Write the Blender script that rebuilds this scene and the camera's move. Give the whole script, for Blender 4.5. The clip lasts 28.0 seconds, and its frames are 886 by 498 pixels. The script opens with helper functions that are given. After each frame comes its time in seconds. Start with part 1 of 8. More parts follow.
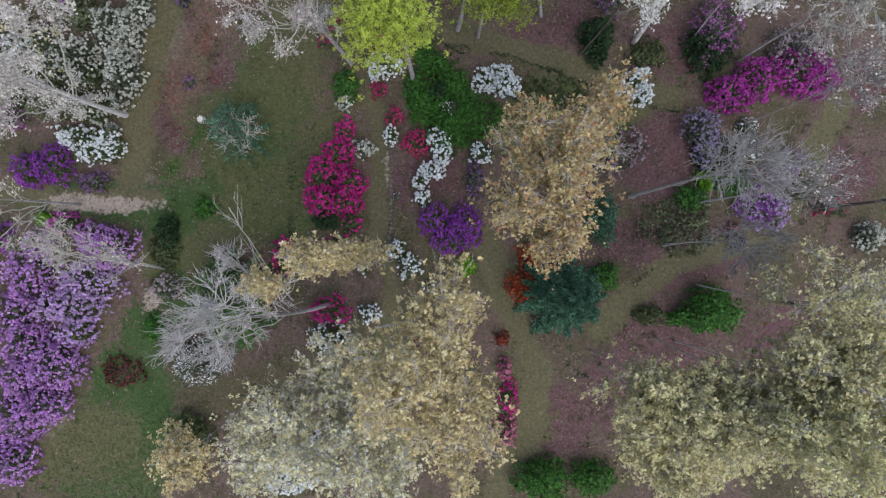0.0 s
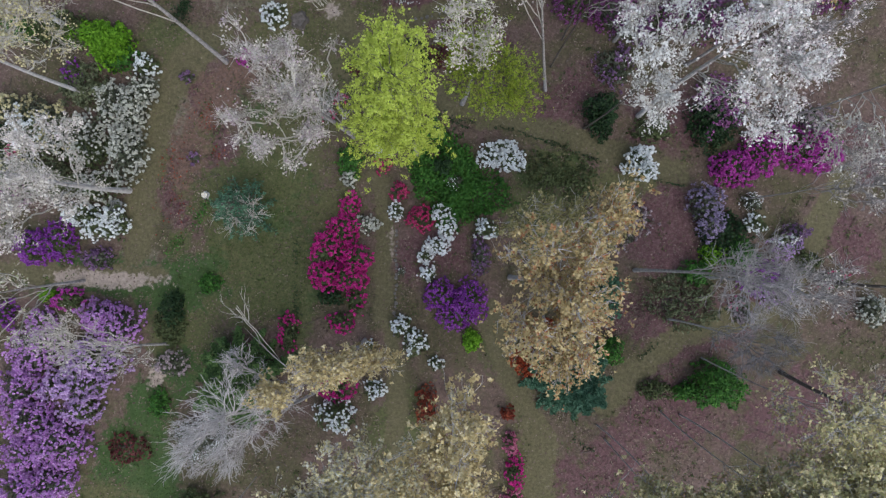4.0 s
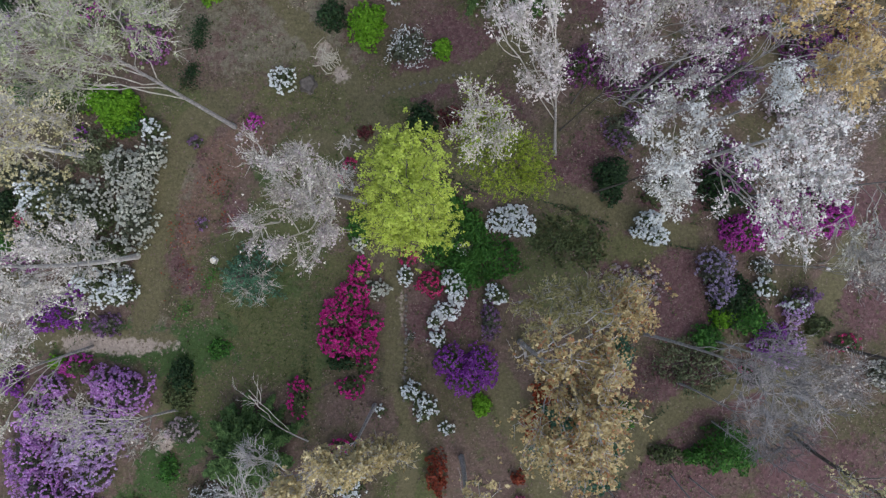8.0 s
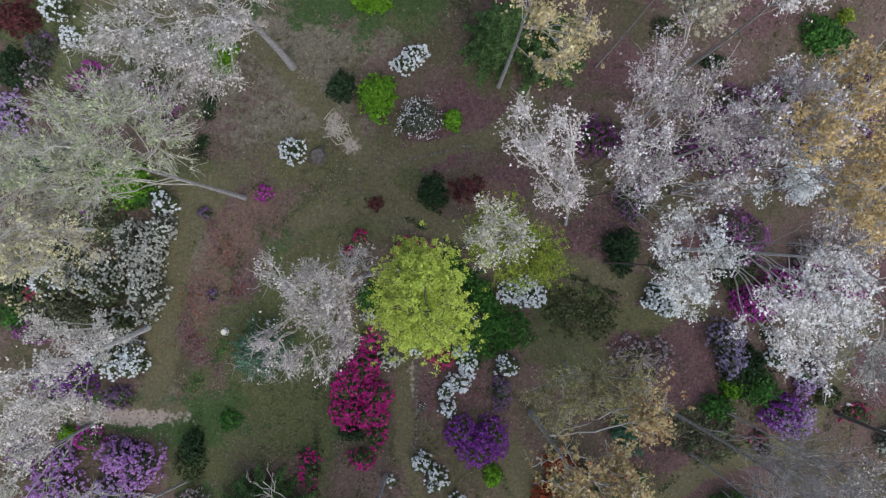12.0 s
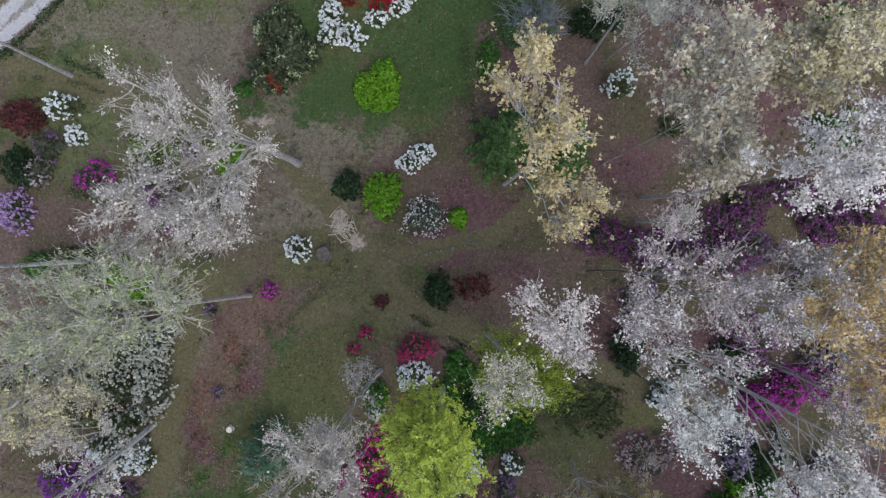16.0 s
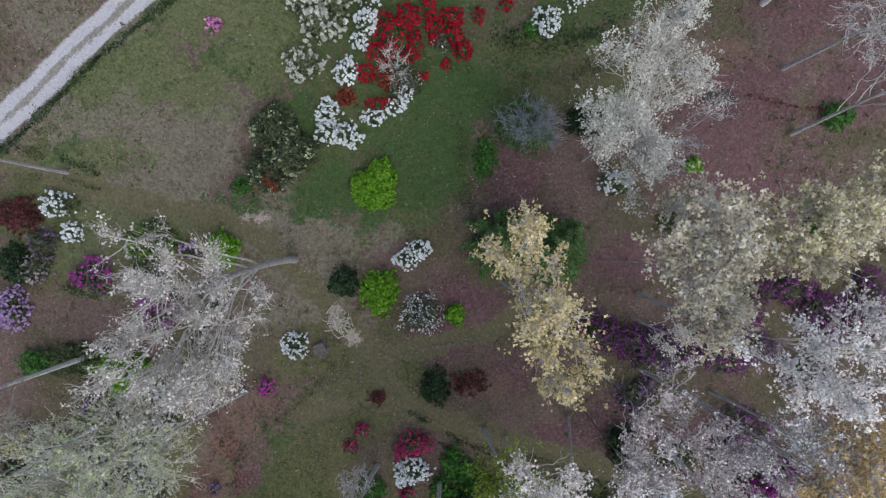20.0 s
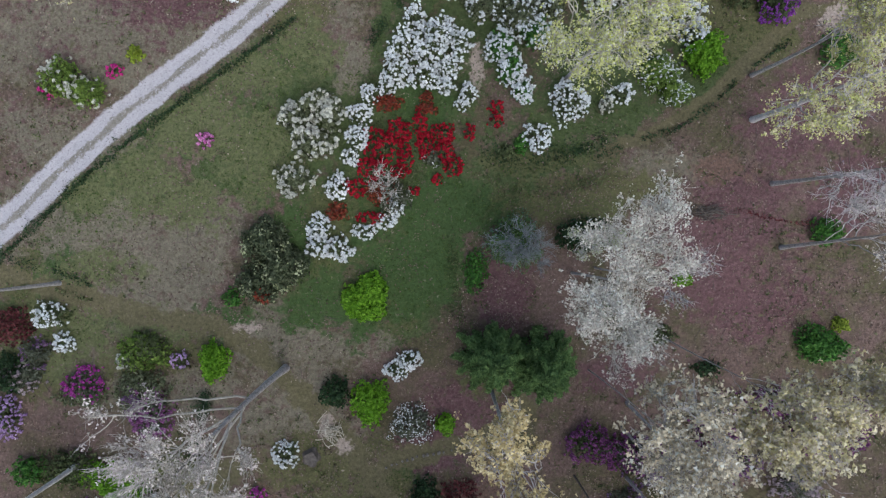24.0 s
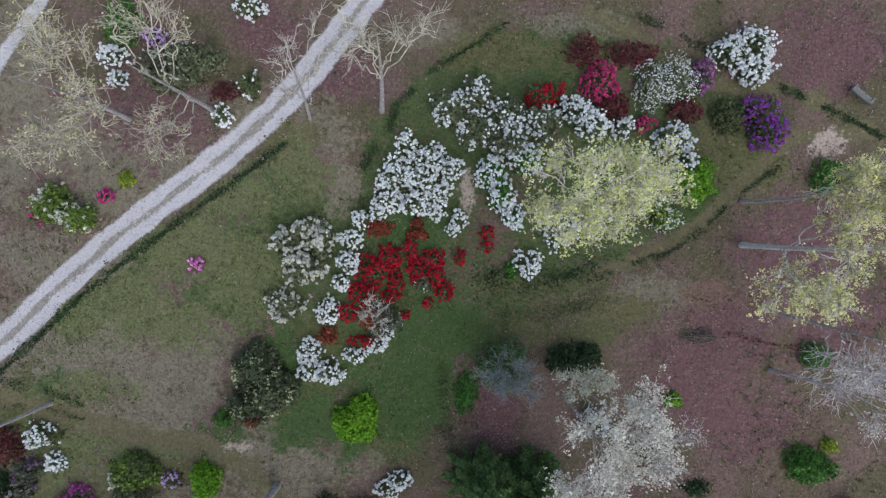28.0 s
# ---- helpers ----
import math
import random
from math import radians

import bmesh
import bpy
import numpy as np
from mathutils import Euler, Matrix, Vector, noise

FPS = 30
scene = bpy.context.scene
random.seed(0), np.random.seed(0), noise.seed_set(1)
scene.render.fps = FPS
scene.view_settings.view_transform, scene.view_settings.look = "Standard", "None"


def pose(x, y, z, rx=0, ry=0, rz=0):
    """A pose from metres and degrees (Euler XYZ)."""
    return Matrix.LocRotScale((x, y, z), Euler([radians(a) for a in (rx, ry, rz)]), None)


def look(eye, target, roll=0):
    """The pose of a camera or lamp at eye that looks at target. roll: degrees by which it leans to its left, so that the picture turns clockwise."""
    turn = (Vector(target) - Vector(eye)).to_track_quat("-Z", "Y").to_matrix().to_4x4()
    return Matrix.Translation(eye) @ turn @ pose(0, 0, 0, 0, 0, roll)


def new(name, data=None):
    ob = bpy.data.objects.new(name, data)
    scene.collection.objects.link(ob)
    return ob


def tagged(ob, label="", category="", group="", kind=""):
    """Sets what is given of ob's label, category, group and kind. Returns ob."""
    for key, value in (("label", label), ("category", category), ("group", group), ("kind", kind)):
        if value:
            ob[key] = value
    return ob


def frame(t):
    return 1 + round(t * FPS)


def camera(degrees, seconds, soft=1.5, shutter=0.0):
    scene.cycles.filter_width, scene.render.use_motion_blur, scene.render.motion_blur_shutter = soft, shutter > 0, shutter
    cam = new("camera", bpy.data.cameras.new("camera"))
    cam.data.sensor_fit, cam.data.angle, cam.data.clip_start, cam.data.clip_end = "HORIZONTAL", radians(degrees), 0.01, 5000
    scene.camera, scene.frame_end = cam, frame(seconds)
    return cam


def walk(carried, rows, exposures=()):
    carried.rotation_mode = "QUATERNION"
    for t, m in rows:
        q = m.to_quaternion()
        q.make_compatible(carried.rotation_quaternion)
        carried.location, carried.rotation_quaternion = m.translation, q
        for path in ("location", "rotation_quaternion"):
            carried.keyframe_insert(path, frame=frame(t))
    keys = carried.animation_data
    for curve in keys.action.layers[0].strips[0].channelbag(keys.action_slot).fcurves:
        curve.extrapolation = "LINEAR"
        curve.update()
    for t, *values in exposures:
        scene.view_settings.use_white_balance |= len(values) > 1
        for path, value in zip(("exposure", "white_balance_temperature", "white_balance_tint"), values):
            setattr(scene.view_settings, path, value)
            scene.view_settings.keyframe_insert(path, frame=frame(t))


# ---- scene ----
cam = camera(71.0, 28.0, soft=1.3)
METRES, EYE, TILT, LEAN, TURN = 48.0, 45.7, -90.0, 0.0, 0.0
ROWS = [
    (0.0, 0.0, 0.0, 0.0, 0.0, 0.0, -0.0),
    (0.5, -0.0009, -0.0018, 0.0157, -0.04, -0.0, 0.05),
    (1.0, -0.002, -0.0029, 0.0316, -0.09, -0.02, 0.07),
    (1.5, -0.0028, -0.0024, 0.0464, -0.09, -0.0, 0.09),
    (2.0, -0.0045, -0.0014, 0.0613, -0.11, -0.01, 0.16),
    (2.5, -0.0063, -0.0011, 0.0755, -0.13, -0.01, 0.18),
    (3.0, -0.0084, -0.0003, 0.0896, -0.17, -0.02, 0.21),
    (3.5, -0.0101, 0.0005, 0.103, -0.2, -0.02, 0.21),
    (5.5, -0.0152, -0.0001, 0.1548, -0.23, -0.09, 0.28),
    (6.0, -0.0176, 0.0006, 0.1673, -0.28, -0.07, 0.29),
    (6.5, -0.0203, 0.0019, 0.1803, -0.3, -0.1, 0.33),
    (7.0, -0.0223, 0.0036, 0.193, -0.27, -0.1, 0.34),
    (7.5, -0.025, 0.0039, 0.2059, -0.32, -0.15, 0.37),
    (8.0, -0.0276, 0.0034, 0.2186, -0.33, -0.18, 0.4),
    (8.5, -0.03, 0.0036, 0.2312, -0.35, -0.22, 0.45),
    (9.0, -0.0322, 0.0029, 0.244, -0.35, -0.25, 0.48),
    (9.5, -0.0339, 0.0019, 0.2569, -0.37, -0.26, 0.49),
    (10.0, -0.0358, 0.0015, 0.2703, -0.36, -0.26, 0.52),
    (10.5, -0.0376, 0.0012, 0.2846, -0.34, -0.31, 0.53),
    (11.0, -0.0398, 0.002, 0.2999, -0.36, -0.39, 0.54),
    (11.5, -0.0419, 0.0031, 0.3157, -0.38, -0.41, 0.53),
    (13.5, -0.047, 0.0062, 0.3862, -0.24, -0.59, 0.47),
    (14.0, -0.0482, 0.0053, 0.4058, -0.23, -0.64, 0.47),
    (14.5, -0.0494, 0.0055, 0.4259, -0.23, -0.68, 0.51),
    (15.0, -0.0499, 0.0066, 0.4461, -0.2, -0.68, 0.48),
    (15.5, -0.05, 0.0069, 0.4669, -0.25, -0.72, 0.43),
    (16.0, -0.049, 0.0069, 0.4869, -0.25, -0.69, 0.4),
    (16.5, -0.0474, 0.007, 0.5071, -0.24, -0.73, 0.38),
    (17.0, -0.0461, 0.0074, 0.5263, -0.18, -0.82, 0.42),
    (17.5, -0.0454, 0.0078, 0.5458, -0.2, -0.85, 0.42),
    (18.0, -0.044, 0.0088, 0.5642, -0.15, -0.86, 0.39),
    (18.5, -0.0429, 0.01, 0.5824, -0.14, -0.87, 0.42),
    (19.0, -0.0426, 0.0114, 0.6005, -0.16, -0.87, 0.4),
    (19.5, -0.042, 0.0128, 0.6187, -0.16, -0.88, 0.36),
    (20.0, -0.0413, 0.0112, 0.6377, -0.15, -0.92, 0.37),
    (20.5, -0.0405, 0.0091, 0.6576, -0.15, -0.95, 0.37),
    (21.0, -0.0401, 0.008, 0.6786, -0.15, -1.0, 0.34),
    (21.5, -0.0384, 0.0074, 0.6992, -0.07, -0.99, 0.27),
    (22.0, -0.0371, 0.0075, 0.7206, -0.11, -1.0, 0.27),
    (22.5, -0.0342, 0.0077, 0.742, -0.06, -0.99, 0.23),
    (24.5, -0.0226, 0.0108, 0.8311, -0.11, -1.07, 0.16),
    (25.0, -0.0198, 0.0111, 0.8543, -0.11, -1.11, 0.14),
    (25.5, -0.0173, 0.0113, 0.8773, -0.07, -1.09, 0.15),
    (26.0, -0.0156, 0.0113, 0.9005, -0.1, -1.07, 0.1),
    (26.5, -0.0136, 0.0115, 0.9243, -0.1, -1.09, 0.07),
    (27.0, -0.0124, 0.0113, 0.9479, -0.13, -1.12, 0.08),
    (27.5, -0.0116, 0.011, 0.9712, -0.13, -1.14, 0.06),
    (28.0, -0.0116, 0.0105, 0.9937, -0.14, -1.13, 0.03),
]
walk(cam, [(t, pose(0, 0, EYE, TILT, LEAN, TURN) @ pose(METRES * x, METRES * y, METRES * z, 90 + pitch, roll, yaw)) for t, x, y, z, yaw, pitch, roll in ROWS],
     [(0.0, 0.46, 6250, 8.5), (10.0, 0.44, 6250, 8.5), (20.0, 0.42, 6250, 8.5), (28.0, 0.48, 6250, 8.5)])

# ---- light: a bright overcast spring day ----
world = bpy.data.worlds.new("overcast_sky")
world.use_nodes = True
scene.world = world
wn, wl = world.node_tree.nodes, world.node_tree.links
sky = wn.new("ShaderNodeTexSky")
sky.sky_type = "NISHITA"
sky.sun_disc = False
sky.sun_elevation, sky.sun_rotation = radians(58), radians(150)
sky.air_density, sky.dust_density = 1.0, 2.0
wn["Background"].inputs["Strength"].default_value = 0.15
grey = wn.new("ShaderNodeHueSaturation")  # cloud cover takes most of the blue out
grey.inputs["Saturation"].default_value = 0.8
wl.new(sky.outputs["Color"], grey.inputs["Color"])
wl.new(grey.outputs["Color"], wn["Background"].inputs["Color"])
sun_data = bpy.data.lights.new("sun", "SUN")
sun_data.energy, sun_data.angle, sun_data.color = 1.5, radians(60), (1.0, 0.98, 0.95)
sun = new("sun", sun_data)
sun.matrix_world = look((0, 0, 80), (-14.4, 25, 34.0))

# ---- materials ----
def nodes_of(name):
    m = bpy.data.materials.new(name)
    m.use_nodes = True
    nt = m.node_tree
    return m, nt.nodes, nt.links, nt.nodes["Principled BSDF"]


def ramp_node(n, stops):
    r = n.new("ShaderNodeValToRGB")
    e = r.color_ramp.elements
    while len(e) < len(stops):
        e.new(0.5)
    for k, (p, c) in enumerate(stops):
        e[k].position, e[k].color = p, (*c, 1)
    return r


def leaf_material(name, colours, rough=0.65, translucent=0.25, patch=0.35):
    """Leaves or petals: each leaf takes its own tone, whole patches of the plant drift lighter and darker."""
    m, n, l, p = nodes_of(name)
    geo = n.new("ShaderNodeNewGeometry")
    k = len(colours) - 1
    r = ramp_node(n, [(i / k, c) for i, c in enumerate(colours)])
    l.new(geo.outputs["Random Per Island"], r.inputs["Fac"])
    tex = n.new("ShaderNodeTexNoise")
    tex.inputs["Scale"].default_value = 0.9
    tex.inputs["Detail"].default_value = 3
    l.new(geo.outputs["Position"], tex.inputs["Vector"])
    mr = n.new("ShaderNodeMapRange")
    mr.inputs["From Min"].default_value, mr.inputs["From Max"].default_value = 0.3, 0.7
    mr.inputs["To Min"].default_value, mr.inputs["To Max"].default_value = 1 - patch, 1 + patch * 0.5
    l.new(tex.outputs["Fac"], mr.inputs["Value"])
    hsv = n.new("ShaderNodeHueSaturation")
    l.new(r.outputs["Color"], hsv.inputs["Color"])
    l.new(mr.outputs["Result"], hsv.inputs["Value"])
    l.new(hsv.outputs["Color"], p.inputs["Base Color"])
    p.inputs["Roughness"].default_value = rough
    p.inputs["Specular IOR Level"].default_value = 0.25
    tr = n.new("ShaderNodeBsdfTranslucent")
    l.new(hsv.outputs["Color"], tr.inputs["Color"])
    mix = n.new("ShaderNodeMixShader")
    mix.inputs["Fac"].default_value = translucent
    l.new(p.outputs["BSDF"], mix.inputs[1])
    l.new(tr.outputs["BSDF"], mix.inputs[2])
    l.new(mix.outputs["Shader"], n["Material Output"].inputs["Surface"])
    return m


def bark_material(name, c1, c2, scale=6.0):
    m, n, l, p = nodes_of(name)
    co = n.new("ShaderNodeTexCoord")
    a = n.new("ShaderNodeTexNoise")
    a.inputs["Scale"].default_value, a.inputs["Detail"].default_value = scale, 6
    l.new(co.outputs["Object"], a.inputs["Vector"])
    r = ramp_node(n, [(0.3, c1), (0.7, c2)])
    l.new(a.outputs["Fac"], r.inputs["Fac"])
    l.new(r.outputs["Color"], p.inputs["Base Color"])
    b = n.new("ShaderNodeBump")
    b.inputs["Strength"].default_value = 0.6
    l.new(a.outputs["Fac"], b.inputs["Height"])
    l.new(b.outputs["Normal"], p.inputs["Normal"])
    p.inputs["Roughness"].default_value = 0.9
    return m


BARK_GREY = bark_material("grey_bark", (0.36, 0.335, 0.325), (0.63, 0.595, 0.58))
BARK_PALE = bark_material("pale_bark", (0.34, 0.31, 0.27), (0.62, 0.58, 0.52))
BARK_TRUNK = bark_material("trunk_bark", (0.17, 0.157, 0.152), (0.45, 0.415, 0.40))
BARK_DARK = bark_material("dark_bark", (0.05, 0.042, 0.036), (0.13, 0.11, 0.095))
BARK_TAN = bark_material("tan_bark", (0.36, 0.32, 0.25), (0.62, 0.57, 0.47))
BARK_TWIG = bark_material("twig_bark", (0.22, 0.205, 0.20), (0.43, 0.40, 0.39))
BARK_BLUE = bark_material("blue_grey_twig_bark", (0.15, 0.165, 0.17), (0.30, 0.325, 0.335))
BARK_SYCAMORE = bark_material("pale_sycamore_bark", (0.30, 0.265, 0.20), (0.66, 0.61, 0.50))
L = leaf_material
WHITE = L("white_petals", [(0.70, 0.73, 0.74), (0.84, 0.86, 0.86), (0.91, 0.92, 0.91)], patch=0.15)
CREAM = L("cream_petals", [(0.42, 0.43, 0.36), (0.62, 0.62, 0.54), (0.74, 0.74, 0.68)])
PALE_GREEN = L("pale_green_buds", [(0.26, 0.31, 0.15), (0.42, 0.46, 0.26), (0.56, 0.58, 0.40)])
GREY_WHITE = L("greyish_white_buds", [(0.44, 0.395, 0.345), (0.64, 0.59, 0.525), (0.80, 0.76, 0.695)], patch=0.25)
PINK_WHITE = L("pinkish_white_petals", [(0.52, 0.44, 0.44), (0.70, 0.625, 0.61), (0.84, 0.79, 0.765)], patch=0.25)
BLUSH = L("blush_grey_buds", [(0.29, 0.225, 0.25), (0.43, 0.35, 0.375), (0.60, 0.51, 0.525)])
TAN = L("tan_catkins", [(0.30, 0.22, 0.10), (0.46, 0.36, 0.17), (0.61, 0.50, 0.28)])
GOLD = L("golden_young_leaves", [(0.40, 0.31, 0.145), (0.58, 0.475, 0.24), (0.74, 0.65, 0.41)])
ORANGE_GOLD = L("orange_gold_young_leaves", [(0.42, 0.29, 0.12), (0.58, 0.42, 0.19), (0.72, 0.57, 0.31)])
YELLOW = L("pale_yellow_young_leaves", [(0.44, 0.39, 0.19), (0.62, 0.565, 0.32), (0.77, 0.715, 0.48)])
BEIGE = L("beige_buds", [(0.41, 0.35, 0.245), (0.57, 0.50, 0.36), (0.71, 0.65, 0.51)])
WOOD_TAN = L("straw_tan_buds", [(0.43, 0.365, 0.18), (0.59, 0.52, 0.285), (0.73, 0.66, 0.42)])
STRAW_GREEN = L("straw_green_buds", [(0.35, 0.345, 0.15), (0.49, 0.48, 0.23), (0.62, 0.61, 0.35)])
OLIVE_TAN = L("olive_tan_buds", [(0.20, 0.19, 0.08), (0.34, 0.31, 0.14), (0.46, 0.42, 0.22)])
LIME = L("lime_leaves", [(0.36, 0.45, 0.06), (0.43, 0.52, 0.08), (0.50, 0.58, 0.12)], patch=0.3)
LIME_DARK = L("yellow_green_leaves", [(0.14, 0.21, 0.02), (0.24, 0.32, 0.03), (0.36, 0.42, 0.07)])
SPRING = L("spring_green_leaves", [(0.075, 0.13, 0.022), (0.14, 0.22, 0.04), (0.23, 0.32, 0.07)])
BRIGHT = L("bright_green_leaves", [(0.09, 0.21, 0.012), (0.14, 0.31, 0.016), (0.21, 0.42, 0.03)], patch=0.15)
GREEN = L("green_leaves", [(0.031, 0.102, 0.018), (0.056, 0.165, 0.026), (0.098, 0.235, 0.04)])
DARK = L("dark_green_leaves", [(0.014, 0.034, 0.014), (0.026, 0.058, 0.02), (0.045, 0.085, 0.032)])
OLIVE = L("olive_green_leaves", [(0.05, 0.07, 0.025), (0.09, 0.115, 0.045), (0.14, 0.165, 0.075)])
DRAB = L("drab_grey_green_leaves", [(0.060, 0.072, 0.042), (0.105, 0.118, 0.076), (0.18, 0.19, 0.14)])
BLUE_GREEN = L("blue_green_needles", [(0.032, 0.088, 0.050), (0.070, 0.160, 0.094), (0.14, 0.26, 0.165)])
MAGENTA = L("magenta_petals", [(0.38, 0.008, 0.16), (0.58, 0.018, 0.25), (0.72, 0.09, 0.38)], patch=0.25)
FUCHSIA = L("purple_pink_petals", [(0.28, 0.02, 0.22), (0.47, 0.045, 0.37), (0.62, 0.16, 0.51)], patch=0.3)
ROSE = L("rose_red_petals", [(0.34, 0.014, 0.09), (0.53, 0.035, 0.17), (0.67, 0.13, 0.28)])
PINK = L("pink_petals", [(0.40, 0.06, 0.18), (0.60, 0.16, 0.30), (0.72, 0.36, 0.44)])
PURPLE = L("violet_petals", [(0.15, 0.02, 0.23), (0.27, 0.05, 0.37), (0.42, 0.15, 0.52)], patch=0.25)
LILAC = L("lilac_petals", [(0.36, 0.20, 0.45), (0.53, 0.35, 0.62), (0.68, 0.54, 0.75)], patch=0.25)
MAUVE = L("faded_mauve_petals", [(0.14, 0.07, 0.16), (0.24, 0.13, 0.26), (0.36, 0.24, 0.38)])
RED = L("red_petals", [(0.22, 0.003, 0.014), (0.38, 0.006, 0.022), (0.52, 0.02, 0.042)], patch=0.25)
RUST = L("rust_red_leaves", [(0.13, 0.022, 0.012), (0.23, 0.042, 0.022), (0.32, 0.09, 0.045)])
CEDAR = L("cedar_needles", [(0.050, 0.100, 0.030), (0.098, 0.178, 0.054), (0.165, 0.255, 0.085)])
RHODO = L("rhododendron_leaves", [(0.040, 0.056, 0.026), (0.075, 0.098, 0.048), (0.15, 0.17, 0.10)])
PLUM = L("dark_plum_petals", [(0.12, 0.03, 0.11), (0.22, 0.06, 0.19), (0.37, 0.16, 0.33)])
LAVENDER = L("dusty_lavender_petals", [(0.22, 0.17, 0.30), (0.34, 0.275, 0.42), (0.49, 0.42, 0.57)])
COPPER = L("coppery_young_leaves", [(0.26, 0.10, 0.045), (0.40, 0.19, 0.09), (0.54, 0.31, 0.17)])
SAGE = L("sage_green_leaves", [(0.075, 0.092, 0.045), (0.135, 0.155, 0.08), (0.23, 0.25, 0.15)])
PALE_LIME = L("pale_lime_young_leaves", [(0.42, 0.44, 0.13), (0.59, 0.62, 0.22), (0.76, 0.77, 0.40)])
ORCHID = L("orchid_purple_petals", [(0.36, 0.12, 0.43), (0.54, 0.26, 0.62), (0.72, 0.50, 0.77)], patch=0.25)
DOGWOOD = L("warm_white_petals", [(0.64, 0.63, 0.59), (0.79, 0.78, 0.75), (0.90, 0.89, 0.86)], patch=0.2)
DUSKY = L("dusky_purple_petals", [(0.19, 0.045, 0.17), (0.33, 0.11, 0.29), (0.49, 0.27, 0.45)])
FLAME = L("flame_red_leaves", [(0.22, 0.030, 0.012), (0.36, 0.06, 0.02), (0.47, 0.13, 0.05)])
HOT_PINK = L("hot_pink_petals", [(0.48, 0.10, 0.34), (0.64, 0.20, 0.49), (0.78, 0.44, 0.67)])
MAROON = L("maroon_leaves", [(0.07, 0.016, 0.018), (0.12, 0.03, 0.032), (0.19, 0.06, 0.06)])


# ---- land ----
def smooth(a, b, v):
    v = np.clip((v - a) / (b - a), 0, 1)
    return v * v * (3 - 2 * v)


def lay(x, y):
    """Height of the land: it rises a little towards the gravel drive."""
    x, y = np.asarray(x, float), np.asarray(y, float)
    return (-0.6 + 1.7 * smooth(26, 47, y) + 0.10 * np.sin(x * 0.31 + 1.3) * np.sin(y * 0.27)
            + 0.05 * np.sin(x * 0.9 + y * 0.5) * np.sin(y * 0.8 - x * 0.3))


# ---- mesh helpers ----
def quad_mesh(name, verts, faces, material, soft=False):
    me = bpy.data.meshes.new(name)
    verts, faces = np.asarray(verts, np.float32), np.asarray(faces, np.int32)
    me.vertices.add(len(verts))
    me.vertices.foreach_set("co", verts.ravel())
    me.loops.add(faces.size)
    me.loops.foreach_set("vertex_index", faces.ravel())
    me.polygons.add(len(faces))
    me.polygons.foreach_set("loop_start", np.arange(0, faces.size, faces.shape[1], dtype=np.int32))
    me.polygons.foreach_set("use_smooth", np.full(len(faces), soft))
    me.update(calc_edges=True)
    if material:
        me.materials.append(material)
    return me


def part(name, vf, material, parent, label="", soft=False):
    ob = new(name, quad_mesh(name, vf[0], vf[1], material, soft))
    ob.parent = parent
    return tagged(ob, label)


def tubes(paths, radii, sides):
    """Tapered tubes along n paths of k points: paths (n, k, 3), radii (n, k)."""
    paths, radii = np.asarray(paths, float), np.asarray(radii, float)
    n, k, _ = paths.shape
    t = np.gradient(paths, axis=1)
    t /= np.linalg.norm(t, axis=2, keepdims=True) + 1e-9
    ref = np.where(np.abs(t[..., 2:]) > 0.8, np.array([1.0, 0.0, 0.0]), np.array([0.0, 0.0, 1.0]))
    u = np.cross(t, ref)
    u /= np.linalg.norm(u, axis=2, keepdims=True) + 1e-9
    w = np.cross(t, u)
    a = np.arange(sides) * 2 * math.pi / sides
    ring = u[:, :, None] * np.cos(a)[:, None] + w[:, :, None] * np.sin(a)[:, None]
    v = (paths[:, :, None] + ring * radii[:, :, None, None]).reshape(-1, 3)
    i, j, s = np.meshgrid(np.arange(n), np.arange(k - 1), np.arange(sides), indexing="ij")
    b, s2 = (i * k + j) * sides, (s + 1) % sides
    f = np.stack([b + s, b + s2, b + sides + s2, b + sides + s], -1).reshape(-1, 4)
    return v, f


def joined(*sets):
    vs, fs, at = [], [], 0
    for v, f in sets:
        vs.append(v), fs.append(f + at)
        at += len(v)
    return np.concatenate(vs), np.concatenate(fs)


def unit(v):
    return v / (np.linalg.norm(v, axis=-1, keepdims=True) + 1e-9)


def petals(rng, at, size, tilt=0.8):
    """One small three-cornered leaf or petal at each place."""
    n = len(at)
    nor = unit(np.array([0, 0, 1.0]) + rng.normal(0, tilt, (n, 3)))
    u = unit(np.cross(nor, rng.normal(0, 1, (n, 3))))
    w = np.cross(nor, u)
    s = (size * rng.uniform(0.6, 1.4, n))[:, None]
    v = np.stack([at - u * s * 0.8, at + u * s * 0.5 + w * s * 0.9, at + u * s * 0.5 - w * s * 0.9], 1).reshape(-1, 3)
    return v, np.arange(n * 3).reshape(-1, 3)


def leaves(rng, at, size, normal=None, tilt=0.8, slim=0.6):
    """One small rhombic leaf at each place, turned towards its normal with some scatter."""
    n = len(at)
    base = np.array([0, 0, 1.0]) if normal is None else normal
    nor = unit(base + rng.normal(0, tilt, (n, 3)))
    u = unit(np.cross(nor, rng.normal(0, 1, (n, 3))))
    w = np.cross(nor, u)
    s = (size * rng.uniform(0.6, 1.4, n))[:, None]
    v = np.stack([at - u * s, at + w * s * slim + nor * s * 0.15, at + u * s, at - w * s * slim + nor * s * 0.15], 1).reshape(-1, 3)
    return v, np.arange(n * 4).reshape(-1, 4)


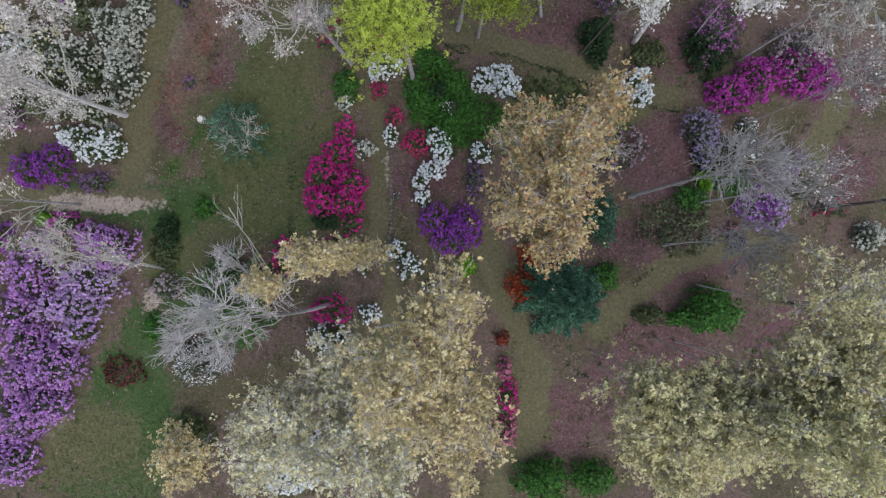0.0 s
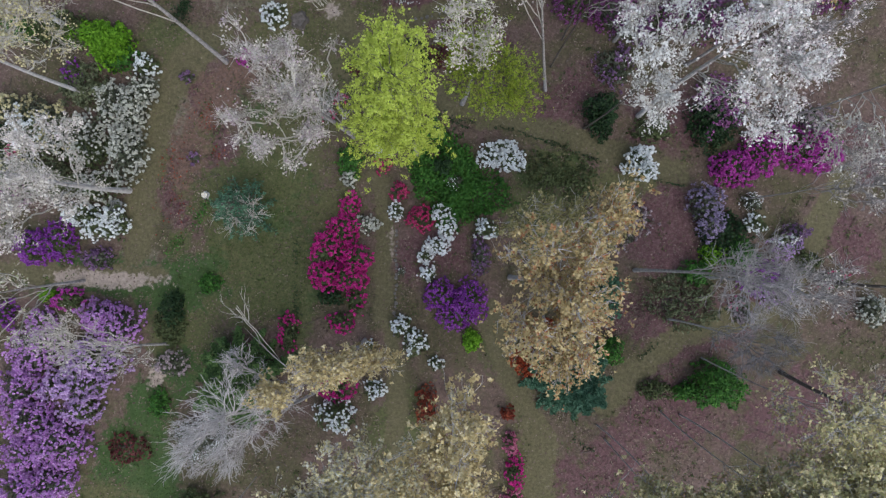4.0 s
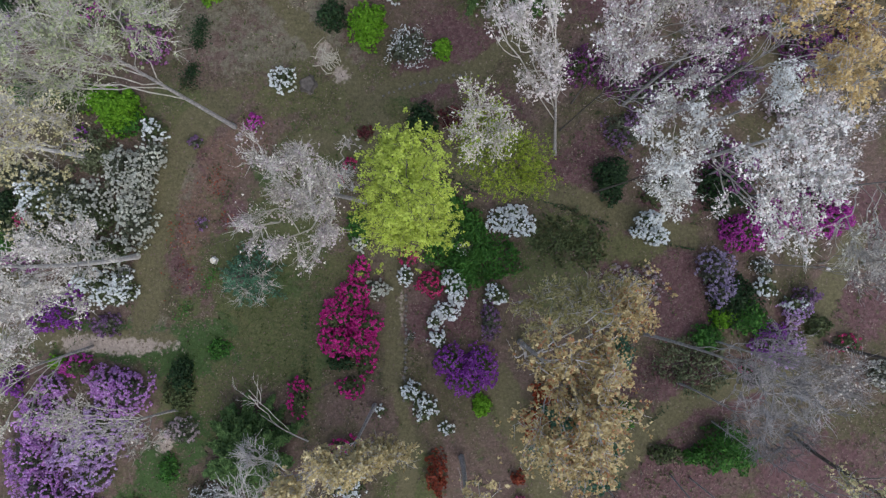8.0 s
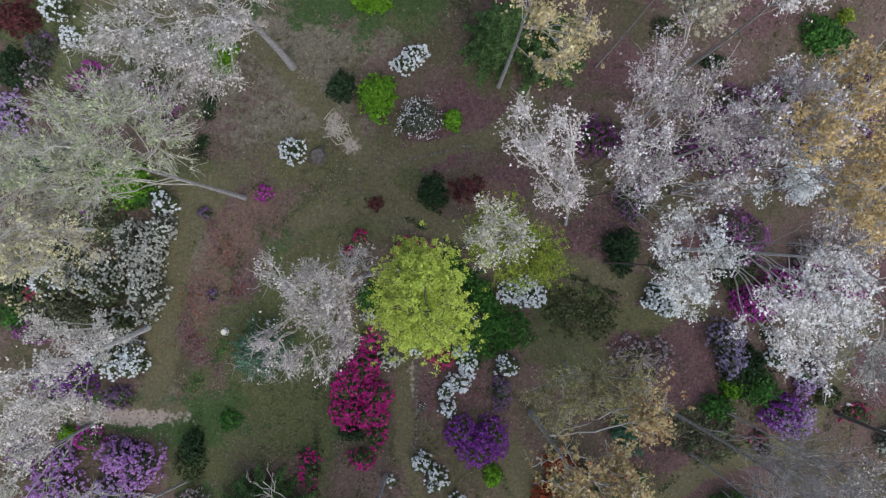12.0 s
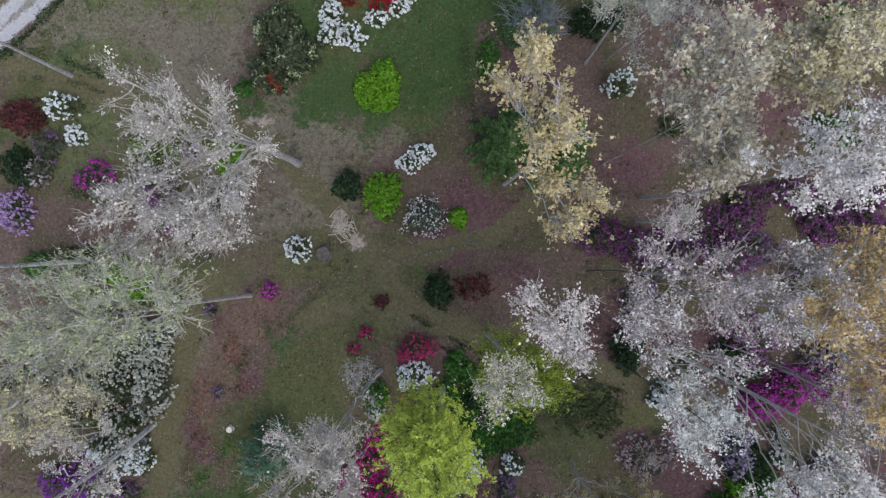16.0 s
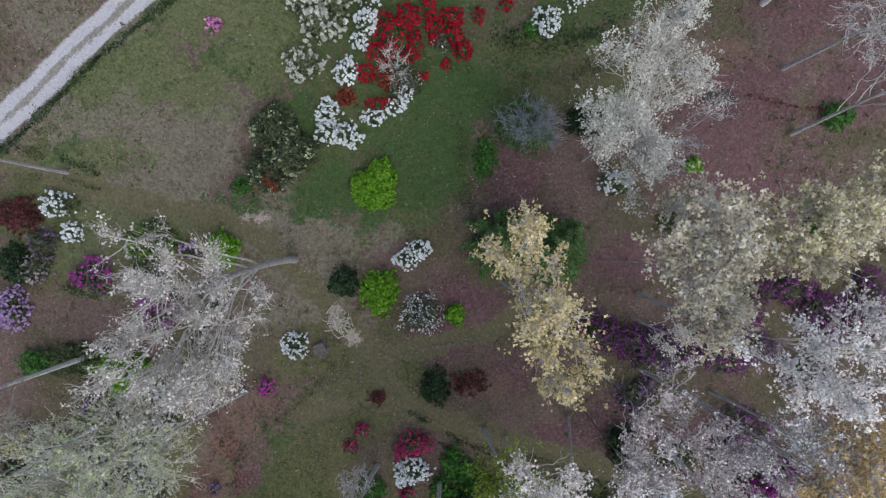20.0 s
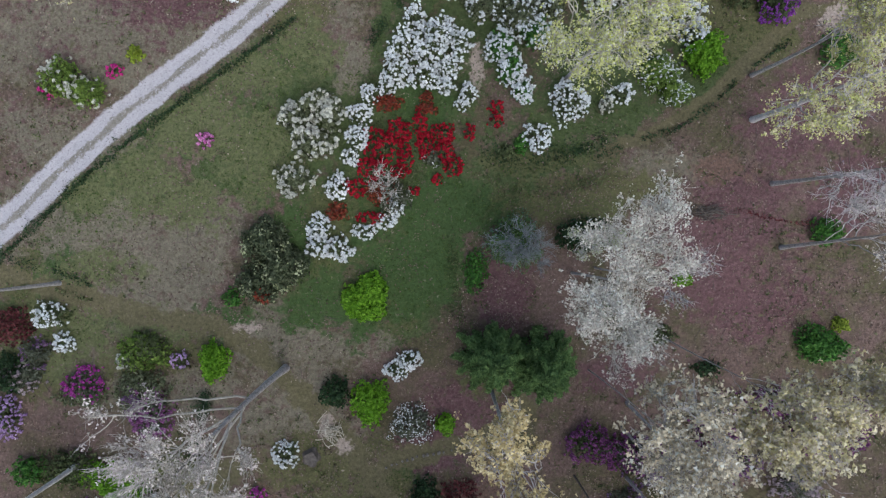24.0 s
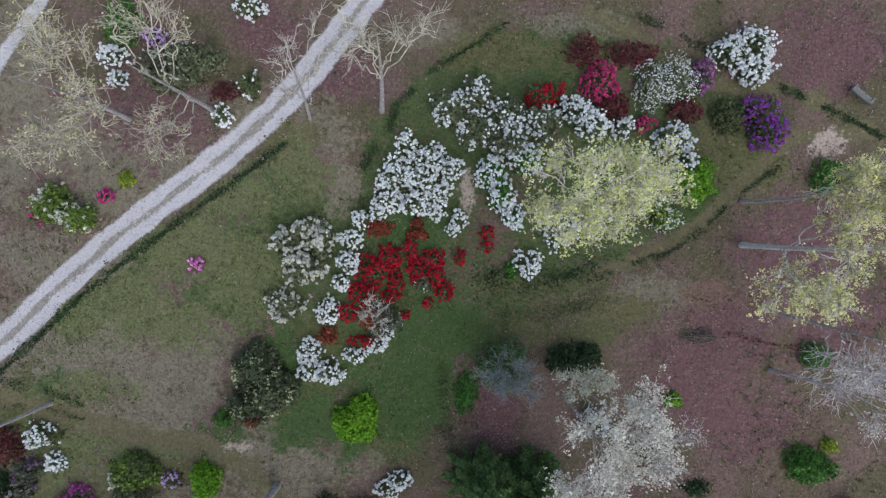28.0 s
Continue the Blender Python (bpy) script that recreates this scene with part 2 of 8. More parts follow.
def bend(a, c, b, k=5):
    t = np.linspace(0, 1, k)[None, :, None]
    return (1 - t) ** 2 * a[:, None] + 2 * t * (1 - t) * c[:, None] + t * t * b[:, None]


def pick_far(rng, pts, k):
    k = min(k, len(pts))
    chosen = [int(rng.integers(len(pts)))]
    d = np.linalg.norm(pts - pts[chosen[0]], axis=1)
    while len(chosen) < k:
        chosen.append(int(np.argmax(d)))
        d = np.minimum(d, np.linalg.norm(pts - pts[chosen[-1]], axis=1))
    own = np.argmin(np.linalg.norm(pts[:, None] - pts[chosen][None], axis=2), axis=1)
    return [np.where(own == i)[0] for i in range(k)]


SEED = [100]


def fresh():
    SEED[0] += 1
    return np.random.default_rng(SEED[0])


def base_empty(name, x, y):
    ob = new(name)
    ob.location = (x, y, float(lay(x, y)))
    ob.empty_display_size = 0.3
    return ob


def tree(name, x, y, lobes, leaf, bark, label, category="tree", tips=150, limbs=8, per_tip=75, size=0.05, spread=0.25,
         fork=0.3, girth=1.0, twig=1, crown="blossom", tilt=0.8, group="", leaf_two=None, share=0.3, clump=0.10, gather=0.3, trunk_bark=None, crook=1.0, bare_tips=0.2, hollow=0.0, lean=1.0):
    """A tree whose limbs divide towards twig ends inside its lobes: (dx, dy, z, rx, ry, rz) from the foot."""
    rng = fresh()
    ob = base_empty(name, x, y)
    lob = np.array(lobes, float)
    weight = (lob[:, 3] * lob[:, 4] * lob[:, 5]) ** 0.66
    which = rng.choice(len(lob), tips, p=weight / weight.sum())
    d = unit(rng.normal(0, 1, (tips, 3)))
    d[:, 2] = np.where(d[:, 2] < -0.3, -d[:, 2], d[:, 2])
    r = rng.uniform(0.12, 1, tips) ** 0.5 * (1 + 0.22 * np.sin(d[:, 0] * 5 + which * 2.1 + SEED[0]) * np.cos(d[:, 1] * 4 + SEED[0]))
    tip = lob[which, :3] + d * r[:, None] * lob[which, 3:] * np.array([1.08, 1.08, 1.0])
    heads = tip[: max(6, tips // 9)]  # the crown gathers round these bough ends, with gaps between
    own = np.argmin(np.linalg.norm(tip[:, None] - heads[None], axis=2), axis=1)
    off = tip - heads[own]
    ray = unit(heads[own] - np.array([*np.average(lob[:, :2], axis=0, weights=weight) * 0.7, lob[:, 2].min() * 0.6]))
    along = (off * ray).sum(1, keepdims=True) * ray  # sprays run outwards from the trunk
    tip = heads[own] + along * (1 - 0.2 * gather) + (off - along) * (1 - gather)
    tip[:, 2] = np.maximum(tip[:, 2], 0.8)
    high = float(tip[:, 2].max())
    mid = np.average(lob[:, :2], axis=0, weights=weight)
    top = np.array([mid[0] * 0.8 * lean, mid[1] * 0.8 * lean, high * 0.86])
    wob = rng.normal(0, 0.02 * high, 2)
    ctrl = np.array([mid[0] * 0.34 * lean + wob[0], mid[1] * 0.34 * lean + wob[1], high * 0.45])
    stem = bend(np.array([[0, 0, -0.25]]), ctrl[None], top[None], 13)
    r0 = girth * (0.034 + 0.0066 * high)
    s = np.linspace(0, 1, 13)
    rad = r0 * ((1 - s) ** 0.75 * 0.95 + 0.06)
    rad[0] *= 1.3
    rad[1] *= 1.05
    part("trunk", tubes(stem, rad[None], 9), trunk_bark or BARK_TRUNK, ob, soft=True)
    owners, mids = [], []
    ends, starts = [], []
    sz = stem[0, :, 2]
    for own in pick_far(rng, tip, limbs):
        pts = tip[own]
        c = pts.mean(0)
        hd = np.hypot(*(c[:2] - mid * 0.5))
        zs = np.clip(c[2] - 1.3 * hd - rng.uniform(0.8, 4.5), fork * high, 0.8 * high)
        a = np.array([np.interp(zs, sz, stem[0, :, i]) for i in range(3)])
        ra = np.interp(zs, sz, rad) * 0.34
        kink = (a + c) / 2 + np.array([0, 0, 0.12 * hd]) + rng.normal(0, 0.09 * crook * (hd + 0.5), 3)
        limb = bend(a[None], kink[None], c[None], 9)[0]
        limb[1:-1] += rng.normal(0, 0.09 * crook, (7, 3))
        lr = np.linspace(ra, max(0.035, ra * 0.3), 9)
        P2, R2, P3, R3, S, E = [], [], [], [], [], []
        for sub in pick_far(rng, pts, max(2, len(own) // 5)):
            q = pts[sub]
            sc = q.mean(0)
            j = int(np.clip(np.argmin(np.linalg.norm(limb - sc, axis=1)) - rng.integers(1, 3), 2, 8))
            e = limb[j] * 0.3 + sc * 0.7
            kk = (limb[j] + e) / 2 + rng.normal(0, 0.26 * crook, 3)
            br = bend(limb[j][None], kk[None], e[None], 5)[0]
            P2.append(br), R2.append(np.linspace(max(0.030, lr[j] * 0.6), 0.018, 5))
            for one in q:
                st = br[int(rng.integers(2, 5))]
                P3.append(bend(st[None], ((st + one) / 2 + rng.normal(0, 0.22 * crook, 3))[None], one[None], 3)[0])
                R3.append(np.linspace(0.019, 0.009, 3))
                S.append(st), E.append(one)
        starts += S
        ends += E
        owners += [len(mids)] * len(E)
        wood = [tubes([limb], [lr], 6), tubes(P2, R2, 4), tubes(P3, R3, 3)]
        if twig:
            m = len(E) * twig
            f = rng.uniform(0.3, 1.0, (m, 1))
            s0 = np.repeat(S, twig, 0) * (1 - f) + np.repeat(E, twig, 0) * f
            out = unit(np.repeat(np.array(E) - np.array(S), twig, 0)) + rng.normal(0, 0.55, (m, 3)) + np.array([0, 0, 0.25])
            e0 = s0 + unit(out) * rng.uniform(0.25, 0.8, (m, 1))
            wood.append(tubes(bend(s0, (s0 + e0) / 2 + rng.normal(0, 0.11, (m, 3)), e0, 3), np.tile(np.linspace(0.014, 0.006, 3), (m, 1)), 3))
        mids.append(part("limb", joined(*wood), bark, ob, soft=True))
    ends, starts = np.array(ends), np.array(starts)
    if leaf and per_tip:
        few = 6 if per_tip >= 30 else 3
        k = len(ends) * few
        f = np.where(rng.random((k, 1)) < 0.3, 1.0, rng.uniform(0.05, 1.0, (k, 1)))
        knot = np.repeat(starts, few, 0) * (1 - f) + np.repeat(ends, few, 0) * f
        full = np.repeat(rng.uniform(0.4, 1.35, len(ends)), few)[:, None]
        knot = knot + rng.normal(0, 1, (k, 3)) * spread * full * np.array([1, 1, 0.7])
        each = max(2, round(per_tip * 0.62 / few))
        lush = np.repeat(rng.choice([0.05, 0.45, 1.0], len(ends), p=[bare_tips, 0.3, 0.7 - bare_tips]), few)
        reach = np.linalg.norm(ends[:, :2] - mid, axis=1)
        lush = lush * np.repeat(1 - hollow * (1 - smooth(0.15, 0.6, reach / reach.max())), few)
        thin = np.repeat(rng.uniform(0.25, 1.0, k) * lush, each)
        wide = np.repeat(rng.uniform(0.6, 1.2, (k, 1)), each, 0)
        at = np.repeat(knot, each, 0) + rng.normal(0, clump * 0.85, (k * each, 3)) * wide
        mine = np.repeat(np.repeat(owners, few), each)
        ok = rng.random(len(at)) < thin
        at, mine = at[ok], mine[ok]
        second = rng.random(len(at)) < share if leaf_two else np.zeros(len(at), bool)
        for i, limb_part in enumerate(mids):  # each limb carries its own spray
            for kind, sel, mat in ((crown, (mine == i) & ~second, leaf), ("foliage", (mine == i) & second, leaf_two)):
                if sel.sum() > 2:
                    part(kind, petals(rng, at[sel], size * 1.25, tilt), mat, limb_part)
    return tagged(ob, label, category, group)


def bush(name, x, y, lobes, leaf, flower, label, category="shrub", cover=0.8, size=0.07, leafy=1.0, group="", ragged=0.22, bloom="blossom", leaf_size=0.11, wood=None, stems=5):
    """A rounded many-stemmed shrub of overlapping mounds (dx, dy, rx, ry, h), with leaves below and blossoms on the outside."""
    rng = fresh()
    ob = base_empty(name, x, y)
    green, gn, petal, pn = [], [], [], []
    for dx, dy, rx, ry, h in lobes:
        rx, ry = rx * 0.93, ry * 0.93
        foot = float(lay(x + dx, y + dy)) - float(lay(x, y))
        c = np.array([dx, dy, foot])
        area = 3.14 * rx * ry + 2.2 * (rx + ry) * h * 0.5
        def shell(n):
            d = unit(rng.normal(0, 1, (n, 3)))
            d[:, 2] = np.abs(d[:, 2]) * 1.0 + 0.02
            d = unit(d)
            a = np.arctan2(d[:, 1], d[:, 0])
            lump = 1 + ragged * (np.sin(a * 3 + dx * 9 + x) * 0.5 + np.sin(a * 5 + d[:, 2] * 6 + dy * 7 + y) * 0.5 + 0.6 * np.sin(a * 9 + d[:, 2] * 11 + x * 3))
            return d, lump
        k = int(stems + stems * rx)
        d, lump = shell(k)
        e = c + d * np.array([rx, ry, h]) * 0.8
        s0 = np.tile(c + [0, 0, -0.1], (k, 1)) + rng.normal(0, 0.03, (k, 3)) * [1, 1, 0]
        tagged(part("woody_base", tubes(bend(s0, (s0 + e) / 2 + [0, 0, 0.15 * h], e, 4), np.tile(np.linspace(0.05, 0.01, 4), (k, 1)), 4), wood or BARK_DARK, ob, soft=True), kind="stuff")
        n = int(area * 40 * leafy)
        if n:
            d, lump = shell(n)
            f = rng.uniform(0.4, 0.95 - (0.2 * cover if flower else 0), n) * lump
            green.append(c + d * f[:, None] * [rx, ry, h]), gn.append(d + [0, 0, 0.5])
        # small rounded heads over the whole shell: leafy ones, and those in bloom
        head = size * 1.35
        n = max(6, int(area * 6.5 * (0.21 / head) ** 1.5))
        d, lump = shell(n)
        cen = c + d * (rng.uniform(0.84, 1.0, n) * lump)[:, None] * [rx, ry, h]
        rad = head * rng.uniform(0.55, 1.25, n)
        w = np.sin(cen[:, 0] * 2.3 + x) * np.sin(cen[:, 1] * 2.1 + y) + 0.8 * np.sin(cen[:, 0] * 5 + cen[:, 1] * 4 + x) * np.sin(cen[:, 1] * 6 - cen[:, 0] * 3) + rng.normal(0, 0.35, n)
        ok = w > np.interp(cover, [0.1, 0.3, 0.5, 0.75, 0.9, 1.0], [0.7, 0.3, -0.3, -1.0, -1.5, -3]) if flower else np.zeros(n, bool)

        def domes(sel, per):
            k = np.maximum(3, (per * (rad[sel] / 0.21) ** 2).astype(int))
            j = np.repeat(np.where(sel)[0], k)
            v = unit(d[j] * 0.8 + [0, 0, 0.5] + rng.normal(0, 0.75, (len(j), 3)))
            return cen[j] + v * (rad[j] * rng.uniform(0.45, 1.2, len(j)))[:, None], v
        if ok.any():
            q, v = domes(ok, 34 if size < 0.06 else 135)
            petal.append(q), pn.append(v)
        if (~ok).any() and leafy:
            if flower:
                cen = c + (cen - c) * 0.93
            q, v = domes(~ok, 15 * min(leafy, 2.2) * (0.11 / leaf_size) ** 2)
            green.append(q), gn.append(v)
    if green:
        part("foliage", leaves(rng, np.concatenate(green), leaf_size, np.concatenate(gn), 0.7), leaf, ob)
    if petal:
        part(bloom, leaves(rng, np.concatenate(petal), size * 0.74, np.concatenate(pn), 0.55, 0.8), flower, ob)
    return tagged(ob, label, category, group)


def conifer(name, x, y, r, h, leaf, label, whorls=11, dense=1.0, droop=0.25, category="evergreen tree", low=0.08, size=0.16):
    """An evergreen with whorls of sloping boughs that carry flat sprays of needles."""
    rng = fresh()
    ob = base_empty(name, x, y)
    part("trunk", tubes([[(0, 0, -0.2), (0, 0, h * 0.5), (0, 0, h * 0.97)]], [[0.03 + 0.014 * h, 0.02 + 0.008 * h, 0.01]], 7), BARK_DARK, ob, soft=True)
    at, nor = [], []
    for i in range(whorls):
        f = i / (whorls - 1)
        z, reach = h * (low + (0.95 - low) * f), r * (1 - f) ** 0.6 + 0.35
        k = int(rng.integers(6, 9))
        for a in rng.uniform(0, 0.8) + np.arange(k) * 2 * math.pi / k + rng.normal(0, 0.16, k):
            w = reach * rng.uniform(0.72, 1.12)
            out = np.array([math.cos(a), math.sin(a), 0])
            s, e = np.array([0, 0, z]), out * w + np.array([0, 0, z - droop * w + 0.15 * w * f])
            p = bend(s[None], ((s + e) / 2 + [0, 0, 0.12 * w])[None], e[None], 5)
            part("bough", tubes(p, [np.linspace(0.03, 0.008, 5)], 4), BARK_DARK, ob, soft=True)
            n = int(90 * w * dense)
            t = rng.uniform(0.12, 1, n) ** 0.7
            pos = s * (1 - t[:, None]) + e * t[:, None] + np.array([0, 0, 0.1 * w]) * (t * (1 - t) * 4)[:, None]
            side = np.array([-out[1], out[0], 0])
            pos = pos + side * (rng.normal(0, 0.24, n) * (0.35 + w * 0.45) * (1.1 - t))[:, None] + rng.normal(0, 0.05, (n, 3))
            at.append(pos), nor.append(np.tile([out[0] * 0.3, out[1] * 0.3, 1.0], (n, 1)))
    part("foliage", leaves(rng, np.concatenate(at), size, np.concatenate(nor), 0.5, 0.35), leaf, ob)
    return tagged(ob, label, category)

# ---- the ground: leaf litter, lawn, worn paths and the gravel drive ----
DRIVE = [(-38.5, 35.3), (-35.0, 38.0), (-31.4, 40.7), (-27.9, 44.0), (-23.9, 47.4), (-19.9, 50.4), (-15.8, 53.6), (-12.6, 56.4), (-9.8, 59.3), (-7.7, 62.0), (-5.8, 64.4), (-4.2, 66.9), (-3.0, 70.0)]
TRACK = [(-38.0, 49.0), (-35.2, 53.5), (-33.2, 57.2), (-31.5, 60.4), (-29.5, 63.3), (-27.3, 66.0), (-24.5, 69.5)]
WORN = [  # worn paths: centre lines and half widths
    (1.15, [(-17.3, 21.4), (-19.4, 19.8), (-20.9, 17.3), (-22.0, 13.9), (-22.9, 10.1), (-21.3, 16.4), (-22.5, 11.0), (-23.0, 5.5)]),
    (0.75, [(-21.4, 3.8), (-24.6, 3.5), (-28.8, 3.7), (-34.7, 4.3)]),
    (0.7, [(-5.4, 13.9), (-4.9, 10.2), (-4.7, 4.7), (-4.9, 0.5), (-4.2, -0.1), (-3.8, -4.3), (-4.0, -8.4), (-3.5, -12.6), (-4.0, -17.7), (-3.5, -22.7)]),
    (0.95, [(-0.8, 16.7), (3.6, 15.4), (7.4, 14.2), (12.5, 12.7), (17.1, 11.1)]),
    (1.1, [(3.3, 0.5), (4.0, -2.5), (5.5, -5.9), (7.2, -9.2), (6.4, -13.4), (4.3, -17.2), (3.2, -21.9)]),
    (1.0, [(11.6, -6.3), (13.7, -3.7), (16.7, -1.3), (20.5, 0.1), (23.8, 0.7), (25.9, 3.0), (27.6, 6.8), (29.7, 10.6)]),
    (0.9, [(-12.0, 27.6), (-9.3, 24.7), (-6.9, 21.8), (-5.0, 18.8), (-1.9, 17.1), (1.5, 15.8)]),
    (0.8, [(-5.6, 22.2), (-2.3, 22.8), (1.5, 23.8), (4.9, 26.3)]),
    (0.8, [(-34.2, 36.6), (-28.7, 34.9), (-23.0, 33.2), (-17.7, 32.3), (-14.8, 30.6), (-12.0, 27.6)]),
    (0.9, [(-5.0, 18.8), (-8.1, 18.4), (-12.3, 18.0)]),
    (0.5, [(10.3, 44.6), (16.3, 47.5), (21.4, 52.1), (24.2, 54.7), (29.0, 55.1)]),
    (0.5, [(9.8, 63.6), (13.4, 61.6), (18.2, 58.4), (24.2, 58.1), (31.0, 54.7)]),
]
SAND = [  # bare sandy spots: x, y, rx, ry
    (1.3, 50.7, 0.7, 1.6),
    (26.7, 54.3, 1.5, 1.1),
    (-25.4, 3.3, 4.6, 0.7),
    (-27.5, 3.6, 2.5, 0.6),
    (-23.3, 3.2, 2.1, 0.6),
    (-9.8, 25.1, 0.6, 1.1),
    (-8.5, 23.4, 0.7, 0.7),
    (-21.7, -3.7, 0.7, 1.1),
    (-4.3, 5.9, 0.2, 1.2),
    (-15.4, 32.3, 1.2, 0.4),
]
LAWN = [  # mown grass
    [(-32.5, 37.7), (-28.5, 42.0), (-22.7, 46.9), (-18.6, 49.7), (-14.6, 52.5), (-10.2, 54.9), (-9.4, 51.3), (-6.2, 50.9), (-5.8, 56.1), (-1.4, 60.0), (4.2, 62.6), (10.6, 63.8), (15.4, 61.4), (19.4, 58.4), (24.2, 57.3), (23.8, 52.9), (17.5, 48.5), (10.7, 44.4), (4.3, 40.8), (0.2, 38.7), (-0.8, 33.6), (-2.3, 30.5), (-8.1, 31.9), (-12.3, 32.3), (-13.2, 40.4), (-16.8, 42.0), (-24.2, 39.6), (-28.5, 36.2)],
    [(-15.3, 16.4), (-11.5, 19.3), (-7.3, 19.7), (-6.1, 17.6), (-9.9, 15.5), (-11.6, 11.3), (-15.8, 8.8), (-16.2, 12.2)],
    [(-26.7, -10.9), (-25.0, -6.7), (-21.7, -5.0), (-20.4, -8.4), (-20.0, -13.4), (-20.4, -19.3), (-31.8, -19.3), (-30.1, -15.1)],
    [(-32.6, 36.4), (-26.7, 33.8), (-24.5, 32.6), (-27.5, 30.6), (-34.5, 31.0)],
    [(-16.2, 12.3), (-10.3, 12.3), (-8.2, 8.0), (-10.3, 0.9), (-15.3, 0.0), (-18.3, 5.9)],
    [(-34.7, 4.0), (-25.4, 3.7), (-21.2, 4.0), (-16.6, 4.3), (-16.2, 2.6), (-20.4, 1.9), (-26.3, 2.4), (-34.7, 3.0)],
    [(4.0, 11.4), (9.5, 12.3), (9.9, 10.2), (5.7, 9.7)],
    [(-7.0, 22.2), (-3.7, 22.6), (-2.8, 20.5), (-7.0, 20.1)],
]
PATCHES = []  # uneven ground cover: kind, x, y, rx, ry, weight
def patch(*a):
    PATCHES.append(a)

patch("mauve", -27.8, 54.5, 5.3, 4.9, 0.7)
patch("mauve", -29.4, 47.3, 3.7, 2.5, 0.6)
patch("dry", -29.7, 42.0, 2.5, 1.6, 0.82)
patch("dry", -24.7, 45.7, 3.7, 2.1, 0.82)
patch("dry", -18.6, 52.5, 3.7, 2.1, 0.82)
patch("dry", -23.8, 51.3, 4.9, 2.9, 0.82)
patch("dry", -15.0, 56.5, 2.5, 2.5, 0.82)
patch("dry", -30.1, 58.4, 2.5, 4.9, 0.82)
patch("dry", -22.0, 33.0, 6.5, 2.2, 1.0)
patch("dry", -13.0, 31.2, 4.6, 2.6, 1.0)
patch("dry", -26.0, 29.0, 5.5, 3.0, 0.9)
patch("dry", -20.0, 27.5, 4.0, 2.6, 0.9)
patch("dry", -11.0, 26.5, 3.2, 3.0, 0.9)
patch("turf", -14.5, 45.2, 3.6, 3.4, 0.9)
patch("turf", -23.0, 43.4, 3.4, 2.0, 0.9)
patch("turf", -10.5, 52.2, 2.4, 2.6, 0.9)
patch("turf", -18.6, 46.9, 4.5, 2.5, 1.0)
patch("turf", -26.9, 42.0, 2.9, 1.6, 1.0)
patch("turf", -14.2, 50.5, 2.9, 1.6, 1.0)
patch("dry", -23.8, 39.6, 5.3, 2.9, 0.82)
patch("dry", -19.0, 38.7, 3.7, 2.9, 0.82)
patch("dry", -13.1, 33.2, 4.5, 1.6, 0.82)
patch("dry", -26.2, 34.9, 4.9, 1.2, 0.82)
patch("green", -9.7, 34.0, 2.5, 2.5, 1.0)
patch("green", -4.3, 36.6, 3.7, 3.7, 1.0)
patch("green", -1.4, 40.8, 5.3, 2.1, 1.0)
patch("olive", 4.2, 41.2, 2.5, 1.1, 1.0)
patch("shaded_moss", 7.5, 40.8, 4.9, 1.2, 1.0)
patch("shaded_moss", 6.2, 44.2, 5.8, 0.9, 1.0)
patch("olive", 10.3, 42.6, 6.2, 1.2, 1.0)
patch("dry", 14.3, 43.6, 4.9, 1.5, 0.82)
patch("mauve", 18.7, 36.6, 5.3, 4.9, 1.0)
patch("mauve", 24.3, 47.3, 4.9, 3.7, 1.0)
patch("mauve", 20.0, 42.0, 4.9, 1.6, 1.0)
patch("mauve", -9.4, 50.7, 2.1, 1.4, 1.0)
patch("dry", -7.8, 51.3, 1.6, 2.5, 0.82)
patch("mauve", 26.6, 60.8, 4.9, 3.7, 1.0)
patch("olive", 4.2, 60.8, 6.6, 1.6, 1.0)
patch("dry", 8.6, 62.6, 3.7, 1.2, 0.82)
patch("mauve", -7.8, 59.2, 2.5, 2.5, 1.0)
patch("mauve", -21.4, 55.7, 7.4, 4.1, 1.0)
patch("dry", -27.0, 54.1, 4.9, 3.7, 0.82)
patch("mauve", -12.5, 62.0, 2.9, 2.5, 1.0)
patch("dry", -29.5, 46.5, 3.7, 2.5, 0.82)
patch("dry", -9.4, 54.9, 2.9, 2.5, 0.82)
patch("green", -3.0, 48.1, 2.5, 1.6, 1.0)
patch("green", -0.6, 42.0, 2.5, 2.1, 1.0)
patch("olive", -11.0, 54.1, 2.5, 2.1, 1.0)
patch("shaded_moss", -9.5, 40.4, 1.6, 2.5, 1.0)
patch("green", -11.6, 39.5, 1.6, 2.5, 1.0)
patch("shaded_moss", -8.1, 34.5, 1.6, 1.6, 1.0)
patch("olive", 21.4, 52.5, 3.3, 2.1, 1.0)
patch("olive", 19.4, 54.1, 2.5, 2.5, 1.0)
patch("mauve", 27.7, 42.0, 3.7, 3.3, 1.0)
patch("mauve", 22.2, 33.5, 4.9, 2.5, 1.0)
patch("rust", 18.3, 43.6, 2.5, 1.2, 1.0)
patch("dry", -1.8, 62.0, 3.7, 1.6, 0.82)
patch("mauve", 3.1, 35.3, 2.5, 3.7, 1.0)
patch("turf", -28.9, 31.9, 4.9, 2.1, 1.0)
patch("dry", -23.0, 33.6, 3.7, 1.6, 0.82)
patch("mauve", -24.3, 37.9, 1.2, 1.1, 1.0)
patch("mauve", -23.0, 42.0, 0.8, 0.9, 1.0)
patch("turf", -30.7, 29.7, 4.5, 1.6, 1.0)
patch("turf", -22.7, 31.9, 3.3, 1.2, 1.0)
patch("dry", -31.5, 37.1, 2.9, 2.5, 0.82)
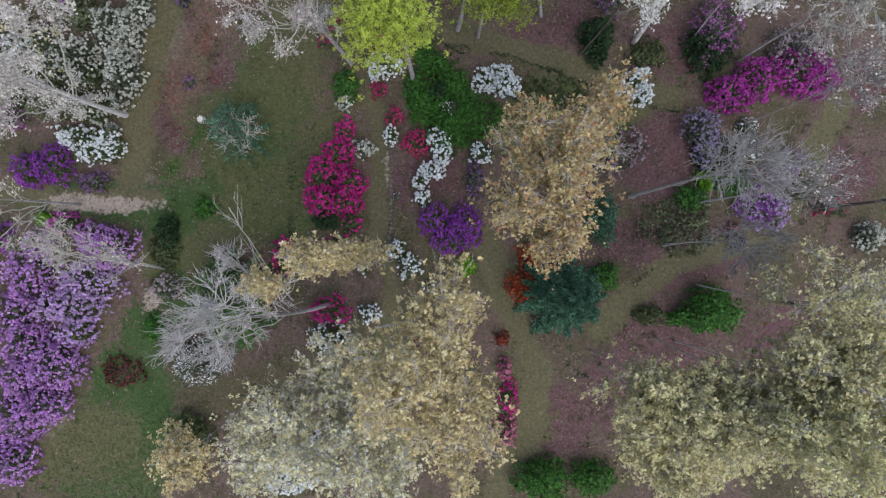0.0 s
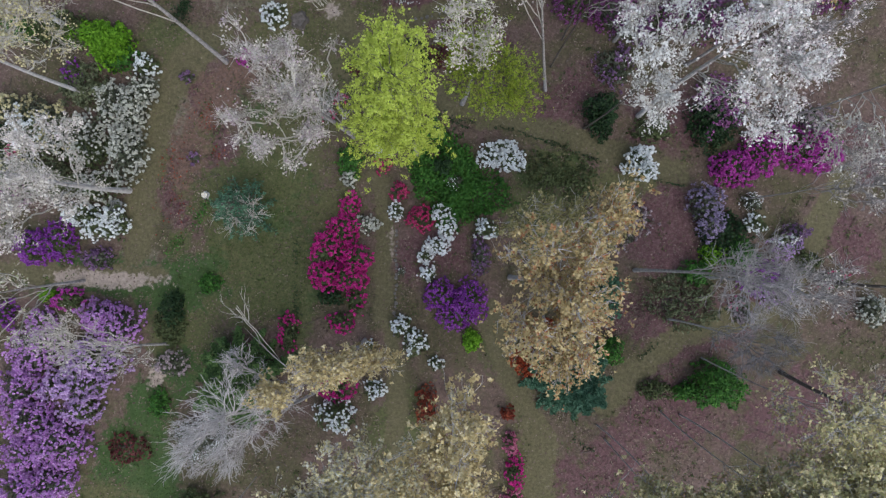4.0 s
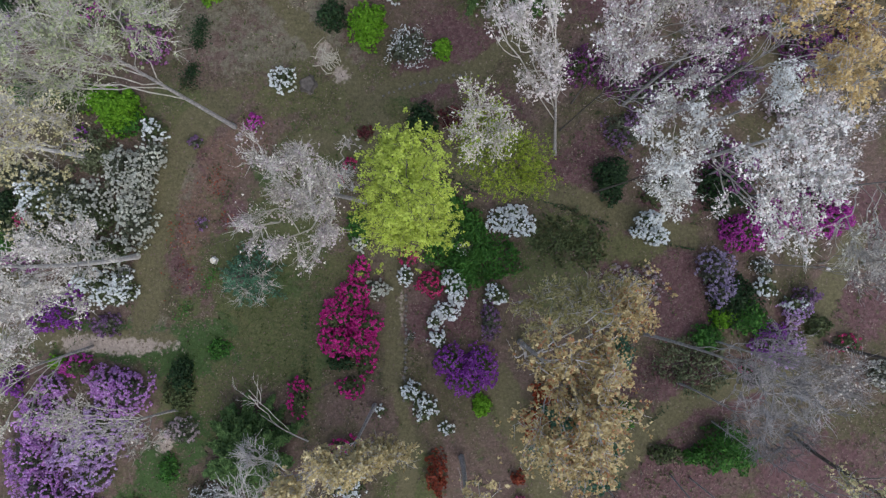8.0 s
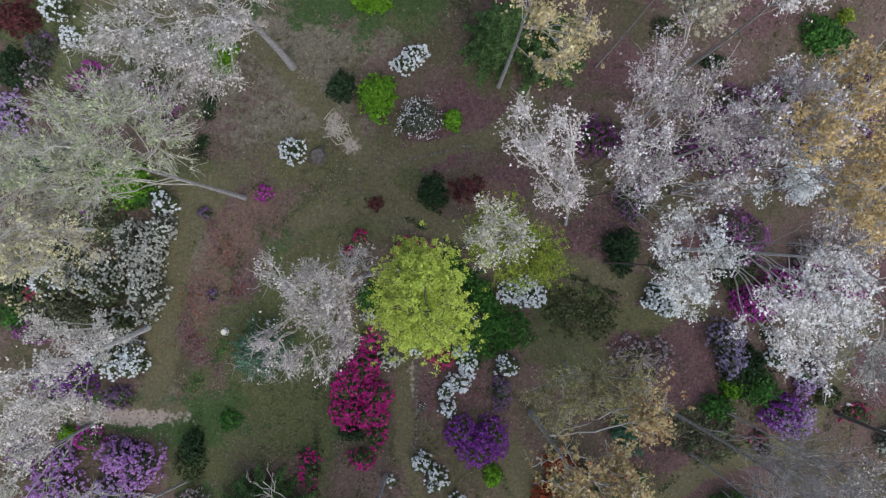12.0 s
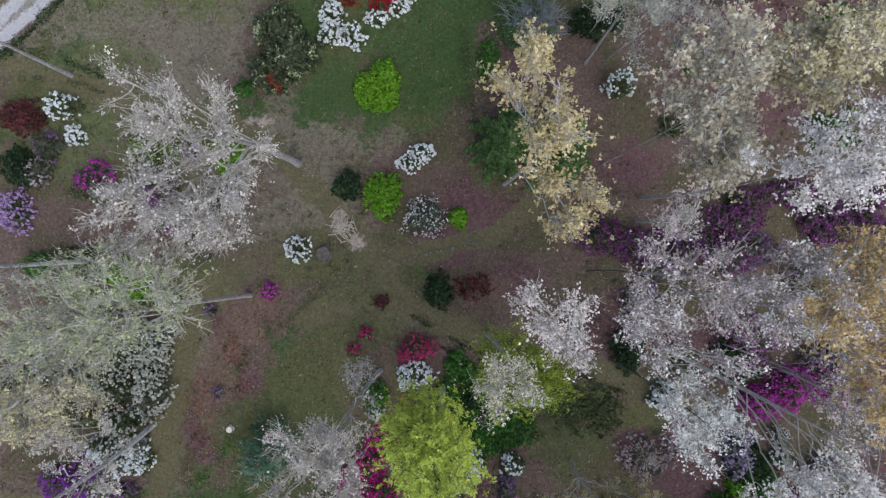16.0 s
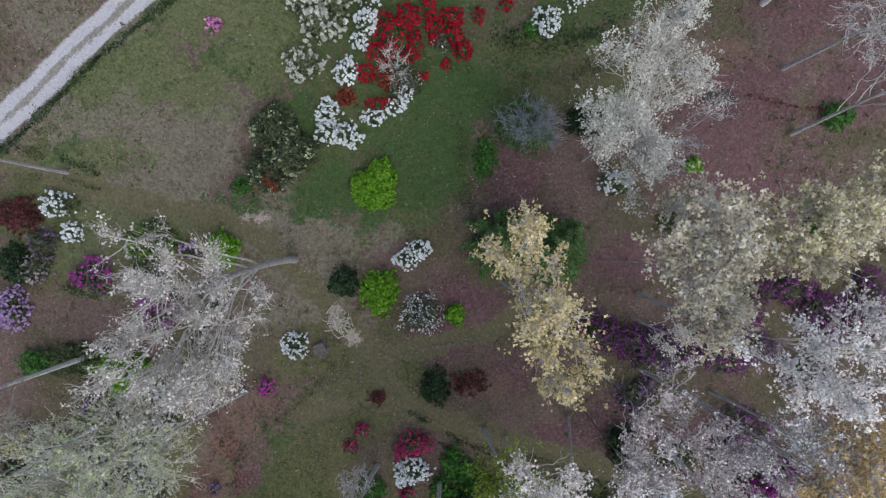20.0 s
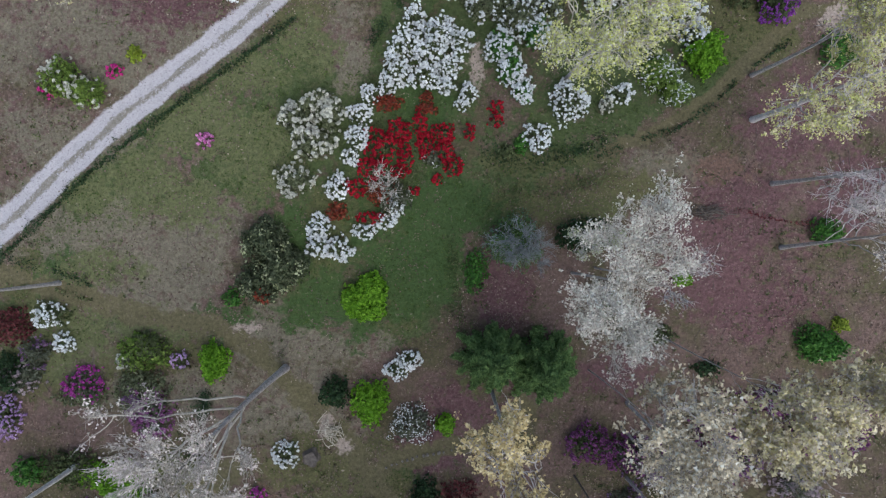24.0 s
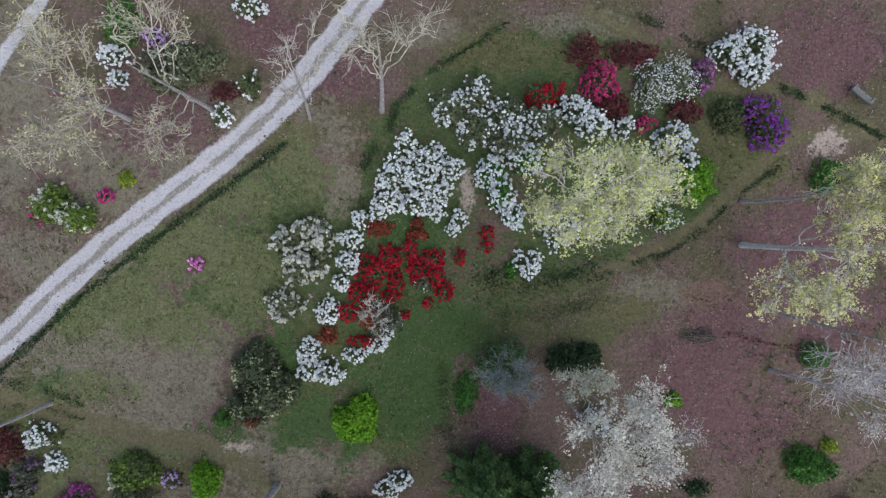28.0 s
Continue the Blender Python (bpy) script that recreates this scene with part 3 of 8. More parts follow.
patch("dry", -23.7, 37.4, 6.2, 3.3, 0.82)
patch("dry", -29.6, 40.2, 5.0, 2.5, 0.82)
patch("green", -2.6, 36.9, 3.7, 3.7, 1.0)
patch("green", -11.2, 33.4, 2.5, 1.7, 1.0)
patch("dry", -9.7, 30.9, 5.4, 1.7, 0.82)
patch("dry", -11.4, 28.5, 2.9, 2.1, 0.82)
patch("mauve", 0.7, 26.3, 3.7, 2.5, 1.0)
patch("mauve", 12.0, 28.7, 2.9, 2.1, 1.0)
patch("mauve", 19.0, 39.5, 5.8, 1.7, 1.0)
patch("olive", -9.0, 18.0, 4.5, 2.5, 1.0)
patch("olive", -11.6, 13.0, 3.7, 3.3, 1.0)
patch("rust", -17.4, 16.4, 2.1, 2.5, 1.0)
patch("rust", -15.3, 18.5, 2.1, 1.7, 1.0)
patch("dry", -4.4, 19.6, 2.5, 1.7, 0.82)
patch("dry", -5.6, 18.4, 2.1, 2.1, 0.82)
patch("mauve", 2.8, 20.4, 2.1, 1.7, 1.0)
patch("mauve", -2.2, 23.4, 3.3, 1.2, 1.0)
patch("olive", -30.4, 35.5, 3.7, 2.5, 1.0)
patch("rust", 0.7, 19.6, 2.1, 1.2, 1.0)
patch("shaded_moss", 6.9, 8.6, 2.9, 2.5, 1.0)
patch("shaded_moss", 2.0, 29.2, 1.7, 2.5, 1.0)
patch("olive", -20.3, 19.8, 2.5, 2.5, 1.0)
patch("green", -29.1, 36.3, 2.1, 2.1, 1.0)
patch("olive", -7.3, 23.4, 2.5, 1.2, 1.0)
patch("dry", -14.7, 25.1, 3.7, 2.5, 0.82)
patch("olive", -10.9, 21.8, 5.0, 2.5, 1.0)
patch("dry", -7.6, 23.8, 1.7, 1.7, 0.82)
patch("mauve", -19.4, 15.1, 2.5, 4.6, 1.0)
patch("mauve", -19.5, 9.3, 2.1, 2.9, 1.0)
patch("mauve", -2.1, 22.5, 3.3, 1.7, 1.0)
patch("shaded_moss", 7.4, 8.1, 2.9, 2.5, 1.0)
patch("mauve", 12.9, 8.5, 2.9, 2.9, 1.0)
patch("mauve", 16.3, 5.5, 3.7, 2.1, 1.0)
patch("mauve", 18.3, -0.4, 5.0, 2.5, 1.0)
patch("shaded_moss", -11.2, 1.6, 1.2, 5.4, 1.0)
patch("shaded_moss", -14.5, 2.5, 2.9, 2.9, 1.0)
patch("green", -19.5, 3.6, 2.9, 0.9, 1.0)
patch("shaded_moss", -17.0, 9.2, 2.5, 3.3, 1.0)
patch("dry", -21.5, 16.8, 1.5, 5.0, 0.82)
patch("olive", -5.5, 19.6, 3.7, 2.1, 1.0)
patch("mauve", 10.0, 17.0, 2.5, 2.5, 1.0)
patch("shaded_moss", -20.6, 21.4, 2.5, 1.2, 1.0)
patch("olive", -7.4, 3.7, 1.2, 2.5, 1.0)
patch("green", -25.0, 2.6, 2.1, 0.7, 1.0)
patch("rust", -19.1, 12.3, 1.7, 3.3, 1.0)
patch("mauve", -17.4, 13.5, 2.1, 2.5, 1.0)
patch("shaded_moss", -12.8, 10.6, 3.3, 2.9, 1.0)
patch("shaded_moss", -13.2, 4.7, 2.9, 3.3, 1.0)
patch("mauve", 15.8, 0.5, 4.6, 1.9, 1.0)
patch("mauve", 15.8, 8.5, 4.6, 2.5, 1.0)
patch("shaded_moss", 8.0, 11.8, 2.5, 1.5, 1.0)
patch("mauve", 17.1, 15.2, 3.7, 2.5, 1.0)
patch("mauve", 7.4, 16.0, 3.3, 1.2, 1.0)
patch("mauve", 16.7, -6.7, 5.4, 2.9, 1.0)
patch("mauve", 26.8, -6.7, 5.0, 3.3, 1.0)
patch("mauve", 25.9, 4.7, 2.5, 2.1, 1.0)
patch("mauve", 30.2, 5.9, 2.5, 2.5, 1.0)
patch("mauve", 30.6, 12.3, 2.5, 2.5, 1.0)
patch("olive", -26.3, -14.7, 4.6, 3.3, 1.0)
patch("green", -21.7, -10.9, 1.1, 3.7, 1.0)
patch("green", -18.7, 2.5, 2.9, 0.8, 1.0)
patch("mauve", 8.7, -12.6, 2.9, 2.9, 1.0)
patch("dry", -28.0, -13.4, 2.1, 2.1, 0.82)
patch("rust", -24.0, -9.2, 2.1, 1.7, 1.0)
patch("olive", 6.2, -10.9, 2.1, 3.7, 1.0)
patch("shaded_moss", -20.4, -0.8, 2.5, 2.5, 1.0)
patch("mauve", -2.7, 4.7, 1.2, 2.1, 1.0)
patch("olive", -8.6, 8.9, 2.5, 2.5, 1.0)
patch("dry", -23.3, 4.7, 2.1, 1.2, 0.82)
patch("rust", -14.9, 2.6, 1.7, 1.7, 1.0)
patch("olive", 12.9, 10.2, 3.7, 1.2, 1.0)
patch("shaded_moss", 4.0, -2.5, 1.7, 2.1, 1.0)
patch("shaded_moss", -3.5, -7.5, 2.5, 2.9, 1.0)
patch("dry", -20.4, 16.0, 1.5, 3.7, 0.82)
patch("mauve", 21.7, 0.9, 2.5, 1.2, 1.0)
patch("mauve", -0.2, 5.5, 2.1, 2.5, 1.0)
patch("mauve", 12.5, -10.9, 2.5, 3.3, 1.0)
patch("green", -20.6, 2.5, 2.9, 2.1, 1.0)
patch("green", -18.9, 4.1, 2.5, 1.2, 1.0)
patch("shaded_moss", -16.4, 2.0, 4.6, 2.5, 1.0)
patch("green", -24.8, 4.6, 3.7, 0.6, 1.0)
patch("shaded_moss", -19.4, -0.9, 2.5, 2.5, 1.0)
patch("olive", -15.1, 4.5, 3.3, 2.5, 1.0)
patch("dry", -28.9, 36.5, 4.9, 2.1, 0.656)
patch("dry", -22.2, 39.8, 5.3, 2.5, 0.656)
patch("dry", -19.1, 37.3, 3.7, 2.1, 0.656)
patch("turf", -29.3, 32.3, 3.3, 1.6, 0.8)
patch("turf", -25.9, 33.1, 3.7, 1.6, 0.8)
patch("olive", -24.9, 29.7, 5.8, 2.1, 0.8)
patch("olive", -30.8, 28.8, 3.3, 2.5, 0.8)
patch("green", -7.3, 33.1, 1.6, 2.5, 0.8)
patch("dry", -13.7, 28.3, 2.5, 2.5, 0.656)
patch("olive", -19.0, 31.4, 2.5, 1.6, 0.8)
patch("green", -22.4, -5.8, 1.8, 2.9, 1.0)
patch("green", -24.8, -9.6, 2.5, 2.5, 1.0)
patch("green", -20.1, -3.3, 1.8, 2.5, 1.0)
patch("green", -20.6, -13.4, 1.7, 2.5, 1.0)
patch("shaded_moss", -19.3, -2.0, 1.7, 3.3, 1.0)
patch("turf", -26.4, 36.5, 3.7, 1.6, 1.0)
patch("turf", -20.1, 41.2, 3.7, 2.1, 1.0)
patch("mauve", -21.5, 37.7, 2.5, 2.1, 0.5)
patch("green", -16.9, 32.8, 2.5, 1.6, 1.0)
patch("dry", -30.1, 61.2, 2.5, 4.5, 0.9839999999999999)
patch("dry", -31.0, 52.5, 2.1, 3.3, 0.902)
patch("dry", -23.8, 50.1, 2.5, 1.6, 0.82)
patch("shaded_moss", -8.7, 37.7, 2.5, 2.9, 0.8)
patch("shaded_moss", -5.4, 40.1, 2.9, 2.5, 0.8)
patch("shaded_moss", -3.8, 34.5, 2.1, 2.5, 0.8)
patch("shaded_moss", -9.6, 34.6, 1.7, 1.7, 0.7)
patch("dry", -28.0, 37.7, 5.3, 1.9, 1.107)
patch("dry", -21.5, 36.6, 5.3, 2.5, 1.107)
patch("dry", -20.1, 40.4, 4.5, 2.5, 0.9839999999999999)
patch("dry", -15.2, 31.9, 3.7, 1.6, 0.9839999999999999)
patch("olive", -19.5, 10.4, 1.1, 1.4, 1.0)
patch("shaded_moss", -20.1, 6.3, 1.2, 1.2, 1.0)
patch("olive", -18.4, 13.6, 1.2, 1.8, 1.0)
patch("shaded_moss", -17.4, 8.3, 1.2, 1.7, 1.0)
patch("olive", -21.5, 12.6, 0.8, 2.5, 1.0)


def wavy(x, y, s, k=0.0):
    return (np.sin(x * 1.3 * s + 2.1 + k) * np.cos(y * 1.1 * s - 0.7 + k) + 0.6 * np.sin(x * 2.9 * s - y * 2.3 * s + 0.4 + k)
            + 0.4 * np.cos(x * 5.3 * s + y * 4.7 * s + 1.9 - k)) / 2


def line_gap(x, y, line):
    """Distance to a broken line."""
    best = np.full(np.shape(x), 1e9)
    for (ax, ay), (bx, by) in zip(line, line[1:]):
        dx, dy = bx - ax, by - ay
        t = np.clip(((x - ax) * dx + (y - ay) * dy) / (dx * dx + dy * dy + 1e-9), 0, 1)
        best = np.minimum(best, np.hypot(x - ax - t * dx, y - ay - t * dy))
    return best


def inside(x, y, ring):
    hit = np.zeros(np.shape(x), bool)
    for (ax, ay), (bx, by) in zip(ring, ring[1:] + ring[:1]):
        if ay != by:
            hit ^= ((ay > y) != (by > y)) & (x < (bx - ax) * (y - ay) / (by - ay) + ax)
    return hit


def oval(x, y, cx, cy, rx, ry):
    return np.hypot((x - cx) / rx, (y - cy) / ry)


def lawn_at(x, y):
    v = np.zeros(np.shape(x))
    for ring in LAWN:
        d = line_gap(x, y, ring + ring[:1])
        s = np.where(inside(x, y, ring), d, -d) + wavy(x, y, 0.5) * 0.9
        v = np.maximum(v, smooth(-0.7, 1.1, s))
    return v * np.clip(0.80 + 0.5 * wavy(x, y, 0.22, 1.7), 0.15, 1)


def worn_at(x, y):
    v = np.zeros(np.shape(x))
    for half, line in WORN:
        v = np.maximum(v, 1 - smooth(half * 0.6, half * 1.35, line_gap(x, y, line) + wavy(x, y, 0.8) * 0.35))
    return v


def sand_at(x, y):
    v = np.zeros(np.shape(x))
    for s in SAND:
        v = np.maximum(v, 0.85 - 0.85 * smooth(0.4, 1.4, oval(x, y, *s) + wavy(x, y, 1.2) * 0.35))
    return v


def patch_at(kind, x, y):
    """Weight of the uneven patches of one kind of ground cover."""
    v = np.zeros(np.shape(x))
    for k, cx, cy, rx, ry, w in PATCHES:
        if k == kind:
            near = (np.abs(x - cx) < rx * 2) & (np.abs(y - cy) < ry * 2)
            v[near] = np.maximum(v[near], w * (1 - smooth(0.15, 1.6, oval(x[near], y[near], cx, cy, rx, ry) + wavy(x[near], y[near], 0.55, cx) * 0.4)))
    return v


def drive_at(x, y):
    """Gravel cover: two bare wheel tracks with a thinner strip between them."""
    d = np.minimum(line_gap(x, y, DRIVE), line_gap(x, y, TRACK) + 0.6) + wavy(x, y, 1.1) * 0.16 + wavy(x, y, 3.3) * 0.08
    return 1 - smooth(0.68, 1.35, d), 1 - smooth(0.02, 0.42, d)


def ground_material():
    m, n, l, p = nodes_of("ground")
    geo = n.new("ShaderNodeNewGeometry")

    def noise_of(scale, detail=5, rough=0.6):
        t = n.new("ShaderNodeTexNoise")
        t.inputs["Scale"].default_value, t.inputs["Detail"].default_value, t.inputs["Roughness"].default_value = scale, detail, rough
        l.new(geo.outputs["Position"], t.inputs["Vector"])
        return t.outputs["Fac"]

    def mixed(fac, a, b):
        x = n.new("ShaderNodeMix")
        x.data_type = "RGBA"
        l.new(fac, x.inputs["Factor"]), l.new(a, x.inputs["A"]), l.new(b, x.inputs["B"])
        return x.outputs["Result"]

    def toned(fac, *stops):
        r = ramp_node(n, stops)
        l.new(fac, r.inputs["Fac"])
        return r.outputs["Color"]

    def cover(name, scale, soft):
        """A zone's weight, broken up at its edge by fine noise."""
        a = n.new("ShaderNodeAttribute")
        a.attribute_name = name
        s = n.new("ShaderNodeMath")
        s.operation = "MULTIPLY_ADD"
        s.inputs[1].default_value, s.inputs[2].default_value = soft, -soft / 2
        l.new(noise_of(scale, 4), s.inputs[0])
        t = n.new("ShaderNodeMath")
        t.operation = "ADD"
        l.new(a.outputs["Fac"], t.inputs[0]), l.new(s.outputs["Value"], t.inputs[1])
        r = n.new("ShaderNodeMapRange")
        r.interpolation_type = "SMOOTHSTEP"
        r.inputs["From Min"].default_value, r.inputs["From Max"].default_value = 0.25, 0.75
        l.new(t.outputs["Value"], r.inputs["Value"])
        return r.outputs["Result"]

    fine, mid, broad = noise_of(4.5, 9, 0.82), noise_of(1.6, 6, 0.7), noise_of(0.22, 7, 0.65)
    litter = mixed(mid, toned(fine, (0.3, (0.043, 0.029, 0.026)), (0.52, (0.112, 0.076, 0.069)), (0.72, (0.231, 0.165, 0.154))),
                   toned(fine, (0.3, (0.053, 0.035, 0.027)), (0.5, (0.126, 0.087, 0.068)), (0.72, (0.253, 0.184, 0.149))))
    weeds = toned(fine, (0.3, (0.022, 0.023, 0.011)), (0.7, (0.121, 0.116, 0.055)))
    base = mixed(toned(broad, (0.44, (0, 0, 0)), (0.58, (0.8, 0.8, 0.8))), litter, weeds)
    # moss green, with the shade lying on this ground put into its tone
    shaded_moss = toned(fine, (0.3, (0.027, 0.034, 0.013)), (0.7, (0.138, 0.143, 0.064)))
    grass = mixed(noise_of(1.1, 6, 0.7), toned(fine, (0.3, (0.014, 0.029, 0.008)), (0.7, (0.075, 0.121, 0.037))),
                  toned(fine, (0.3, (0.030, 0.037, 0.016)), (0.7, (0.132, 0.149, 0.074))))
    worn = mixed(mid, toned(fine, (0.3, (0.036, 0.036, 0.015)), (0.7, (0.150, 0.140, 0.066))), toned(fine, (0.3, (0.048, 0.042, 0.024)), (0.7, (0.195, 0.166, 0.108))))
    sand = toned(fine, (0.3, (0.172, 0.136, 0.109)), (0.7, (0.462, 0.385, 0.330)))
    strip = toned(fine, (0.3, (0.10, 0.092, 0.075)), (0.7, (0.32, 0.30, 0.262)))
    gravel = toned(noise_of(6, 8, 0.8), (0.3, (0.33, 0.315, 0.33)), (0.7, (0.51, 0.49, 0.51)))
    mauve = toned(fine, (0.3, (0.037, 0.019, 0.020)), (0.5, (0.104, 0.057, 0.059)), (0.72, (0.216, 0.134, 0.139)))
    dry = mixed(mid, toned(fine, (0.3, (0.065, 0.056, 0.043)), (0.7, (0.25, 0.212, 0.168))), toned(fine, (0.3, (0.051, 0.049, 0.029)), (0.7, (0.212, 0.195, 0.13))))
    olive = toned(fine, (0.3, (0.033, 0.034, 0.014)), (0.7, (0.154, 0.149, 0.072)))
    rust = toned(fine, (0.3, (0.048, 0.031, 0.023)), (0.7, (0.220, 0.141, 0.110)))
    green = mixed(mid, toned(fine, (0.3, (0.013, 0.034, 0.009)), (0.7, (0.064, 0.123, 0.036))), toned(fine, (0.3, (0.021, 0.036, 0.012)), (0.7, (0.091, 0.125, 0.050))))
    turf = mixed(mid, toned(fine, (0.3, (0.031, 0.044, 0.016)), (0.7, (0.141, 0.165, 0.068))), toned(fine, (0.3, (0.044, 0.047, 0.022)), (0.7, (0.185, 0.185, 0.097))))
    c = mixed(cover("mauve", 2.2, 2.0), base, mauve)
    c = mixed(cover("lawn", 1.6, 2.6), c, grass)
    c = mixed(cover("dry", 1.8, 2.4), c, dry)
    c = mixed(cover("olive", 1.8, 2.4), c, olive)
    c = mixed(cover("rust", 1.8, 2.4), c, rust)
    c = mixed(cover("shaded_moss", 2, 2.0), c, shaded_moss)
    c = mixed(cover("green", 1.8, 2.2), c, green)
    c = mixed(cover("turf", 1.8, 2.2), c, turf)
    c = mixed(cover("worn", 2, 2.2), c, worn)
    c = mixed(cover("sand", 3, 2.2), c, sand)
    c = mixed(cover("drive", 5, 0.7), c, gravel)
    c = mixed(cover("strip", 5, 1.6), c, strip)
    l.new(c, p.inputs["Base Color"])
    p.inputs["Roughness"].default_value = 0.95
    p.inputs["Specular IOR Level"].default_value = 0.15
    b = n.new("ShaderNodeBump")
    b.inputs["Strength"].default_value, b.inputs["Distance"].default_value = 0.8, 0.06
    l.new(fine, b.inputs["Height"])
    l.new(b.outputs["Normal"], p.inputs["Normal"])
    return m


def build_ground():
    near_x, near_y = np.arange(-46, 46.01, 0.34), np.arange(-34, 78.01, 0.34)
    far = np.array([6, 16, 40, 90, 200, 500, 1200, 3000.0])
    gx = np.concatenate([near_x[0] - far[::-1], near_x, near_x[-1] + far])
    gy = np.concatenate([near_y[0] - far[::-1], near_y, near_y[-1] + far])
    x, y = np.meshgrid(gx, gy)
    drive, strip = drive_at(x, y)
    z = lay(x, y) - 0.05 * worn_at(x, y) + 0.03 * wavy(x, y, 2.2) - 0.08 * (drive - strip * 0.6)
    nx, ny = len(gx), len(gy)
    i = (np.arange(ny - 1)[:, None] * nx + np.arange(nx - 1)).ravel()
    me = quad_mesh("ground", np.stack([x, y, z], -1).reshape(-1, 3), np.stack([i, i + 1, i + nx + 1, i + nx], 1), ground_material(), True)
    for name, v in (("lawn", lawn_at(x, y)), ("worn", worn_at(x, y)), ("sand", sand_at(x, y)), ("drive", drive), ("strip", strip * drive), *((k, patch_at(k, x, y)) for k in ("mauve", "dry", "olive", "rust", "shaded_moss", "green", "turf"))):
        me.attributes.new(name, "FLOAT", "POINT").data.foreach_set("value", v.astype(np.float32).ravel())
    tagged(new("ground", me), "woodland garden ground of brown leaf litter, lawn and worn paths", "ground", kind="structure")


build_ground()


def scatter(name, count, weight, size, material, label, category, tilt=0.5, slim=0.6, rise=0.03):
    rng = fresh()
    many = count * (16 if name == "gravel" else 4)
    x, y = rng.uniform(-36, 36, many), rng.uniform(-22, 70, many)
    ok = rng.random(many) < weight(x, y)
    x, y = x[ok][:count], y[ok][:count]
    at = np.stack([x, y, lay(x, y) - 0.05 * worn_at(x, y) + rise * rng.uniform(0.5, 1.5, len(x))], 1)
    ob = new(name, quad_mesh(name, *leaves(rng, at, size, tilt=tilt, slim=slim), material))
    return tagged(ob, label, category, kind="stuff")


FALLEN = leaf_material("fallen_leaves", [(0.065, 0.040, 0.032), (0.125, 0.085, 0.073), (0.155, 0.112, 0.097), (0.195, 0.148, 0.128)], 0.85, 0.0)
BLADES = leaf_material("grass_blades", [(0.03, 0.055, 0.012), (0.06, 0.10, 0.02), (0.11, 0.15, 0.04)], 0.7, 0.2)
bare = lambda x, y: (1 - lawn_at(x, y)) * (1 - 0.8 * worn_at(x, y)) * (1 - drive_at(x, y)[0]) ** 3 * (0.55 + 0.45 * wavy(x, y, 0.35))
scatter("leaf_litter", 72000, bare, 0.075, FALLEN, "fallen brown leaves lying over the woodland floor", "leaf litter", tilt=0.35)
scatter("grass", 60000, lambda x, y: lawn_at(x, y) * (1 - worn_at(x, y)) * (1 - drive_at(x, y)[0]), 0.09, BLADES, "short green grass of the lawns", "grass", tilt=1.1, slim=0.25, rise=0.04)



def tufts(name, count, weight, material, label, category, size=0.07, spread=0.14, each=9, rise=0.12):
    """Small scattered plants, each a tuft of a few leaves."""
    rng = fresh()
    x, y = rng.uniform(-36, 36, count * 5), rng.uniform(-22, 70, count * 5)
    ok = rng.random(count * 5) < weight(x, y)
    x, y = np.repeat(x[ok][:count], each), np.repeat(y[ok][:count], each)
    k = np.repeat(rng.uniform(0.5, 1.6, len(x) // each), each)
    x, y = x + rng.normal(0, spread, len(x)) * k, y + rng.normal(0, spread, len(x)) * k
    at = np.stack([x, y, lay(x, y) + rng.uniform(0.02, 1, len(x)) * rise * k], 1)
    ob = new(name, quad_mesh(name, *leaves(rng, at, size, tilt=0.8), material))
    return tagged(ob, label, category, kind="stuff")


WEEDS = leaf_material("woodland_weeds", [(0.035, 0.055, 0.018), (0.07, 0.095, 0.03), (0.14, 0.16, 0.06)], 0.7, 0.2)
DRY_STEMS = leaf_material("dry_stems", [(0.10, 0.075, 0.055), (0.20, 0.155, 0.12), (0.34, 0.28, 0.22)], 0.85, 0.1)
off_drive = lambda x, y: 1 - drive_at(x, y)[0]
tufts("woodland_weeds", 2800, lambda x, y: off_drive(x, y) * (1 - worn_at(x, y)) * (1 - lawn_at(x, y)) ** 2 * np.clip(wavy(x, y, 0.17, 3.0) + 0.25, 0.03, 1), WEEDS, "small green weeds growing through the leaf litter", "weeds")
tufts("dry_undergrowth", 4800, lambda x, y: off_drive(x, y) * (1 - lawn_at(x, y)) * (1 - worn_at(x, y)) * np.clip(wavy(x, y, 0.23, 5.0) + 0.35, 0.05, 1), DRY_STEMS, "dry brown undergrowth among the fallen leaves", "undergrowth", 0.06, 0.2, 8, 0.3)
tufts("coarse_grass", 1500, lambda x, y: off_drive(x, y) * lawn_at(x, y) * np.clip(wavy(x, y, 0.3, 2.0) + 0.4, 0.05, 1), BLADES, "coarse darker tufts in the lawns", "grass", 0.07, 0.13, 9, 0.06)


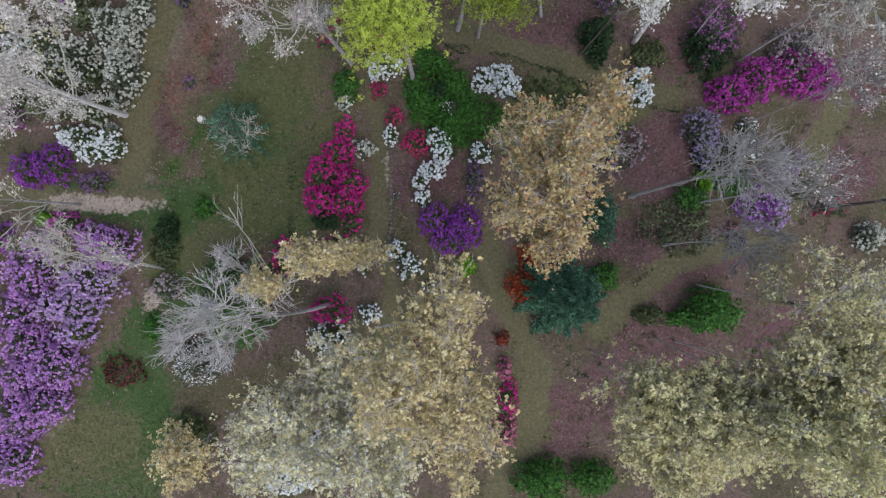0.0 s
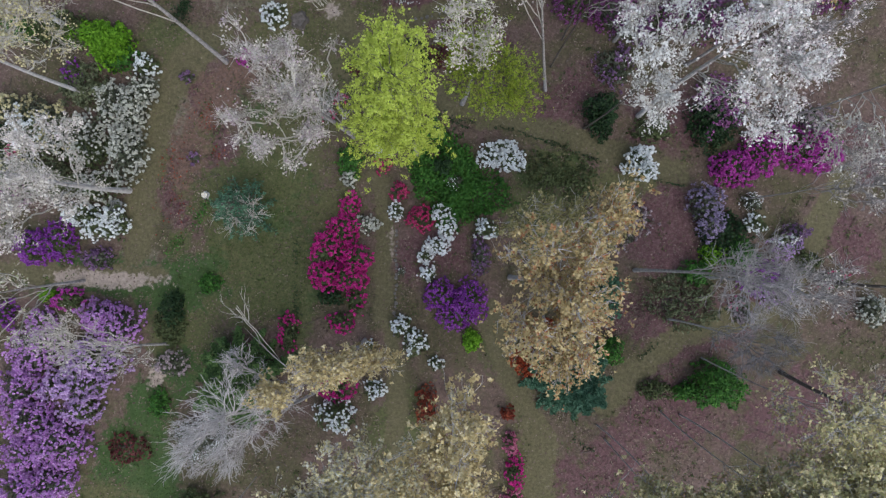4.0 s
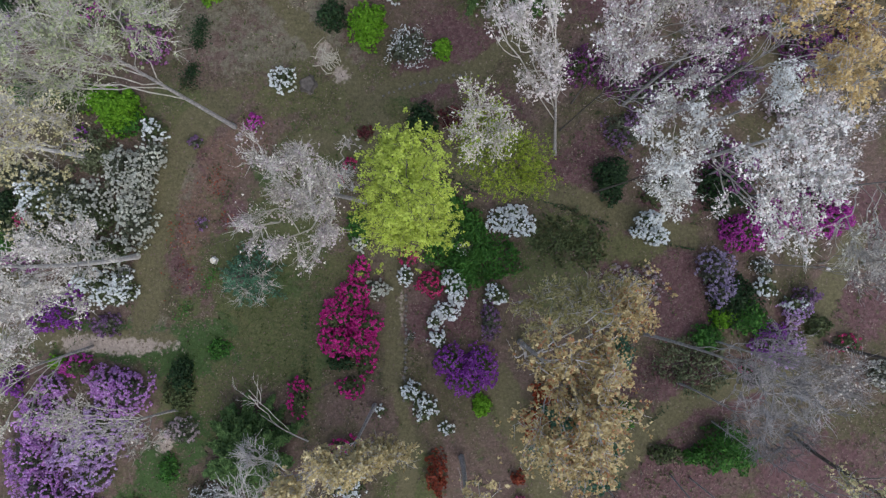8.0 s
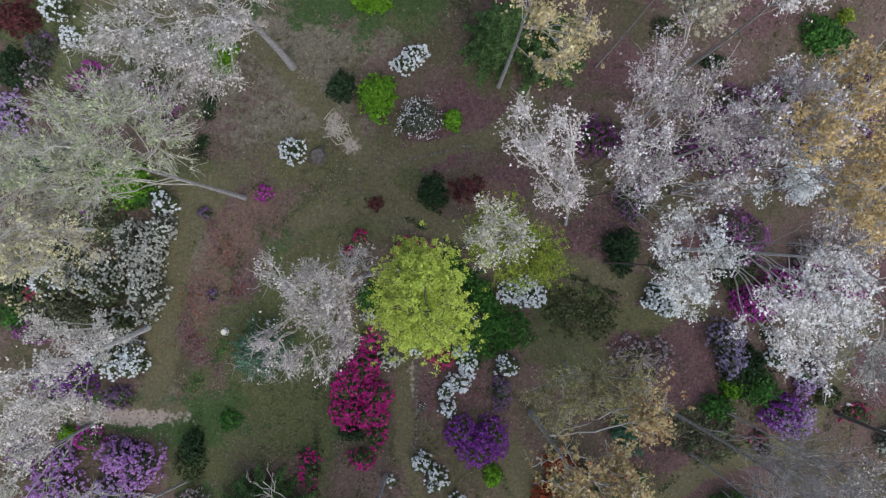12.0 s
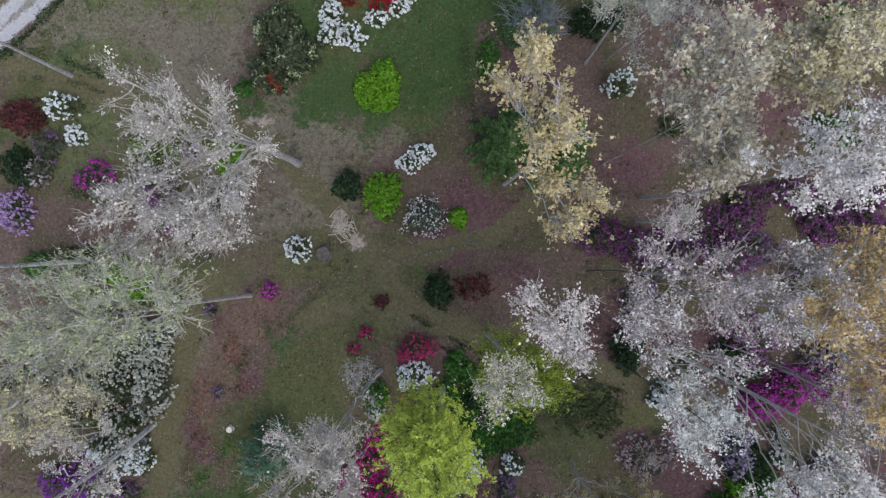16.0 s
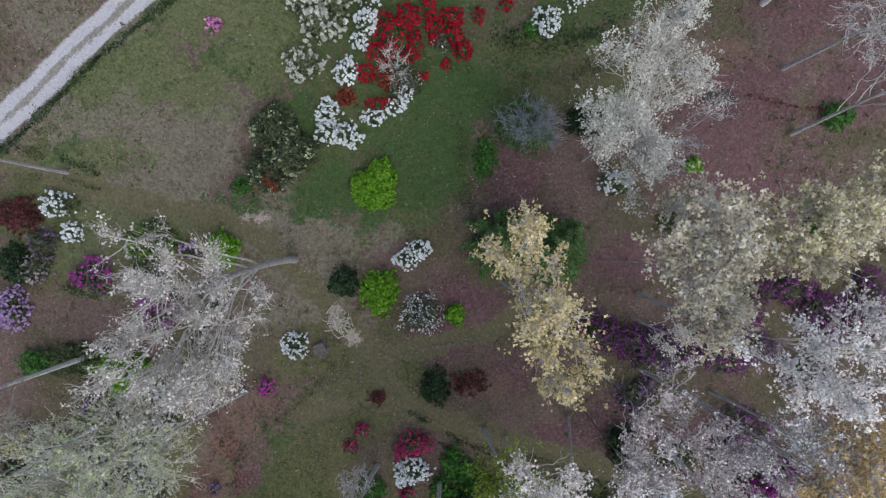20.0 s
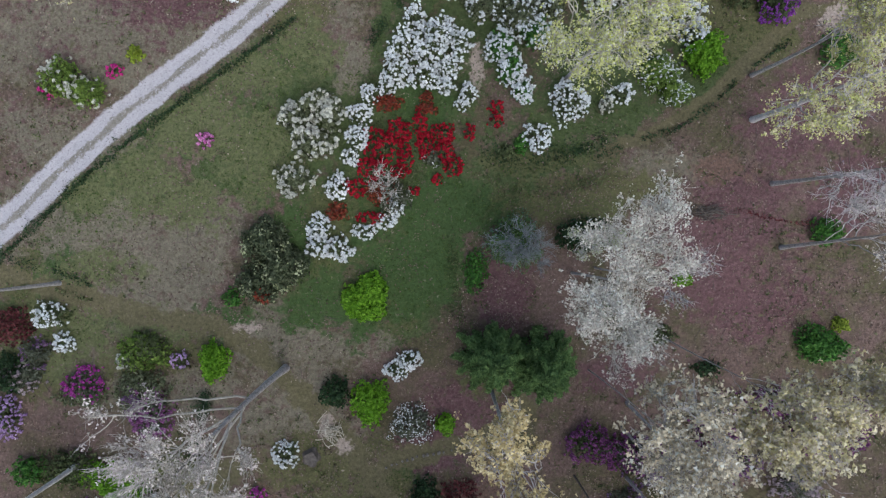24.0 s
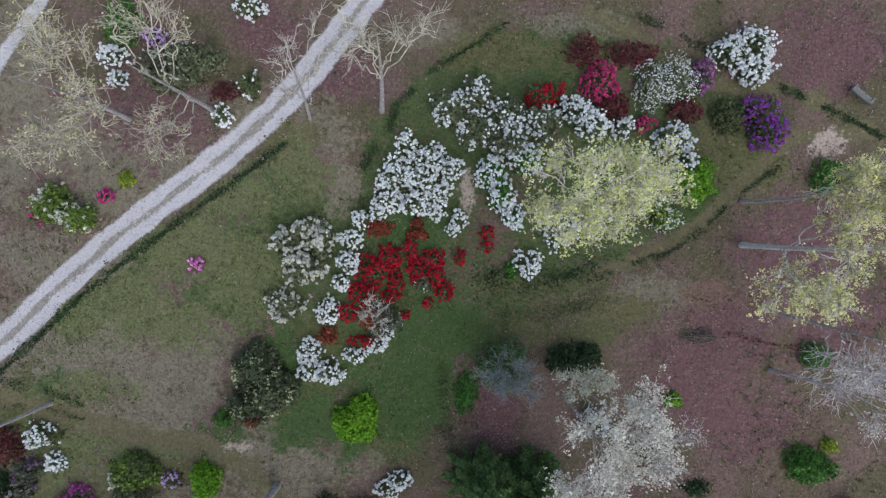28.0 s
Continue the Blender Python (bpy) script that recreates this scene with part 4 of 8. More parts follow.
def fallen_twigs():
    rng = fresh()
    n = 1100
    x, y = rng.uniform(-36, 36, n * 4), rng.uniform(-22, 70, n * 4)
    ok = rng.random(n * 4) < ((1 - lawn_at(x, y)) * (1 - worn_at(x, y)) * off_drive(x, y)) ** 2 * np.clip(wavy(x, y, 0.2, 4.0) + 0.3, 0, 1)
    x, y = x[ok][:n], y[ok][:n]
    n = len(x)
    a, k = rng.uniform(0, 6.28, n), rng.uniform(0.2, 0.9, n) ** 1.5 + 0.12
    c = np.stack([x, y, lay(x, y) + 0.06], 1)
    d = np.stack([np.cos(a) * k, np.sin(a) * k, rng.normal(0, 0.03, n)], 1)
    v = tubes(bend(c - d, c + rng.normal(0, 0.25, (n, 3)) * [1, 1, 0.1], c + d, 4), np.linspace(0.016, 0.005, 4)[None] * rng.uniform(0.7, 1.6, (n, 1)), 3)
    tagged(new("fallen_twigs", quad_mesh("fallen_twigs", *v, BARK_DARK)), "grey fallen twigs lying on the leaf litter", "twigs", kind="stuff")


fallen_twigs()
PEBBLES = leaf_material("drive_gravel", [(0.26, 0.25, 0.26), (0.36, 0.345, 0.36), (0.48, 0.465, 0.48)], 0.9, 0.0, 0.1)
scatter("gravel", 20000, lambda x, y: (drive_at(x, y)[0] - 0.55 * drive_at(x, y)[1]).clip(0, 1), 0.045, PEBBLES, "loose pale grey gravel of the drive", "gravel", tilt=0.4, slim=0.8, rise=-0.02)
# ---- shrubs and trees ----
bush("magenta_azalea", -7.78, 5.58, [(0.55, 3.27, 0.83, 1, 1.2), (0.18, 1.48, 1.32, 1.32, 1.7), (-0.94, 0.02, 1.57, 1.4, 2), (0.95, -0.81, 1.32, 1.4, 2), (-1.24, -1.91, 1.32, 1.24, 1.9), (0.5, -2.04, 1.48, 1.15, 2)], OLIVE, MAGENTA, "large azalea bush covered in deep magenta blossom beside the mown path", cover=0.72)
bush("magenta_azalea", -6.83, 1.79, [(0, 0, 0.83, 1.17, 1)], OLIVE, MAGENTA, "thin azalea bush with scattered magenta blossom", cover=0.45)
bush("magenta_azalea", -11.85, -0.49, [(0, 0, 0.83, 1.66, 1.2)], OLIVE, MAGENTA, "thin azalea bush with scattered magenta blossom", cover=0.45)
bush("magenta_azalea", -7.94, 0.15, [(0, 0, 1.08, 0.91, 1)], OLIVE, MAGENTA, "thin azalea bush with scattered magenta blossom", cover=0.45)
bush("rose_azalea", -3.62, 9.78, [(0, 0, 0.75, 0.75, 1)], OLIVE, ROSE, "azalea bush covered in rose-red blossom", cover=0.85)
bush("rose_azalea", -4.75, 11.78, [(0, 0, 0.63, 0.71, 1)], OLIVE, ROSE, "azalea bush covered in rose-red blossom", cover=0.85)
bush("rose_azalea", -5.12, 14.86, [(0, 0, 0.46, 0.58, 1)], OLIVE, ROSE, "azalea bush covered in rose-red blossom", cover=0.85)
bush("rose_azalea", -2.03, 7.76, [(0, 0, 1.08, 1, 1.3)], OLIVE, ROSE, "azalea bush covered in rose-red blossom beside a white one", cover=0.85)
bush("white_azalea", -5.02, 13.41, [(0, 0, 0.62, 1, 1.2)], OLIVE, WHITE, "rounded azalea bush covered in white blossom", cover=0.95)
bush("white_azalea", -3.83, 8.37, [(0, 0, 0.63, 0.75, 1)], OLIVE, WHITE, "loose azalea bush with scattered white blossom", cover=0.5)
bush("cream_azalea", -5.98, 7.43, [(0, 0, 0.96, 0.71, 1.2)], DRAB, CREAM, "shrub with cream-white blossom among grey-green leaves", cover=0.6)
bush("cream_azalea", -7.24, 10.78, [(0, 0, 0.63, 0.71, 1)], DRAB, CREAM, "shrub with cream-white blossom among grey-green leaves", cover=0.6)
bush("white_azalea", -0.72, 6.5, [(0.34, 1.7, 0.91, 0.75, 1.4), (0.68, 0.5, 0.75, 0.91, 1.5), (-0.07, -0.74, 1, 0.83, 1.4), (-0.95, -1.46, 0.67, 0.58, 1)], OLIVE, WHITE, "irregular azalea bush covered in white blossom beside the path", cover=0.95)
bush("white_azalea", -1.5, 3.79, [(0, 0, 0.71, 0.71, 1)], OLIVE, WHITE, "loose azalea bush with scattered white blossom", cover=0.5)
bush("purple_azalea", 0.58, 1.54, [(-1.07, 0.56, 1.41, 1.24, 1.7), (0.99, 0.31, 1.49, 1.49, 1.8), (0.08, -0.88, 1.82, 1.08, 1.6)], OLIVE, PURPLE, "wide azalea bush covered in deep violet blossom", cover=0.95)
bush("mauve_azalea", 2.4, 5.01, [(0, 0, 0.75, 1.66, 1.4)], DRAB, MAUVE, "twiggy azalea bush with faded mauve blossom", cover=0.6)
bush("white_azalea", -2.96, -0.72, [(-0.49, 0.56, 0.83, 0.91, 1.1), (0.49, -0.56, 1.04, 1.16, 1.2)], OLIVE, WHITE, "azalea bush with scattered white blossom beside the mown path", cover=0.5)
bush("white_azalea", -0.91, -2.93, [(0, 0, 0.67, 0.54, 0.8)], OLIVE, WHITE, "loose azalea bush with scattered white blossom", cover=0.5)
bush("white_azalea", 2.87, 6.98, [(0, 0, 0.99, 0.83, 1.5)], OLIVE, WHITE, "loose azalea bush with scattered white blossom", cover=0.5)
bush("white_azalea", -5.77, -1.58, [(0, 0, 0.54, 0.5, 0.6)], OLIVE, WHITE, "small white-flowering shrub beside the mown path", cover=0.5)
bush("stippled_white_shrub", -3.44, 3.9, [(0, 0, 0.33, 0.33, 0.5)], DRAB, WHITE, "tiny white-flowering plant beside the mown path", cover=0.6, leafy=1.2, size=0.05)
bush("white_azalea", 3.97, 12.54, [(-0.83, -0.1, 1.08, 0.99, 1.6), (0.62, -0.43, 1.24, 1.08, 1.6), (0.21, 0.53, 1.08, 0.58, 1.5)], OLIVE, WHITE, "wide azalea bush covered in brilliant white blossom", cover=0.95)
bush("green_shrub", -7.23, 12.08, [(0, 0, 1.08, 1.25, 1.2)], GREEN, None, "leafy green evergreen shrub", cover=0, leafy=1.4)
bush("green_shrub", -0.28, 11.46, [(-0.38, 2.32, 1.25, 1.17, 1), (-1.34, -1.01, 1.17, 1.42, 1), (0.74, -2.05, 1.5, 1, 1), (1.78, -0.59, 1, 1.42, 1), (-1.76, 0.67, 1, 1.25, 0.9), (0.95, 0.66, 1.25, 1.25, 1)], GREEN, None, "bed of leafy green shrubs under the lime-coloured tree", cover=0, leafy=1.4, group='')
bush("dark_evergreen_shrub", -0.37, 11.53, [(0, 0, 0.83, 0.75, 1.6)], DARK, None, "dark green evergreen shrub", cover=0, leafy=1.5)
bush("stippled_white_shrub", 0.54, 10.42, [(0, 0, 0.83, 0.67, 1.2)], DRAB, WHITE, "grey-green shrub stippled with small white flowers", cover=0.5, leafy=1.2, size=0.05)
bush("rust_red_shrub", 5.85, -2.66, [(0, 0, 1.41, 1.33, 1.2)], FLAME, None, "low shrub with rust-red young leaves", cover=0)
bush("rust_red_shrub", -1.62, -6.19, [(0, 0, 0.83, 1.91, 1.2)], RUST, None, "low shrub with rust-red young leaves", cover=0)
bush("rust_red_shrub", 6.69, -0.37, [(0, 0, 1.41, 1, 1.2)], FLAME, None, "low shrub with rust-red young leaves", cover=0)
bush("rust_red_shrub", 4.42, -6.63, [(0, 0, 0.58, 0.58, 0.8)], RUST, None, "low shrub with rust-red young leaves", cover=0)
bush("magenta_azalea", 4.89, -10.95, [(0, 0, 0.75, 1.41, 1.3)], OLIVE, MAGENTA, "azalea bush covered in deep magenta blossom", cover=0.72)
bush("pink_azalea", 4.53, -8.89, [(0, 0, 0.58, 0.91, 1.2)], OLIVE, PINK, "small azalea bush with pink blossom", cover=0.8)
bush("pink_azalea", 4.6, -13.44, [(0, 0, 1, 1.25, 1.3)], OLIVE, PINK, "small azalea bush with pink blossom", cover=0.8)
bush("magenta_azalea", -8.34, -4.55, [(0, 0, 1.66, 1.16, 1.4)], OLIVE, MAGENTA, "azalea bush covered in deep magenta blossom", cover=0.72)
bush("white_azalea", -8.33, -6.61, [(0, 0, 1.66, 1.49, 1.5)], OLIVE, WHITE, "loose azalea bush with scattered white blossom", cover=0.5)
bush("white_azalea", -5.45, -4.79, [(0, 0, 0.92, 0.75, 1.2)], OLIVE, WHITE, "loose azalea bush with scattered white blossom", cover=0.5)
bush("bright_green_shrub", 1.71, -1.21, [(0, 0, 0.71, 0.92, 1)], BRIGHT, None, "dense rounded shrub with bright green leaves", cover=0, leafy=4.0)
bush("dark_evergreen_shrub", -8.71, 2.13, [(0, 0, 1.08, 0.75, 0.9)], DARK, None, "dark green evergreen shrub", cover=0, leafy=1.5)
bush("green_shrub", 18.65, -4.8, [(1.03, 0.3, 2.2, 1.88, 3), (-1.03, -0.3, 1.08, 0.75, 1.2)], GREEN, None, "spreading bright green evergreen bush on leaf litter", cover=0, leafy=1.4)
bush("pink_azalea", 24.46, 12.48, [(-3.54, -0.79, 1.73, 1.16, 1.9), (-1.26, 0.05, 1.81, 1.64, 2.3), (1.46, 0.64, 2.05, 1.72, 2.5), (3.34, 0.1, 0.99, 1.4, 2)], OLIVE, FUCHSIA, "long bank of azaleas covered in purple-pink blossom", cover=0.9)
bush("mauve_azalea", 18.96, 8.76, [(0, 0, 1.48, 1.73, 2)], DRAB, LAVENDER, "twiggy azalea bush with dusty lavender blossom", cover=0.6)
bush("mauve_azalea", 25.72, 6.59, [(0, 0, 1.08, 0.91, 1.4)], DRAB, MAUVE, "twiggy azalea bush with faded mauve blossom", cover=0.6)
bush("pink_azalea", 21.53, 1.42, [(0, 0, 0.67, 0.58, 0.8)], OLIVE, PINK, "small azalea bush with pink blossom", cover=0.4)
bush("stippled_white_shrub", 22.41, 8.95, [(0, 0, 0.83, 0.75, 1.4)], DRAB, WHITE, "grey-green shrub stippled with small white flowers", cover=0.6, leafy=1.2, size=0.05)
bush("white_azalea", 22.63, 7.32, [(0, 0, 0.91, 0.83, 1.3)], OLIVE, WHITE, "loose azalea bush with scattered white blossom", cover=0.5)
bush("white_azalea", 24.95, 6.06, [(0, 0, 1.08, 0.66, 1.3)], OLIVE, WHITE, "loose azalea bush with scattered white blossom", cover=0.5)
bush("dark_evergreen_shrub", 11.29, 15.8, [(0, 0, 1.4, 1.23, 2.4)], DARK, None, "dark green evergreen shrub", cover=0, leafy=1.5)
bush("olive_shrub", 19.5, 14.55, [(0, 0, 1.98, 1.9, 1.8)], DARK, None, "dense rounded shrub with olive-green leaves", cover=0, leafy=1.5)
bush("dark_evergreen_shrub", 18.27, 3.77, [(0, 0, 1.24, 1.08, 1.4)], GREEN, None, "dark green evergreen shrub", cover=0, leafy=1.5)
bush("dark_evergreen_shrub", 11.68, 2.1, [(0, 0, 1.24, 1.98, 2)], BLUE_GREEN, None, "dark green evergreen shrub", cover=0, leafy=1.5)
bush("olive_shrub", 15.25, -4.96, [(0, 0, 1.5, 0.75, 0.9)], OLIVE, None, "dense rounded shrub with olive-green leaves", cover=0, leafy=1.5)
bush("cream_azalea", 31.3, 0.86, [(0, 0, 1.07, 1.24, 2)], DRAB, CREAM, "shrub with cream-white blossom among grey-green leaves", cover=0.6)
bush("green_shrub", 11.88, -2.03, [(0, 0, 1.25, 1.08, 1.2)], GREEN, None, "leafy green evergreen shrub", cover=0, leafy=1.4)
bush("dark_evergreen_shrub", 11.34, 14.62, [(0, 0, 0.99, 1.15, 1.8)], DARK, None, "dark green evergreen shrub", cover=0, leafy=1.5)
bush("white_azalea", -25.67, 7.78, [(-1.29, 0.5, 1.65, 0.99, 1.8), (0.16, -0.4, 1.9, 1.16, 1.8), (1.13, -0.1, 1.16, 1.49, 1.6)], OLIVE, WHITE, "loose white-flowering shrub beside the dirt path", cover=0.5)
bush("pink_azalea", -29.56, 6.01, [(-0.9, -0.2, 1.49, 1.4, 1.8), (0.9, 0.2, 1.49, 1.65, 1.9)], OLIVE, PURPLE, "azalea bush covered in purple-pink blossom", cover=0.9)
bush("mauve_azalea", -25.83, 4.94, [(0, 0, 1.33, 0.91, 1.2)], DRAB, MAUVE, "twiggy azalea bush with faded mauve blossom", cover=0.6)
bush("cream_azalea", -22.62, 16.41, [(0.43, 0.86, 0.9, 1.15, 2.2), (-0.43, -0.86, 1.07, 1.23, 2.2)], DRAB, CREAM, "shrub with cream-white blossom among grey-green leaves", cover=0.6)
conifer("cedar", -15.07, -3.89, 3.79, 5.5, CEDAR, "wide dark green feathery evergreen beside the lawn", droop=0.15)
bush("lilac_azalea", -24.89, 0.45, [(0.64, -0.41, 2.05, 1.72, 2.6), (-0.64, 0.41, 1.64, 1.23, 2.4)], DRAB, ORCHID, "tall azalea bush covered in violet-blue blossom", cover=1.0)
bush("lilac_azalea", -26.26, -3.32, [(0.44, 0.92, 2.45, 1.8, 2.8), (-0.44, -0.92, 2.05, 1.47, 2.6)], OLIVE, LILAC, "tall azalea bush covered in lilac blossom", cover=0.97)
bush("pink_azalea", -27.63, -5.19, [(-0.8, 0.93, 1.64, 1.31, 2.3), (0.8, -0.93, 1.64, 1.07, 2.2)], OLIVE, LILAC, "azalea bush covered in purple-pink blossom", cover=0.9)
bush("lilac_azalea", -29.81, -8.25, [(-0.57, 1.35, 2.05, 1.8, 2.6), (1.54, -0.26, 2.29, 2.04, 2.8), (-0.98, -1.1, 1.88, 1.64, 2.6)], DRAB, ORCHID, "huge bank of azaleas covered in purple blossom", cover=1.0)
bush("lilac_azalea", -29.98, -11.8, [(-0.8, -0.4, 2.29, 2.05, 2.6), (0.8, 0.4, 2.05, 1.64, 2.5)], DRAB, ORCHID, "tall azalea bush covered in lilac blossom", cover=1.0)
bush("lilac_azalea", -31.67, -15.51, [(0, 0, 2.05, 1.89, 2.4)], DRAB, ORCHID, "tall azalea bush covered in lilac blossom", cover=1.0)
bush("pink_azalea", -27.99, 1.91, [(0, 0, 1.41, 0.91, 1.2)], OLIVE, FUCHSIA, "small azalea bush with pink blossom", cover=0.5)
bush("stippled_white_shrub", -17.9, -8.32, [(0, 0, 2.47, 1.81, 2.2)], DRAB, WHITE, "sprawling white-flowering shrub under a bare tree", cover=0.55, leafy=1.2, size=0.05)
bush("green_shrub", -20.56, 0.04, [(0, 0, 1.25, 1.67, 1)], OLIVE, None, "leafy green evergreen shrub", cover=0, leafy=1.4)
bush("olive_shrub", -18.42, -14.32, [(0, 0, 1.81, 2.47, 2.2)], OLIVE, None, "dense rounded shrub with olive-green leaves", cover=0, leafy=1.5)
bush("green_shrub", -21.45, -5.8, [(0, 0, 0.84, 1.17, 0.8)], GREEN, None, "leafy green evergreen shrub", cover=0, leafy=1.4)
bush("maroon_shrub", -23.77, -9.15, [(0, 0, 1.67, 1.25, 0.7)], MAROON, None, "low shrub with dark maroon leaves", cover=0, leafy=0.22)
bush("white_azalea", -10.5, -15.16, [(0.61, 1.01, 2.03, 1.79, 3.2), (-0.61, -1.01, 2.03, 1.79, 3.2)], OLIVE, WHITE, "white-flowering dogwood shrub beneath the tan trees", cover=0.95)
bush("mauve_azalea", -19.38, 18.33, [(0, 0, 0.58, 0.5, 0.6)], DRAB, MAUVE, "twiggy azalea bush with faded mauve blossom", cover=0.6)
bush("bright_green_shrub", -24.72, 20.71, [(0, 0, 1.64, 1.8, 2.4)], BRIGHT, None, "dense rounded shrub with bright green leaves", cover=0, leafy=4.0)
bush("white_azalea", -22.26, 19.08, [(0, 0, 1.07, 0.99, 1.6)], OLIVE, WHITE, "loose azalea bush with scattered white blossom", cover=0.5)
bush("cream_azalea", -23.27, 15.04, [(0.23, 1.22, 1.15, 1.48, 2), (-0.23, -1.22, 1.07, 1.4, 1.9)], DRAB, CREAM, "shrub with cream-white blossom among grey-green leaves", cover=0.6)
bush("white_azalea", -12.8, 22.87, [(0, 0, 1.04, 1.08, 1.1)], OLIVE, WHITE, "round white-flowering shrub beside an old stump", cover=0.75)
bush("pink_azalea", -14.96, 19.78, [(0, 0, 0.75, 0.67, 0.7)], OLIVE, FUCHSIA, "small azalea bush covered in violet-pink blossom", cover=0.9)
bush("mauve_azalea", -18.76, 12.33, [(0, 0, 0.5, 0.5, 0.6)], DRAB, MAUVE, "twiggy azalea bush with faded mauve blossom", cover=0.6)
bush("stippled_white_shrub", -17.92, 9.64, [(0, 0, 0.25, 0.25, 0.4)], DRAB, WHITE, "tiny white-flowering plant in the leaf litter", cover=1.0, leafy=1.2, size=0.05)
bush("dark_evergreen_shrub", -9.09, 27.49, [(0, 0, 1.23, 1.23, 1.6)], DARK, None, "dark green evergreen shrub", cover=0, leafy=1.5)
bush("lime_shrub", -6.51, 26.82, [(0, 0, 1.47, 1.8, 1.9)], BRIGHT, None, "rounded shrub with fresh green leaves", cover=0, leafy=2.5)
bush("stippled_white_shrub", -3.47, 25.16, [(0, 0, 1.81, 1.64, 1.6)], DRAB, WHITE, "grey-green shrub stippled with small white flowers", cover=0.6, leafy=1.2, size=0.05)
bush("bright_green_shrub", -1, 25.06, [(0, 0, 0.74, 0.83, 1)], BRIGHT, None, "small ball-shaped bright green shrub", cover=0, leafy=4.0)
bush("white_azalea", -4.05, 29.51, [(0.41, 0.4, 0.99, 0.74, 1.2), (-0.41, -0.4, 1.07, 0.74, 1.2)], OLIVE, WHITE, "wide white-flowering azalea bush at the lawn edge", cover=0.8)
bush("dark_evergreen_shrub", -2.48, 19.71, [(0, 0, 1.15, 1.48, 1.3)], DARK, None, "dark green evergreen shrub", cover=0, leafy=1.5)
bush("maroon_shrub", 0.01, 19.99, [(0, 0, 1.49, 1.08, 0.7)], MAROON, None, "low shrub with dark maroon leaves", cover=0, leafy=0.6)
bush("maroon_shrub", -6.69, 18.99, [(0, 0, 0.58, 0.58, 0.6)], MAROON, None, "low shrub with dark maroon leaves", cover=0)
bush("rose_azalea", -4.04, 15.59, [(0, 0, 1.48, 0.99, 1.3)], OLIVE, ROSE, "azalea bush covered in coral-red blossom", cover=0.85)
bush("white_azalea", -4.18, 13.6, [(0, 0, 1.4, 1.07, 1.3)], OLIVE, WHITE, "azalea bush covered in white blossom beside a coral one", cover=0.95)
bush("green_shrub", -1.4, 14.29, [(0, 0, 0.74, 1.08, 1)], GREEN, None, "leafy green evergreen shrub", cover=0, leafy=1.4)
bush("pink_azalea", -7.91, 16.58, [(0, 0, 0.5, 0.58, 0.6)], OLIVE, ROSE, "small azalea bush with pink blossom", cover=0.8)
bush("pink_azalea", -8.72, 15.34, [(0, 0, 0.58, 0.58, 0.6)], OLIVE, ROSE, "small azalea bush with pink blossom", cover=0.5)
bush("lime_shrub", -6.85, 34.56, [(-0.55, -0.3, 1.25, 1.35, 1.7), (0.5, 0.45, 1.3, 1.5, 1.9), (0.35, -0.75, 1.25, 1.2, 1.6)], BRIGHT, None, "rounded shrub with vivid lime-green leaves on the lawn", cover=0, leafy=5.0, ragged=0.12)
bush("white_azalea", -28.87, 31.27, [(0, 0, 0.82, 0.82, 1.1)], OLIVE, WHITE, "rounded azalea bush covered in white blossom", cover=0.95)
bush("maroon_shrub", -32.52, 32.58, [(0, 0, 1.79, 1.47, 1.6)], MAROON, None, "low shrub with dark maroon leaves", cover=0)
bush("mauve_azalea", -30.9, 30.49, [(0, 0, 1.23, 1.39, 1.5)], DRAB, MAUVE, "twiggy azalea bush with faded mauve blossom", cover=0.3)
bush("white_azalea", 10.45, 34.44, [(0, 0, 1.11, 0.87, 3.5)], OLIVE, WHITE, "white-flowering dogwood shrub on leaf litter", cover=0.5)
bush("pink_azalea", 12.5, 23, [(0, 0, 2.46, 1.48, 1.8)], DRAB, PLUM, "thin azalea bush with faded dark plum-purple blossom", cover=0.7)
bush("pink_azalea", 26.79, 24.24, [(0, 0, 2.45, 1.64, 2)], DRAB, PLUM, "thin azalea bush with faded dark plum-purple blossom", cover=0.7)
bush("rose_azalea", -31.59, 12.77, [(0, 0, 0.5, 0.99, 1.6)], OLIVE, ROSE, "azalea bush covered in rose-red blossom", cover=0.85)
bush("pink_azalea", -17.93, 45.81, [(0, 0, 0.68, 0.52, 0.6)], OLIVE, HOT_PINK, "small pink azalea bush standing alone on the lawn", cover=1.0, size=0.09)
bush("rhododendron", -10.08, 47.12, [(0.27, 1.15, 1.1, 1.1, 1.8), (-1.18, 0.09, 1.41, 1.41, 1.9), (1.06, 0.36, 1.1, 1.49, 1.9), (-0.15, -1.6, 1.73, 1.26, 1.8)], SAGE, CREAM, "large rhododendron with cream buds on sage-green leaves", cover=0.5, leafy=1.5, size=0.095)
bush("rhododendron", -11.57, 42.93, [(0, 0, 1.58, 1.19, 1.5)], SAGE, CREAM, "low rhododendron with cream-white buds", cover=0.55, leafy=1.5)
bush("rhododendron", -13.49, 37.06, [(-0.19, 1.51, 1.9, 1.82, 2.4), (0.95, -0.11, 1.91, 2.06, 2.5), (-0.75, -1.4, 1.84, 1.76, 2.2)], RHODO, PALE_GREEN, "large rounded rhododendron with pale buds on dark grey-green leaves", cover=0.03, leafy=3.2, size=0.06)
bush("rust_red_shrub", -13.96, 34.79, [(0, 0, 0.5, 0.6, 2.5)], RUST, None, "low shrub with rust-red young leaves", cover=0)
bush("green_shrub", -16.37, 34.51, [(0, 0, 0.81, 0.73, 0.8)], GREEN, None, "leafy green evergreen shrub", cover=0, leafy=1.4)
